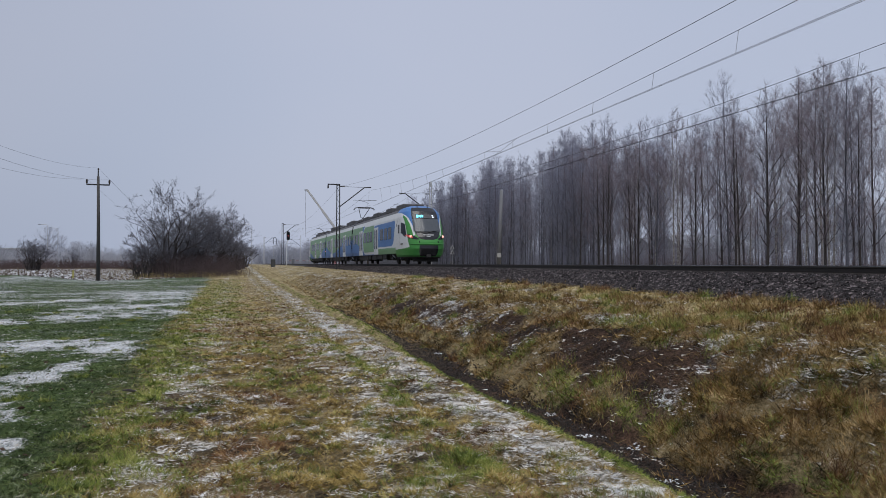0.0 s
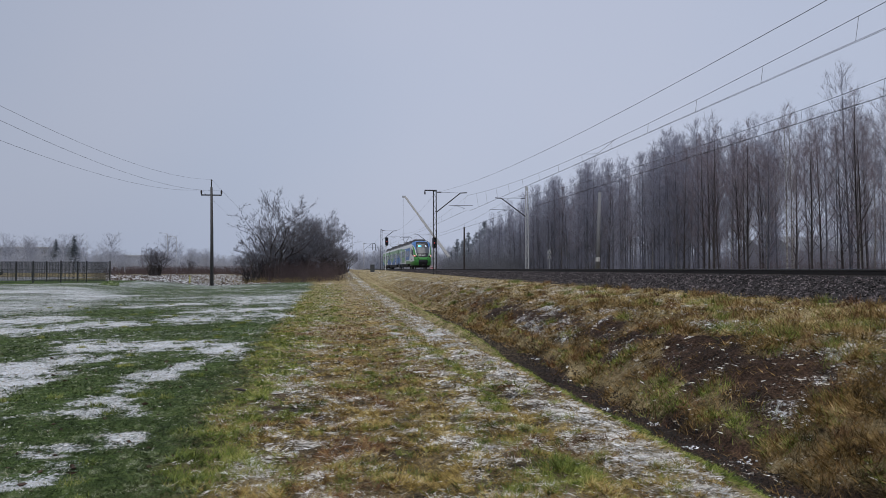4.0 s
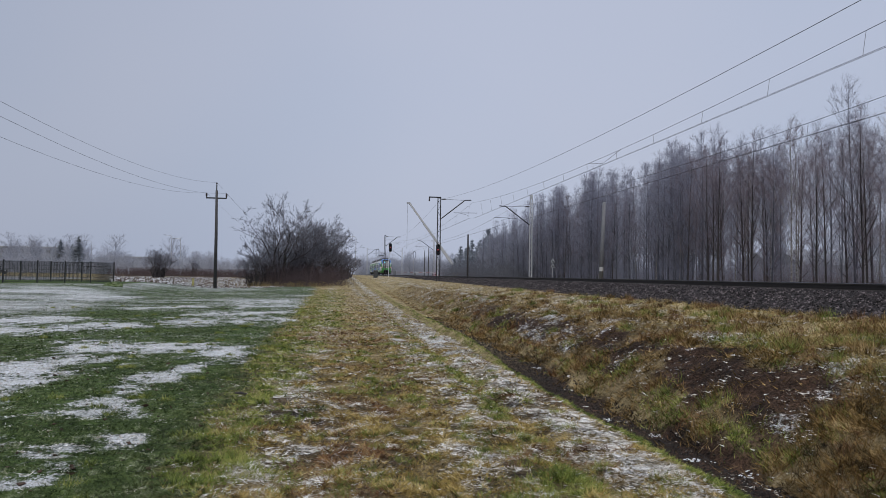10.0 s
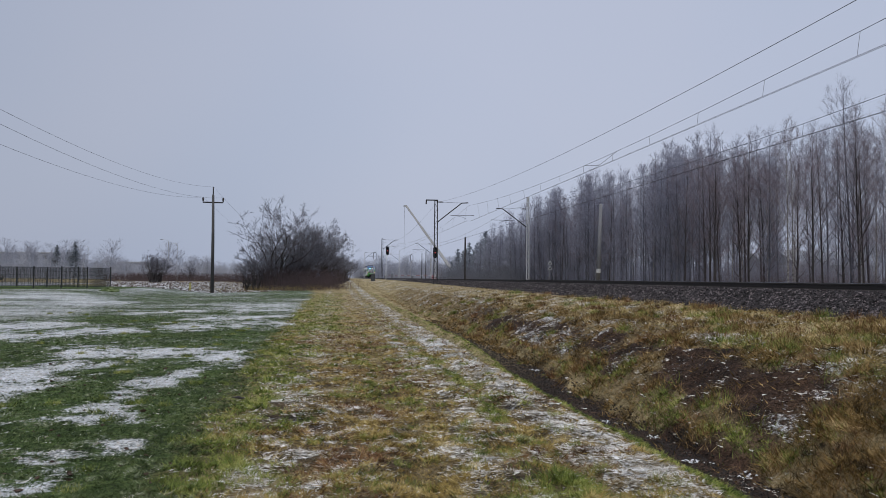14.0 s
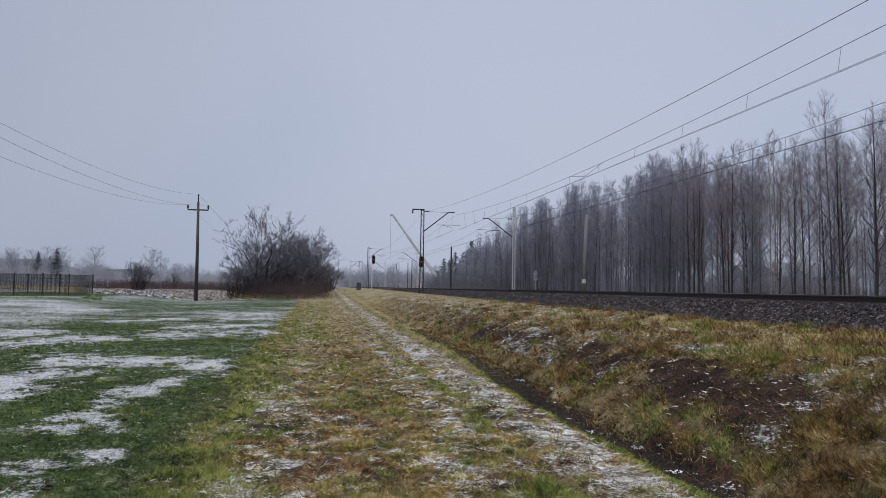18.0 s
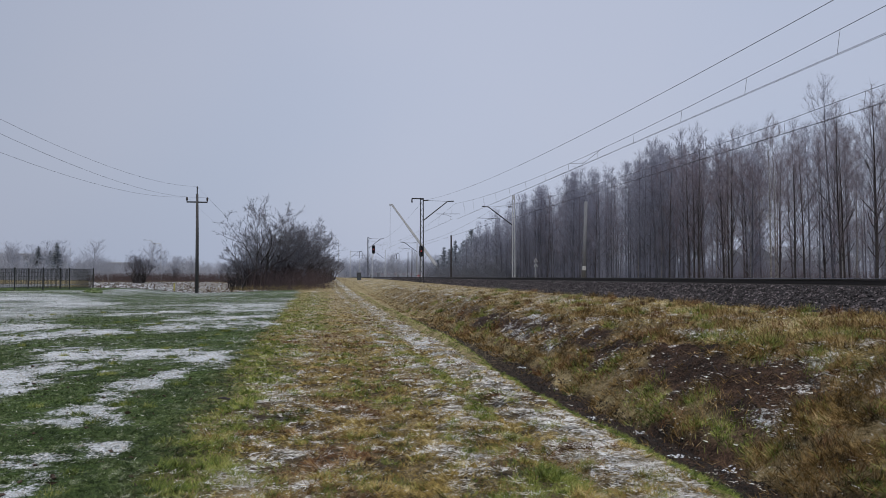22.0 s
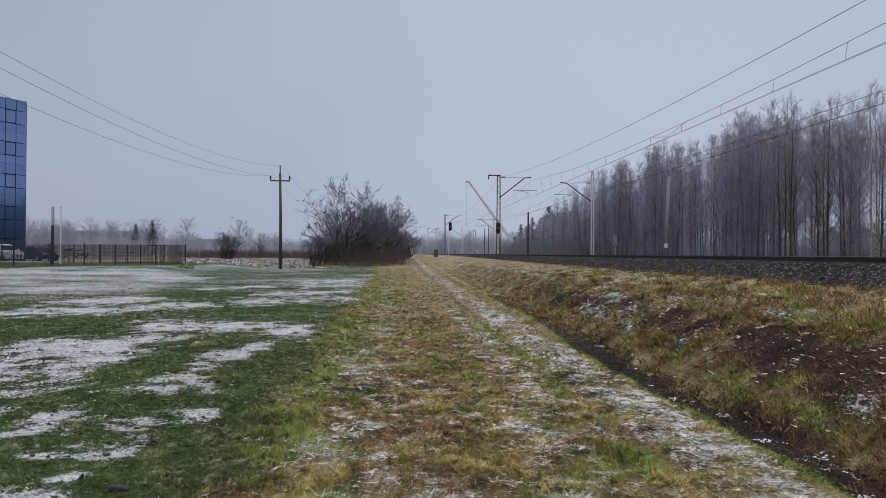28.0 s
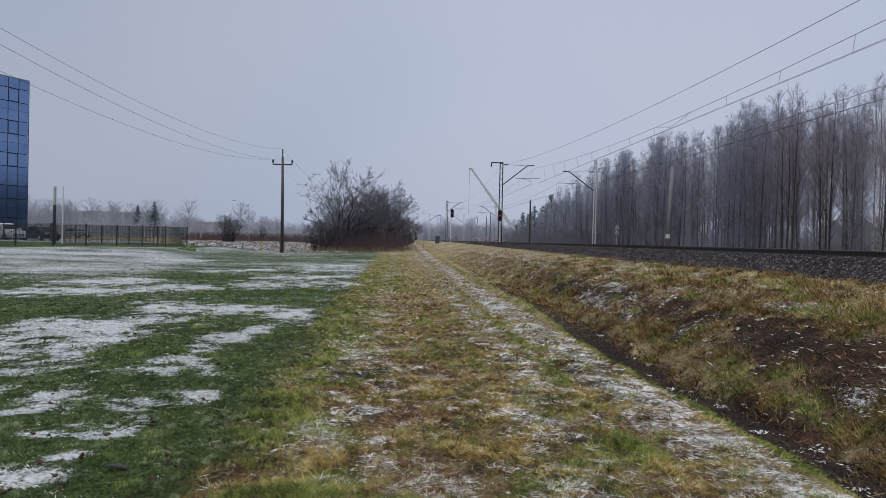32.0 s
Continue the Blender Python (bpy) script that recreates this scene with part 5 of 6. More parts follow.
CAR_RED = material("red_car_paint", (0.25, 0.03, 0.025), 0.3, spread=0.2)
RUBBER = material("tyre_rubber", (0.02, 0.02, 0.02), 0.9)
ASPHALT = material("light_asphalt", (0.3, 0.31, 0.335), 0.5, spread=0.2, scale=1, detail=20)
LAMP_RED_GLASS = material("red_signal_light", (0.7, 0.06, 0.06), 0.3, emit=0.3)
WARN_WHITE = material("white_sign_face", (0.7, 0.72, 0.74), 0.6, spread=0.1)
WARN_RED = material("red_sign_paint", (0.45, 0.04, 0.03), 0.6, spread=0.2)


def build_office():
    """A glazed five-storey block: a curtain wall of single panes before a dark core."""
    a, b = Vector((-41.2, 78.0, 0)), Vector((-47.8, 65.8, 0))
    d = (b - a).normalized()
    z0, storey, floors, cols = 0.6, 3.5, 5, 12
    width = (b - a).length / cols
    out = Vector((d.y, -d.x, 0)) if Vector((d.y, -d.x, 0)).dot(-a) > 0 else Vector((-d.y, d.x, 0))
    root = tagged(new("office_building"), "five-storey office block with a blue glass curtain wall", "building")
    back = -out * 14
    top = z0 + storey * floors + 0.06
    g = Geo()
    for z in (z0 - 0.5, top - 0.05):
        g.v += [tuple(Vector((p.x, p.y, z))) for p in (a - d * -0.05, b, b + back, a + back)]
    g.f = [(0, 1, 2, 3), (7, 6, 5, 4)] + [(i, 4 + i, 4 + (i + 1) % 4, (i + 1) % 4) for i in range(4)]
    g.part("core_wall", material("dark_blue_core", (0.03, 0.06, 0.11), 0.5), root)
    g = Geo()
    g.beam(tuple(a + out * 0.1 + Vector((0, 0, top))), tuple(b + out * 0.1 + Vector((0, 0, top))), 0.22, 0.07)
    g.part("parapet", GALVANISED, root, "metal parapet edge")
    heights = (0.95, 1.45, 1.15)
    for f in range(floors):
        z = z0 + f * storey
        for r, h in enumerate(heights):
            for c in range(cols):
                p, q = a + d * (c * width + 0.035) + out * 0.08, a + d * ((c + 1) * width - 0.035) + out * 0.08
                hole = r == 1 and c % 3 == 1
                pane = Geo()
                for o in (out * 0.0, out * 0.05):
                    pane.v += [tuple(p + o + Vector((0, 0, z + 0.035))), tuple(q + o + Vector((0, 0, z + 0.035))), tuple(q + o + Vector((0, 0, z + h - 0.035))), tuple(p + o + Vector((0, 0, z + h - 0.035)))]
                pane.f = [(0, 1, 2, 3), (7, 6, 5, 4)] + [(i, 4 + i, 4 + (i + 1) % 4, (i + 1) % 4) for i in range(4)]
                ob = pane.part("pane", GLASS_PALE if (r == 1) == (f % 2 == 0) else GLASS_BLUE, root)
                if hole:
                    fr = Geo()
                    pp = [p + out * 0.07 + Vector((0, 0, z + 0.05)), q + out * 0.07 + Vector((0, 0, z + 0.05)), q + out * 0.07 + Vector((0, 0, z + h - 0.05)), p + out * 0.07 + Vector((0, 0, z + h - 0.05))]
                    for i in range(4):
                        fr.beam(tuple(pp[i]), tuple(pp[(i + 1) % 4]), 0.06)
                    fr.part("window_frame", MULLION, ob, "dark opening-window frame")
            z += h
    for c in range(cols + 1):
        p = a + d * c * width + out * 0.09
        Geo().beam((p.x, p.y, z0), (p.x, p.y, top - 0.1), 0.07).part("mullion", MULLION, root)


build_office()


def build_fence():
    """A mesh-panel fence in two runs that meet at a corner."""
    near = [(-0.60, 47.0), (-0.543, 49.5), (-0.492, 51.0), (-0.446, 52.5), (-0.403, 54.0), (-0.368, 55.2), (-0.335, 56.4), (-0.305, 57.5)]
    near = [(r * y, y) for r, y in near]
    corner = near[-1]
    far = [(corner[0] - 2.9 * i, corner[1] + 1.45 * i) for i in range(1, 14)]
    root = tagged(new("mesh_fence"), "dark grey steel mesh fence with slim posts beyond the field", "fence")
    pts = near + far
    for i, (x, y) in enumerate(pts):
        z = float(ground_z(x, y))
        h = 1.6
        Geo().box((x - 0.04, y - 0.04, z - 0.1), (x + 0.04, y + 0.04, z + h + 0.06)).part("post", FENCE_GREY, root)
        if i == len(near):
            x0, y0 = corner
        elif i:
            x0, y0 = pts[i - 1]
        else:
            continue
        zz = float(ground_z(x0, y0))
        g = Geo()
        n, t = (56, 0.007) if i >= len(near) else (40, 0.005)
        for k in range(1, n):
            u = k / n
            px, py = x0 + (x - x0) * u, y0 + (y - y0) * u
            g.box((px - t, py - t, zz + 0.06), (px + t, py + t, zz + h))
        for k in range(6):
            hz = 0.08 + (h - 0.1) * k / 5
            g.beam((x0, y0, zz + hz), (x, y, z + hz), 2 * t)
        g.part("mesh_panel", FENCE_GREY, root)


build_fence()


def build_car(name, x, y, turn, paint, label, tall=0.0, boot=False):
    """A parked car: rounded body, cabin with single panes, wheels, lamps, mirrors."""
    car = tagged(new(name), label, "car", "parked cars")
    car.matrix_basis = pose(x, y, float(ground_z(x, y)), 0, 0, turn)
    W, h = 1.84, tall
    belt, top = 0.98 + 0.5 * h, 1.46 + h

    def loft(rings, section):
        """Cross-sections along the car: each ring is (x, half width, bottom, top)."""
        g = Geo()
        n = len(section)
        for px, hw, zb, zt in rings:
            g.v += [(px, a * hw, zb + c * (zt - zb)) for a, c in section]
        g.f = [(k * n + i, k * n + (i + 1) % n, (k + 1) * n + (i + 1) % n, (k + 1) * n + i) for k in range(len(rings) - 1) for i in range(n)]
        g.f += [tuple(range(n - 1, -1, -1)), tuple(range((len(rings) - 1) * n, len(rings) * n))]
        return g

    low = [(-1, 0.12), (-1, 0.72), (-0.9, 0.95), (-0.6, 1), (0.6, 1), (0.9, 0.95), (1, 0.72), (1, 0.12), (0.85, 0), (-0.85, 0)]
    loft([(-2.22, 0.66, 0.38, 0.72 + h * 0.4), (-2.08, 0.84, 0.26, 0.84 + h * 0.45), (-1.3, 0.91, 0.22, 0.95 + h * 0.5), (-0.9, 0.92, 0.22, belt), (1.6, 0.92, 0.22, belt + 0.03), (2.05, 0.87, 0.26, belt), (2.2, 0.74, 0.36, belt - 0.15)], low).part("body", paint, car)
    up = [(-1, 0), (-0.82, 0.86), (-0.7, 1), (0.7, 1), (0.82, 0.86), (1, 0)]
    back = 1.55 if boot else 2.0
    cab = loft([(-0.98, 0.84, belt - 0.1, belt - 0.02), (-0.25, 0.83, belt - 0.1, top - 0.06), (0.3, 0.83, belt - 0.1, top), (1.0, 0.83, belt - 0.1, top - 0.03), (back - 0.35, 0.82, belt - 0.1, top - 0.12), (back, 0.8, belt - 0.1, belt + 0.02)], up).part("cabin", paint, car)
    for s in (-1, 1):
        for xa, xb, xc, xd in ((-0.68, 0.3, 0.3, -0.12), (0.38, 1.1, 1.1, 0.38), (1.18, back - 0.18, back - 0.42, 1.18)):
            g = Geo()
            zt = top - 0.17
            g.v = [(px, s * (0.84 - (pz - belt) * 0.3 + 0.02), pz) for px, pz in ((xa, belt + 0.02), (xb, belt + 0.02), (xc, zt), (xd, zt))]
            g.f = [(0, 1, 2, 3)]
            g.part("side_window", TRAIN_GLASS, cab, "dark side window")
        bevelled((-0.72, s * 0.98 - 0.1, belt), (-0.55, s * 0.98 + 0.1, belt + 0.14), 0.03, 1).part("mirror", paint, car)
    for (xa, za), (xb, zb), nm in (((-0.9, belt + 0.02), (-0.3, top - 0.12), "windscreen"), ((back - 0.02, belt + 0.06), (back - 0.33, top - 0.2), "rear_window")):
        g = Geo()
        o = -0.035 if nm == "windscreen" else 0.035
        g.v = [(xa + o, -0.72, za), (xa + o, 0.72, za), (xb + o, 0.6, zb), (xb + o, -0.6, zb)]
        g.f = [(0, 1, 2, 3)]
        g.part(nm, TRAIN_GLASS, cab)
    for wx in (-1.35, 1.35):
        for s in (-1, 1):
            tyre = Geo().tube([(wx, s * 0.74, 0.33), (wx, s * 0.935, 0.33)], 0.33, 16).part("wheel", RUBBER, car)
            Geo().tube([(wx, s * 0.92, 0.33), (wx, s * 0.945, 0.33)], 0.21, 12).part("rim", GALVANISED, tyre)
    for s in (-1, 1):
        Geo().box((-2.2, s * 0.62 - 0.17, 0.68 + h * 0.4), (-2.05, s * 0.62 + 0.17, 0.8 + h * 0.4)).part("headlight", GALVANISED, car, "clear headlight")
        Geo().box((2.06, s * 0.68 - 0.14, 0.72), (2.2, s * 0.68 + 0.14, 0.92)).part("tail_light", WARN_RED, car, "red tail light")
    Geo().box((-2.25, -0.5, 0.42), (-2.18, 0.5, 0.62)).part("grille", MASK_BLACK, car)
    Geo().box((-2.27, -0.26, 0.46), (-2.25, 0.26, 0.57)).part("number_plate", WARN_WHITE, car, "pale number plate")
    return car


build_car("parked_car", -38.9, 70.0, 147, CAR_WHITE, "white sport utility car parked by the office block", 0.22)
build_car("parked_car", -36.4, 71.6, 147, CAR_BLACK, "black saloon parked beside the white car", 0.0, True)
build_car("parked_car", -0.458 * 112, 112, 150, CAR_GREY, "grey car parked far behind the mesh fence")
for x, y, t, p, lb in ((32.5, 198, 80, CAR_GREY, "grey car waiting by the crossing"), (37, 200, 85, CAR_BLACK, "dark car waiting by the crossing"), (42, 199, 80, CAR_GREY, "grey car waiting on the crossing road"), (30, 206, 90, CAR_RED, "red car on the crossing road")):
    build_car("waiting_car", x, y, t, p, lb)
tagged(bevelled((-52, 64, 0.2), (-26.5, 88, 0.69), 0.02, 1).part("car_park", ASPHALT), "light grey asphalt yard behind the fence", "pavement", kind="structure")


def build_sign_pillar():
    x, y = -0.4899 * 56, 56.0
    z = float(ground_z(x, y))
    root = tagged(new("sign_pillar"), "tall dark pillar with a pale top panel by the fence", "sign")
    root.location = (x, y, z)
    bevelled((-0.085, -0.1, 0), (0.085, 0.1, 3.1), 0.02, 1).part("pillar", MULLION, root)
    bevelled((-0.08, -0.09, 3.1), (0.08, 0.09, 4.6), 0.02, 1).part("panel", GALVANISED, root, "pale top panel")
    fx, fy = -0.4788 * 57, 57.0
    fl = tagged(new("flagpole"), "slim white flagpole beside the pillar", "flagpole")
    fl.location = (fx, fy, float(ground_z(fx, fy)))
    Geo().tube([(0, 0, 0), (0, 0, 4.6)], [0.06, 0.04], 8).part("pole", WARN_WHITE, fl)
    Geo().tube([(0, 0, 4.6), (0, 0, 4.7)], [0.07, 0.03], 8).part("finial", GALVANISED, fl)


build_sign_pillar()


# ---- along the line in the distance ----
def build_signal(x, y, z_top, lit, label, mast_x=0.0):
    z = float(ground_z(x, y)) if x < 9.2 else 1.38
    root = tagged(new("railway_signal"), label, "railway signal", "railway signals")
    root.location = (x, y, z)
    H = z_top - z
    Geo().tube([(mast_x, 0, -0.1), (mast_x, 0, H - 2.4), (0, 0, H - 1.6)], 0.06, 7).part("mast", WARN_WHITE, root, "white mast")
    head = bevelled((-0.3, -0.12, H - 1.6), (0.3, 0.12, H), 0.12, 2).part("head", MASK_BLACK, root, "black oval signal head")
    for i, on in ((0, False), (1, lit), (2, False)):
        zc = H - 0.35 - 0.45 * i
        Geo().tube([(0, -0.12, zc + 0.14), (0, -0.34, zc + 0.12)], [0.16, 0.16], 10, False).part("hood", MASK_BLACK, head)
        Geo().tube([(0, -0.12, zc), (0, -0.15, zc)], [0.10, 0.09], 12).part("lens", LAMP_RED_GLASS if on else TRAIN_GLASS, head, "lit red lens" if on else "dark lens")


build_signal(9.85, 127.0, 7.5, True, "railway signal with a lit red lens on a white mast", -0.25)
build_signal(14.3, 96.3, 6.1, True, "railway signal with a lit red lens between the tracks")


def build_hoop_post(x, y, z_top, label):
    z = float(ground_z(x, y)) if x < 9 else 1.3
    root = tagged(new("hoop_post"), label, "trackside post", "hoop posts")
    root.location = (x, y, z)
    H = z_top - z
    Geo().tube([(-0.25, 0, 0), (-0.25, 0, H - 2.6), (0, 0, H - 1.9)], 0.06, 6).part("stem", GALVANISED, root)
    pts = [(-0.36, 0, H - 1.7), (-0.36, 0, H - 0.36)] + [(0.36 * math.cos(a), 0, H - 0.36 + 0.36 * math.sin(a)) for a in (2.4, 1.57, 0.74)] + [(0.36, 0, H - 0.36), (0.36, 0, H - 1.7)]
    Geo().tube(pts, 0.07, 6).part("hoop", DARK_IRON, root, "dark inverted hoop")


build_hoop_post(0.0588 * 170, 170.0, 1.6 + 0.0375 * 170, "grey trackside post with a dark hoop at its head")
build_hoop_post(0.1135 * 190, 190.0, 1.6 + 0.035 * 190, "grey trackside post with a dark hoop beyond the tracks")


def build_cabinet():
    y = 105.0
    x = 0.0566 * y
    root = tagged(new("relay_cabinet"), "dark grey trackside relay cabinet beside the path", "cabinet")
    root.location = (x, y, float(ground_z(x, y)) - 0.05)
    body = bevelled((-0.32, -0.3, 0), (0.32, 0.3, 1.15), 0.03, 2).part("body", material("dark_grey_steel", (0.05, 0.055, 0.06), 0.6), root)
    bevelled((-0.37, -0.35, 1.15), (0.37, 0.35, 1.22), 0.02, 1).part("lid", CAR_GREY, root)
    Geo().box((-0.27, -0.315, 0.1), (0.27, -0.302, 1.05)).part("door", material("dark_grey_door", (0.06, 0.066, 0.07), 0.6), root)


build_cabinet()


def build_warning_sign():
    y = 62.0
    x = 0.3263 * y
    root = tagged(new("triangle_sign"), "two white triangular railway signs on a slim post", "sign")
    root.location = (x, y, 1.0)
    Geo().tube([(0, 0, -0.2), (0, 0, 2.3)], 0.03, 7).part("post", GALVANISED, root)
    for zc in (2.2, 1.72):
        g = Geo()
        for q in (-0.02, 0.02):
            g.v += [(-0.24, q - 0.05, zc - 0.18), (0.24, q - 0.05, zc - 0.18), (0, q - 0.05, zc + 0.24)]
        g.f = [(0, 1, 2), (5, 4, 3)] + [(i, 3 + i, 3 + (i + 1) % 3, (i + 1) % 3) for i in range(3)]
        face = g.part("triangle", GALVANISED, root, "pale triangular plate")
        g = Geo()
        g.v = [(-0.1, -0.075, zc - 0.12), (0.1, -0.075, zc - 0.12), (0, -0.075, zc + 0.07)]
        g.f = [(0, 1, 2)]
        g.part("symbol", MULLION, face, "dark symbol")


build_warning_sign()


def build_crane():
    """A telescopic crane whose boom rises over the trees by the crossing."""
    y = 220.0
    tip, foot = Vector((0.1046 * y, y, 1.6 + 0.107 * y)), Vector((0.1779 * y, y, 1.6 + 0.008 * y))
    root = tagged(new("mobile_crane"), "mobile crane with a raised grey telescopic boom by the crossing", "crane")
    root.location = (foot.x, y, 0.95)
    t = tip - Vector((foot.x, y, 0.95))
    f = Vector((0, 0, 2.4))
    # boom takes the light mast paint to stand for haze on it
    for i, (u0, u1, w) in enumerate(((0.0, 0.4, 0.85), (0.38, 0.7, 0.7), (0.68, 1.0, 0.55))):
        Geo().beam(tuple(f.lerp(t, u0)), tuple(f.lerp(t, u1)), w).part("boom_section", MAST_PAINT, root, "boom section, grey paled for haze")
    Geo().box((t.x - 0.9, -0.25, t.z - 0.3), (t.x + 0.2, 0.25, t.z + 0.25)).part("boom_head", GALVANISED, root)
    Geo().tube([(t.x - 0.6, 0, t.z), (t.x - 0.6, 0, t.z - 15)], 0.035, 5).part("hoist_rope", WIRE, root, "thin hoist rope")
    bevelled((-1.25, -3.5, 0.6), (1.25, 4.5, 1.5), 0.1, 1).part("carrier", material("yellow_crane_paint", (0.5, 0.32, 0.05), 0.5), root, "dull yellow carrier")
    bevelled((-1.1, -1.5, 1.5), (1.1, 1.2, 2.7), 0.15, 1).part("cab", CAR_GREY, root, "crane cab")
    for dy in (-2.6, -1.2, 1.6, 3.2):
        for s in (-1, 1):
            Geo().tube([(s * 0.95, dy, 0.6), (s * 1.25, dy, 0.6)], 0.6, 16).part("wheel", RUBBER, root)


build_crane()


# barrier red and white, washed out in colour for haze
BOOM_RED = material("hazed_red_boom", (0.42, 0.24, 0.25), 0.7)
BOOM_WHITE = material("hazed_white_boom", (0.55, 0.57, 0.62), 0.7)


def build_crossing():
    y = 188.0
    for x0, x1, lb in ((14.0, 21.0, "red and white level-crossing barrier, lowered"), (21.5, 30.0, "red and white barrier across the crossing road")):
        root = tagged(new("crossing_barrier"), lb, "barrier", "crossing barriers")
        root.location = (x0, y, 1.2)
        bevelled((-0.3, -0.25, -0.2), (0.3, 0.25, 1.1), 0.04, 1).part("drive_box", CAR_GREY, root)
        n = 8
        for i in range(n):
            Geo().box(((x1 - x0) * i / n, -0.04, 1.12), ((x1 - x0) * (i + 1) / n, 0.04, 1.27)).part("boom_stripe", BOOM_RED if i % 2 else BOOM_WHITE, root, "red stripe" if i % 2 else "white stripe")
    for x, yy, h in ((0.1345 * 195, 195, 8.8), (0.1285 * 195, 195, 7.9), (0.1415 * 195, 195, 6.7), (0.1515 * 180, 180, 7.0)):
        ob = tagged(new("timber_post"), "bare dark post by the crossing", "post", "crossing posts")
        ob.location = (x, yy, 0.9)
        Geo().tube([(0, 0, -0.2), (0.05, 0, h)], [0.14, 0.1], 7).part("shaft", POLE_WOOD, ob)
    yy = 112.0
    ob = tagged(new("concrete_post"), "dark post before the conifers", "post", "crossing posts")
    ob.location = (0.194 * yy, yy, 1.0)
    Geo().tube([(0, 0, -0.2), (0, 0, 7.6)], [0.17, 0.13], 8).part("shaft", BARK, ob)
    # dwarf signal cabinet by the crossing
    ob = tagged(bevelled((0.0845 * 150 - 0.3, 149.7, 1.1), (0.0845 * 150 + 0.3, 150.3, 2.6), 0.05, 1).part("crossing_cabinet", CAR_GREY), "small dark cabinet beyond the tracks", "cabinet")


build_crossing()


# ---- distance, with mist put into the colours ----
# far bark, twigs and needles: haze is mixed into the base colour
FAR_BARK = material("hazed_far_bark", (0.32, 0.345, 0.405), 0.95, spread=0.2)
FAR_TWIG = material("hazed_far_twigs", (0.38, 0.40, 0.47), 0.95, spread=0.15)
FAR_NEEDLE = material("hazed_far_needles", (0.19, 0.215, 0.245), 0.95, spread=0.2)
# glow without a lamp: emission gives the backdrop its mist colour
MIST = material("glowing_mist_tone", (0.02, 0.02, 0.02), 1.0, spread=0.06, scale=0.01, detail=0.03, spec=0.0)
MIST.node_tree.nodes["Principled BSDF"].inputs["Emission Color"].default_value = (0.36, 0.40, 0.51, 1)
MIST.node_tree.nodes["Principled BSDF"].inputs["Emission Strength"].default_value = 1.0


def build_distance():
    rng = random.Random(21)
    kinds = [make_tree("distant_tree", "bare distant tree, paled for haze", rng, FAR_BARK, FAR_TWIG, "distant trees", H=9.5 + 1.2 * k, r0=0.16, limbs=44, crown=0.2, lean=(0, 0), spread=0.5, subs=8, twigs=4, fine=0.02, rise=(0.3, 1.1), bend=0.3, reach=0.45, long=1.3, sub=(0.25, 0.6)) for k in range(3)]
    spots = []
    for _ in range(135):
        y = rng.uniform(150, 245)
        r = rng.uniform(-0.57, -0.13)
        spots.append((r * y, y, rng.randrange(3), rng.uniform(0, 360), rng.uniform(0.5, 0.8) * (0.62 if r > -0.34 else 1.0)))
    spots += [(-0.305 * 165, 165, 1, 80, 0.8), (-0.385 * 170, 170, 2, 10, 0.65), (-0.228 * 185, 185, 1, 10, 0.85), (-0.215 * 185, 185, 2, 10, 0.6)]
    for _ in range(40):
        y = rng.uniform(230, 300)
        spots.append((rng.uniform(0.06, 0.26) * y, y, rng.randrange(3), rng.uniform(0, 360), rng.uniform(0.6, 0.95)))
    for _ in range(70):
        spots.append((rng.uniform(58, 105), rng.uniform(14, 90), rng.randrange(3), rng.uniform(0, 360), rng.uniform(0.55, 0.85)))
    plant(kinds, spots)
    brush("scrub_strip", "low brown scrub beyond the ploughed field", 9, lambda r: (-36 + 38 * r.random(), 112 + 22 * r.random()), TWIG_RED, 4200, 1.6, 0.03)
    brush("far_scrub", "scrub under the distant trees, paled for haze", 19, lambda r: (-130 + 118 * r.random(), 150 + 60 * r.random()), FAR_TWIG, 9000, 4.6, 0.05)
    brush("hazy_copse", "copse beyond the crossing, paled for haze", 29, lambda r: ((0.03 + 0.25 * r.random()) * 270, 245 + 55 * r.random()), FAR_TWIG, 6000, 8.0, 0.07)
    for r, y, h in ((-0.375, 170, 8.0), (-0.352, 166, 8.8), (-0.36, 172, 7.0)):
        root = tagged(new("distant_conifer"), "conifer across the fields, paled for haze", "tree", "distant conifers")
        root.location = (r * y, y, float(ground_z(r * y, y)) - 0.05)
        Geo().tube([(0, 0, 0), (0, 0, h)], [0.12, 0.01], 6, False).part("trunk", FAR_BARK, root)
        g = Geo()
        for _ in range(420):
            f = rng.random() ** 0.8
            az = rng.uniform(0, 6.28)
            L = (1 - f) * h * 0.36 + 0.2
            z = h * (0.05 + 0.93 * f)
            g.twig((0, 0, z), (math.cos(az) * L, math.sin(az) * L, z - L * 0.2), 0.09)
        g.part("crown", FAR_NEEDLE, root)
    # far halls; wall and window colours are lightened for haze
    for x, y, w, h, lb in ((-0.281 * 225, 225, 13, 5.6, "low hall across the fields, paled for haze"), (-0.43 * 262, 262, 36, 9.3, "long flat-roofed building across the fields, paled for haze")):
        root = tagged(new("far_hall"), lb, "building", "far halls")
        root.location = (x, y, 0)
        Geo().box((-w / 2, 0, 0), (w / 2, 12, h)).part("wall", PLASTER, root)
        Geo().box((-w / 2 - 0.3, -0.3, h), (w / 2 + 0.3, 12.3, h + 0.35)).part("roof", GALVANISED, root, "pale flat roof")
        for i in range(int(w / 3)):
            for zf in range(int(h // 3.1)):
                xx = -w / 2 + 1.5 + 3 * i
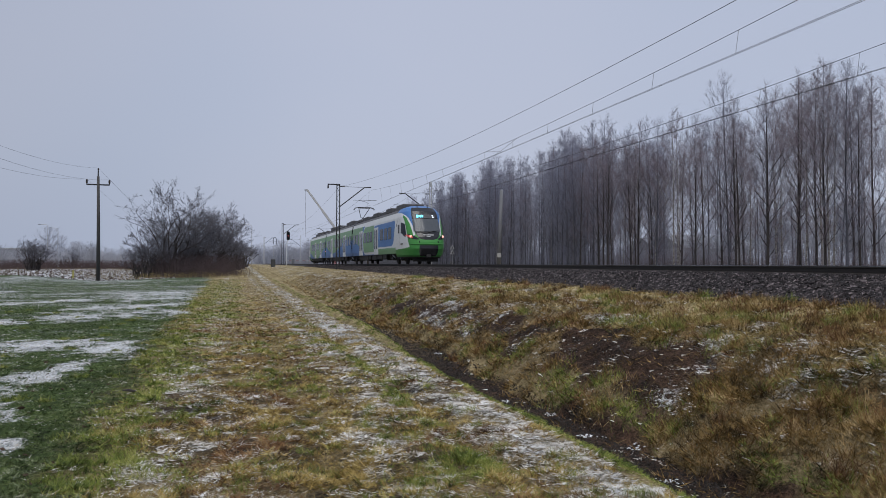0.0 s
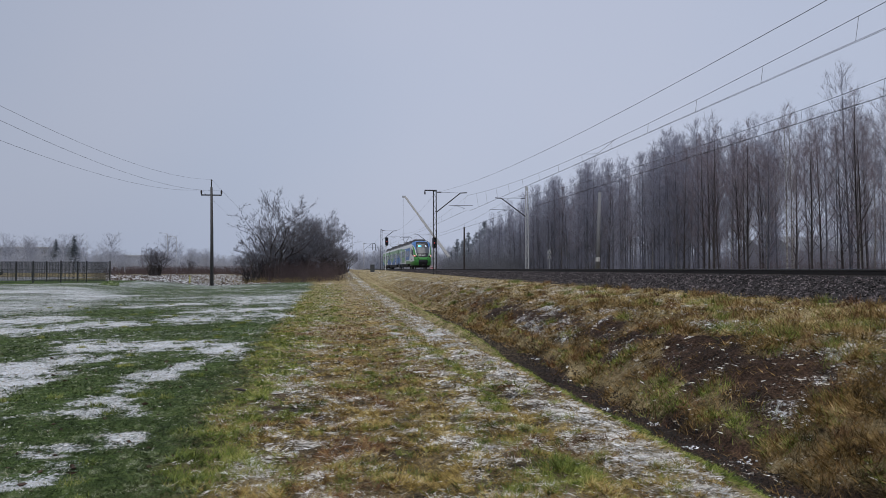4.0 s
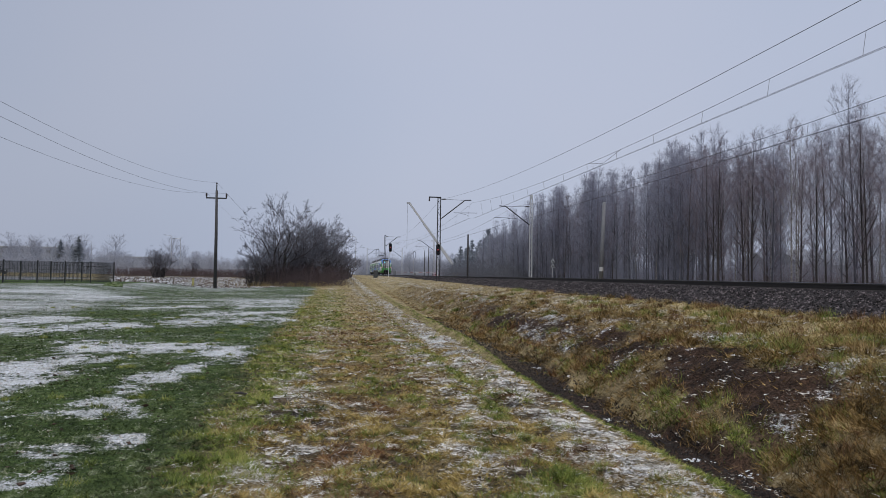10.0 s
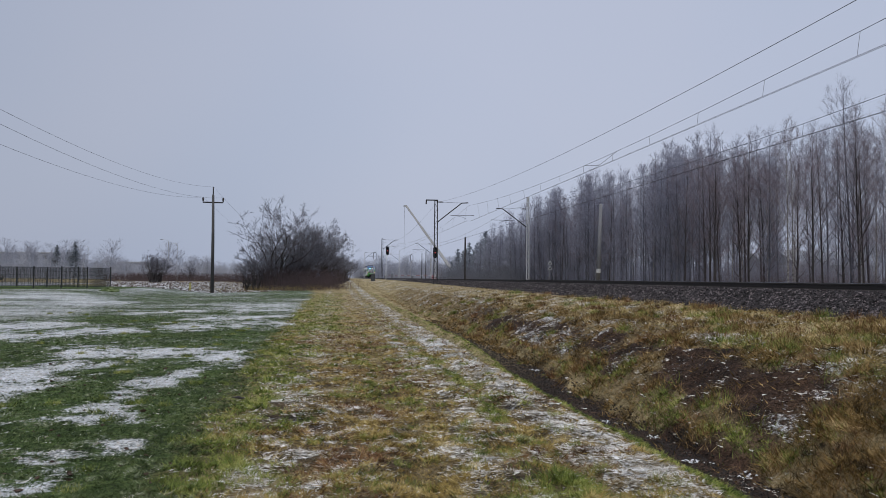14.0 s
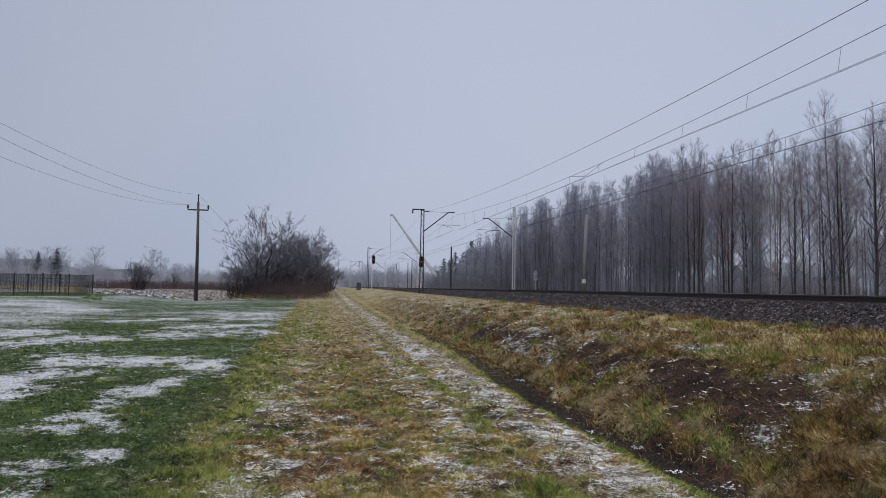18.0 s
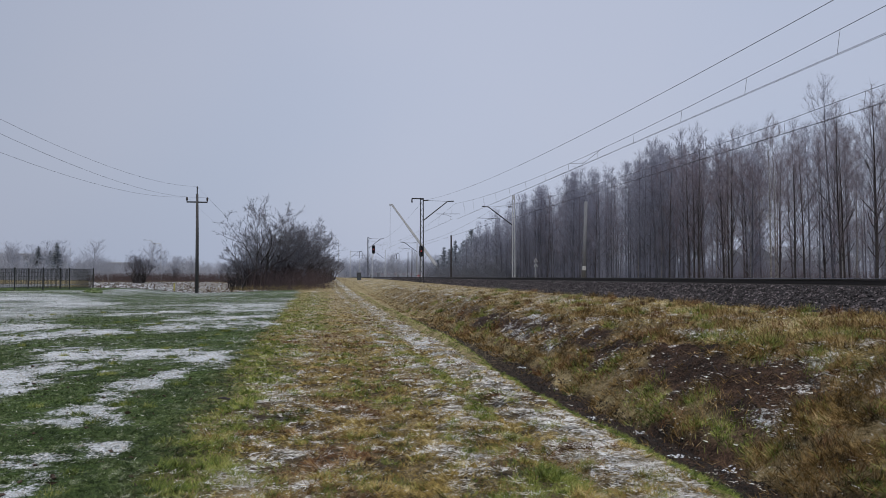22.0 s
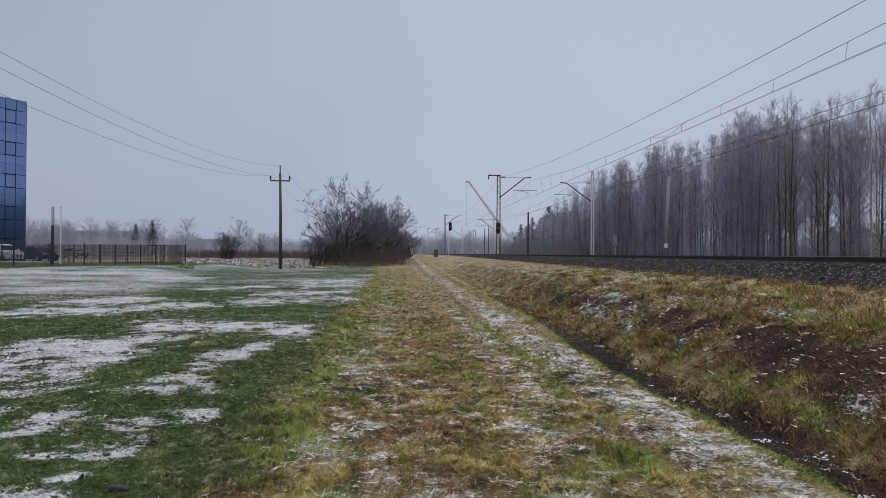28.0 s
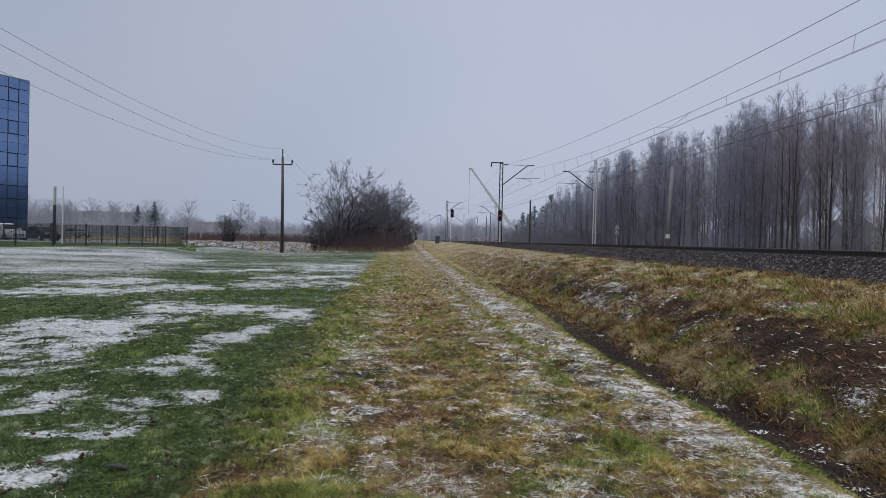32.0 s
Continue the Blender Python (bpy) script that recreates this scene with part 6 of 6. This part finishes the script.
                Geo().box((xx - 0.9, -0.06, 1.0 + 3.1 * zf), (xx + 0.9, -0.01, 2.5 + 3.1 * zf)).part("window", CAR_GREY, root)
    # houses behind the wood
    for x, y, w, h in ((78, 95, 14, 3.4), (92, 120, 18, 4.0)):
        root = tagged(new("far_house"), "low pale house behind the wood", "house", "houses behind the wood")
        root.location = (x, y, 0.85)
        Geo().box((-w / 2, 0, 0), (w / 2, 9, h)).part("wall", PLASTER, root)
        g = Geo()
        g.v = [(-w / 2 - 0.4, -0.4, h), (w / 2 + 0.4, -0.4, h), (w / 2 + 0.4, 9.4, h), (-w / 2 - 0.4, 9.4, h), (-w / 2 - 0.4, 4.5, h + 2.4), (w / 2 + 0.4, 4.5, h + 2.4)]
        g.f = [(0, 1, 5, 4), (2, 3, 4, 5), (0, 4, 3), (1, 2, 5), (3, 2, 1, 0)]
        g.part("roof", CAR_GREY, root, "grey pitched roof")
    # street lamps
    for r, y, zt in ((-0.2299, 170, 0.0504), (-0.218, 175, 0.046), (-0.335, 190, 0.04), (0.027, 150, 0.055)):
        ob = tagged(new("street_lamp"), "slim grey street lamp across the fields", "street lamp", "street lamps")
        z = float(ground_z(r * y, y))
        ob.location = (r * y, y, z)
        H = 1.6 + zt * y - z
        Geo().tube([(0, 0, 0), (0, 0, H - 0.3), (-0.3, 0, H), (-1.4, 0, H + 0.05)], [0.09, 0.06, 0.05, 0.04], 6).part("pole", GALVANISED, ob)
        Geo().box((-1.9, -0.12, H), (-1.3, 0.12, H + 0.12)).part("lamp_head", CAR_GREY, ob)
    # farthest tree line: a flat backdrop that glows in the mist's tone
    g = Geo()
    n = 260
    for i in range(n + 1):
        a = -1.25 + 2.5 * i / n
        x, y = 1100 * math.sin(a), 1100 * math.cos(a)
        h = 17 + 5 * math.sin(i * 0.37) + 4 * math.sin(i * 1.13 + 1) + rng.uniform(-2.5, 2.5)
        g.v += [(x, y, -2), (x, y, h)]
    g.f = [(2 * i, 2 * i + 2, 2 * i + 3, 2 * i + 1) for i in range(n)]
    tagged(g.part("backdrop", MIST), "flat backdrop of the farthest tree line, glowing mist-pale", "backdrop", kind="structure")


build_distance()


# ---- grass, frost and clods ----
FROST_BLADE = grass("frosted_blades", [(0.1, (0.27, 0.235, 0.175)), (0.4, (0.54, 0.505, 0.45)), (0.7, (0.75, 0.735, 0.71)), (0.95, (0.86, 0.86, 0.86))], 3.0, 16.0)


def blades(name, label, x, y, h, width, lean, mat, rng, droop=0.0):
    """Blades of grass as one mesh: leaning, pointed slips."""
    n = len(x)
    z = ground_z(x, y)
    az = 2 * np.pi * rng.random(n)
    dirx, diry = np.cos(az), np.sin(az)
    side = az + np.pi / 2 + 0.5 * rng.standard_normal(n)
    sx, sy = np.cos(side) * width / 2, np.sin(side) * width / 2
    tilt = np.minimum(lean + droop, 1.5)
    twist = width * 0.6 * rng.uniform(-1, 1, n)
    tx, ty, tz = x + dirx * np.sin(tilt) * h, y + diry * np.sin(tilt) * h, z + np.cos(tilt) * h + 0.004
    v = np.stack([np.stack([x - sx, y - sy, z - 0.004 - twist], 1), np.stack([x + sx, y + sy, z - 0.004 + twist], 1), np.stack([tx, ty, tz], 1)], 1)
    f = np.arange(3 * n).reshape(n, 3)
    tagged(new(name, array_mesh(name, v.reshape(-1, 3), f, mat)), label, "grass", kind="stuff")


def build_grass():
    rng = np.random.default_rng(3)
    n = 1350000
    r = 2.3 * (58 / 2.3) ** rng.random(n)
    b = np.radians(-42 + 96 * rng.random(n))
    x, y = r * np.sin(b), r * np.cos(b)
    ok = (x < 9.25) & (y > 1.6)
    x, y, r = x[ok], y[ok], r[ok]
    snow, field, soil = cover(x, y)
    clump = tussock(x, y)
    n = len(x)
    speck = fbm(x, y, 7.0, 51.0, 3)
    on_bank = x > 3.9
    # bare soil and the hollows between tussocks carry few blades
    dense = np.where(on_bank, 0.16 + 0.9 * clump, 0.5 + 0.5 * clump) * (1 - 0.97 * smooth01((soil - 0.62 + 0.35 * speck) / 0.3))
    dense = np.where(field > 0.5, 0.9, dense)
    alive = rng.random(n) < dense
    is_field = (field > 0.3 + 0.4 * rng.random(n)) & alive
    white = ~is_field & (0.80 * snow + 0.50 * speck + 0.34 * vnoise(x, y, 33.0, 5.0) + 0.08 * rng.standard_normal(n) > 0.40)
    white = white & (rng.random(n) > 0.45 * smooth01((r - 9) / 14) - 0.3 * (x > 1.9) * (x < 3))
    is_lip = (x > 2.86) & (x < 3.3) & alive
    is_bank = on_bank & (x < 7.2 + 0.5 * fbm(x, y, 1.2, 1.0)) & alive & ~is_lip
    is_path = ~is_field & ~is_bank & ~is_lip & alive & ((x < 3.3) | (x > 4))
    far = np.clip(r / 7, 0.6, 3.6)
    ww = (0.0045 + 0.006 * rng.random(n)) * far
    lean = 0.6 + 0.85 * rng.random(n)

    def put(name, label, s, h, mat, droop=0.0, wide=1.0):
        blades(name, label, x[s], y[s], (h * (0.5 + 0.6 * rng.random(n)) * (0.6 + 0.8 * clump))[s], ww[s] * wide, lean[s], mat, rng, droop)

    bare_crop = snow + 0.45 * speck + 0.12 * rng.standard_normal(n) < 0.5
    put("crop_grass", "short green winter crop in the field", is_field & bare_crop, 0.045, GRASS_FIELD, 0.2)
    put("rimed_crop", "crop blades whitened by thin frost", is_field & ~bare_crop & (rng.random(n) < 0.35), 0.035, FROST_BLADE, 0.6, 1.3)
    lush = 0.55 * np.exp(-(np.maximum(0, x + 1.1 - 0.02 * np.clip(y - 15, 0, 40)) / 1.1) ** 2) + 0.34 * np.exp(-((x - 1.9) / 0.25) ** 2) + 0.12 * np.exp(-((x - 0.4) / 0.5) ** 2) + 0.3 * np.exp(-((x - 8.4) / 0.6) ** 2) + 0.3 * np.exp(-((x - 4.6) / 0.3) ** 2) - 0.16 * smooth01((x - 4.9) / 0.5)
    lush = lush + 0.5 * fbm(x, y, 1.1, 4.0) + 0.3 * fbm(x, y, 4.6, 7.0, 2) + 0.1 * rng.standard_normal(n) > 0.36
    rust = 0.75 * fbm(x, y, 1.3, 8.0) + 0.35 * fbm(x, y, 5.1, 3.0, 2) + 0.1 * rng.standard_normal(n) > 0.22
    straw = (x > 6.2) & (fbm(x, y, 0.9, 61.0) + 0.15 * rng.standard_normal(n) > -0.15)
    # rime-and-haze tan spreads with distance from the camera
    rime_haze = (rng.random(n) < 0.55 * smooth01((r - 9) / 22) + 0.9 * fbm(x, y, 0.8, 71.0) * smooth01((r - 9) / 10) - 0.35 * smooth01((0.6 - x) / 1.5) - 0.4 * smooth01((x - 3.6) / 0.6) * smooth01((6.6 - x) / 0.6)) & ~is_field
    lush, rust = lush & (rng.random(n) > 0.6 * smooth01((r - 12) / 25) * smooth01((x - 0.2) / 1.2)), rust & ~rime_haze
    dull = ~white & ~lush & ~rust
    put("rimed_grass", "tan dead grass, paled by rime and by distance haze", (is_path | is_bank) & dull & rime_haze, 0.085, GRASS_RIME_HAZE, 0.15)
    dull = dull & ~rime_haze
    put("rusty_grass", "rust-brown dead grass in patches", (is_path | is_bank) & ~white & ~lush & rust, 0.075, GRASS_RUST, 0.2)
    put("path_grass", "trodden olive and straw grass on the track", is_path & dull & ~straw, 0.07, GRASS_PATH, 0.15)
    put("terrace_grass", "bleached straw grass on the terrace beside the ballast", (is_path | is_bank) & dull & straw, 0.10, GRASS_STRAW, 0.15)
    put("green_path_grass", "green patches of grass along the track and bank", (is_path | is_bank) & ~white & lush, 0.085, GRASS_GREEN)
    put("bank_grass", "long dry grass hanging on the ditch bank", is_bank & dull & ~straw, 0.14, GRASS_DRY, 0.1)
    put("lip_grass", "green grass on the lip of the ditch", is_lip & ~(white & (x < 2.95)), 0.06, GRASS_GREEN, 0.2)
    put("frosted_grass", "matted grass blades whitened by thin snow", white & is_path, 0.078, FROST_BLADE, 0.7, 1.15)
    put("frosted_bank_grass", "bank grass whitened by thin snow", white & (is_bank | (on_bank & (rng.random(n) < 0.5))), 0.07, FROST_BLADE, 0.8, 1.5)

    # tussocks of longer grass, hanging downhill on the bank
    k = 2600
    rr = 2.8 * (34 / 2.8) ** rng.random(k)
    bb = np.radians(-26 + 78 * rng.random(k) ** 0.65)
    cx, cy = rr * np.sin(bb), rr * np.cos(bb)
    bare = cover(cx, cy)[2]
    s = (cx < 9.1) & ((cx > 4.15) | (rng.random(k) < 0.3)) & ~((cx > 2.7) & (cx < 4.15)) & ((bare < 0.8) | (rng.random(k) < 0.07))
    cx, cy = cx[s], cy[s]
    m = 80
    sp = np.where(cx > 4.1, 0.05 + 0.09 * rng.random(len(cx)), 0.05)
    tx = (cx[:, None] + sp[:, None] * rng.standard_normal((len(cx), m))).ravel()
    ty = (cy[:, None] + sp[:, None] * rng.standard_normal((len(cx), m))).ravel()
    d = np.hypot(tx, ty)
    hh = np.where(tx > 4.1, 0.2, 0.08) * (0.45 + 0.75 * rng.random(len(tx)))
    pick = np.repeat(rng.random(len(cx)), m)
    for name, label, s, mat in (("grass_tufts", "tufts of longer green grass", tx <= 4.1, GRASS_GREEN), ("bank_tufts", "dry olive tussocks on the ditch bank", (tx > 4.1) & (pick < 0.5), GRASS_DRY), ("rusty_tufts", "rust-brown tussocks on the ditch bank", (tx > 4.1) & (pick > 0.75), GRASS_RUST), ("green_bank_tufts", "green tussocks on the ditch bank", (tx > 4.1) & (pick >= 0.5) & (pick <= 0.75), GRASS_GREEN)):
        blades(name, label, tx[s], ty[s], hh[s], 0.0045 * np.clip(d[s] / 6, 0.8, 4), 0.25 + 0.85 * rng.random(s.sum()), mat, rng, 0.1)


def lumps(name, label, x, y, size, mat, rng, flat=0.5, category="clods", lift=0.0):
    """Small irregular lumps lying on the ground, as one mesh."""
    n = len(x)
    base = np.array([(1, 0, 0), (-1, 0, 0), (0, 1, 0), (0, -1, 0), (0, 0, 1), (0, 0, -1)], float)
    faces = np.array([(0, 2, 4), (2, 1, 4), (1, 3, 4), (3, 0, 4), (2, 0, 5), (1, 2, 5), (3, 1, 5), (0, 3, 5)])
    v = base[None] * (0.5 + 0.9 * rng.random((n, 6, 1))) + 0.3 * rng.standard_normal((n, 6, 3))
    v[:, :, 2] *= flat
    v = v * size[:, None, None] + np.stack([x, y, ground_z(x, y) + lift * size], 1)[:, None, :]
    f = faces[None] + 6 * np.arange(n)[:, None, None]
    tagged(new(name, array_mesh(name, v.reshape(-1, 3), f.reshape(-1, 3), mat)), label, category, kind="stuff")


def build_clods():
    rng = np.random.default_rng(9)
    n = 42000
    x, y = 4.5 + 2.8 * rng.random(n), 4 + 30 * rng.random(n) ** 1.4
    soil = cover(x, y)[2]
    s = rng.random(n) < np.clip((soil - 0.5) * 2, 0.0, 1)
    lumps("soil_clods", "dark crumbling clods on the eroded bank", x[s], y[s], 0.005 + 0.017 * rng.random(s.sum()) ** 2, SOIL, rng, 0.9)
    x, y = 3.3 + 1.05 * rng.random(26000), 2.5 + 26 * rng.random(26000) ** 1.3
    lumps("ditch_litter", "near-black litter in the bottom of the ditch", x, y, 0.005 + 0.018 * rng.random(26000) ** 2, DITCH_SOIL, rng, 0.9)
    # lingering snow in the field and the ditch
    n = 70000
    r = 3 * (30 / 3) ** rng.random(n)
    b = np.radians(-41 + 50 * rng.random(n))
    x, y = r * np.sin(b), r * np.cos(b)
    snow, field, soil = cover(x, y)
    s = (snow + 0.4 * fbm(x, y, 7.0, 51.0, 3) > 0.62) & (field > 0.5)
    lumps("snow_crumbs", "thin crumbling snow on the field", x[s], y[s], (0.004 + 0.008 * rng.random(s.sum())) * np.clip(r[s] / 6, 1, 3), SNOW, rng, 0.45, "snow")
    x = np.array([4.15, 3.95, 3.9, 4.05, 4.3, 4.2, 4.1, 3.8])
    y = np.array([8.4, 5.5, 9.3, 7.2, 6.6, 11.0, 13.5, 4.9])
    pts = np.repeat(np.column_stack([x, y]), 24, 0) + np.repeat(0.025 + 0.04 * rng.random(8), 24)[:, None] * rng.standard_normal((192, 2))
    lumps("ice_scraps", "scraps of ice and snow in the ditch", pts[:, 0], pts[:, 1], 0.006 + 0.016 * rng.random(192), SNOW, rng, 0.3, "snow", 0.5)
    # dark clods lying about in the crop
    n = 520
    r = 4.5 * (32 / 4.5) ** rng.random(n)
    b = np.radians(-41 + 40 * rng.random(n))
    x, y = r * np.sin(b), r * np.cos(b)
    s = cover(x, y)[1] > 0.6
    lumps("field_clods", "small dark clods scattered in the winter crop", x[s], y[s], 0.010 + 0.022 * rng.random(s.sum()) ** 2, SOIL, rng, 0.7, "clods", 0.5)
    # ploughed ridge beyond the field
    n = 3000
    y = 63 + 45 * rng.random(n) ** 1.5
    x = (-0.31 + 0.235 * rng.random(n)) * y
    lumps("frozen_clods", "snow-dusted clods of the ploughed strip", x, y, 0.035 + 0.085 * rng.random(n) ** 2, SNOW, rng, 0.6, "clods", 0.2)
    lumps("dark_clods", "bare dark clods of the ploughed strip", x + 0.1, y - 0.15, 0.035 + 0.10 * rng.random(len(x)) ** 2, SOIL, rng, 0.6, "clods", 0.2)


build_grass()
build_clods()


def build_field_bits():
    rng = random.Random(2)
    for x, y in ((-1.86, 4.68), (-1.2, 9.2), (-4.6, 30)):
        a = rng.uniform(0, 3)
        ob = tagged(Geo().tube([(x - 0.08 * math.cos(a), y - 0.05 * math.sin(a), float(ground_z(x, y)) + 0.02), (x, y, float(ground_z(x, y)) + 0.035), (x + 0.08 * math.cos(a), y + 0.05 * math.sin(a), float(ground_z(x, y)) + 0.03)], [0.01, 0.018, 0.008], 7).part("broken_branch", BARK), "dark broken branch lying in the grass", "branch")
    x, y = -0.1996 * 64, 64.0
    ob = tagged(Geo().box((x - 0.06, y - 0.03, float(ground_z(x, y)) - 0.1), (x + 0.06, y + 0.03, float(ground_z(x, y)) + 0.75)).part("marker_stake", material("faded_yellow_paint", (0.45, 0.42, 0.12), 0.7)), "faded yellow marker stake at the field's edge", "stake")


build_field_bits()


def build_mound():
    """A heap of dark earth and grass, dusted with snow, at the field's far edge."""
    rng = random.Random(12)
    y = 50.0
    x = -0.306 * y
    root = tagged(new("earth_mound"), "small grassy mound dusted with snow at the field's edge", "mound")
    root.location = (x, y, float(ground_z(x, y)) - 0.03)
    for name, mat, lift, r0 in (("heap", GRASS_FIELD, 0.0, 0.45), ("snow_dusting", SNOW, 0.03, 0.2)):
        bm = bmesh.new()
        bmesh.ops.create_icosphere(bm, subdivisions=3, radius=1)
        for v in bm.verts:
            k = 1 + 0.25 * math.sin(v.co.x * 5 + 1) * math.sin(v.co.y * 4 + 2) + rng.uniform(-0.12, 0.12)
            v.co = Vector((v.co.x * r0 * 1.3 * k + (0.12 if lift else 0), v.co.y * r0 * k, max(-0.02, v.co.z * 0.3 * k) + lift - (0.06 if lift else 0)))
        me = bpy.data.meshes.new(name)
        bm.to_mesh(me)
        bm.free()
        me.materials.append(mat)
        new(name, me).parent = root


build_mound()


# ---- what moves ----
def motions():
    rows = ((0, 43.6), (1, 57.5), (2, 69.5), (3, 81.6), (5.5, 113.6), (8, 143.5), (11, 185.5), (14, 229.0), (17, 270.0), (20, 312.0), (23, 354.0), (27, 411.0), (32, 482.0))
    walk(train, [(t, pose(NEAR_TRACK, y, RAIL_Z)) for t, y in rows])


motions()
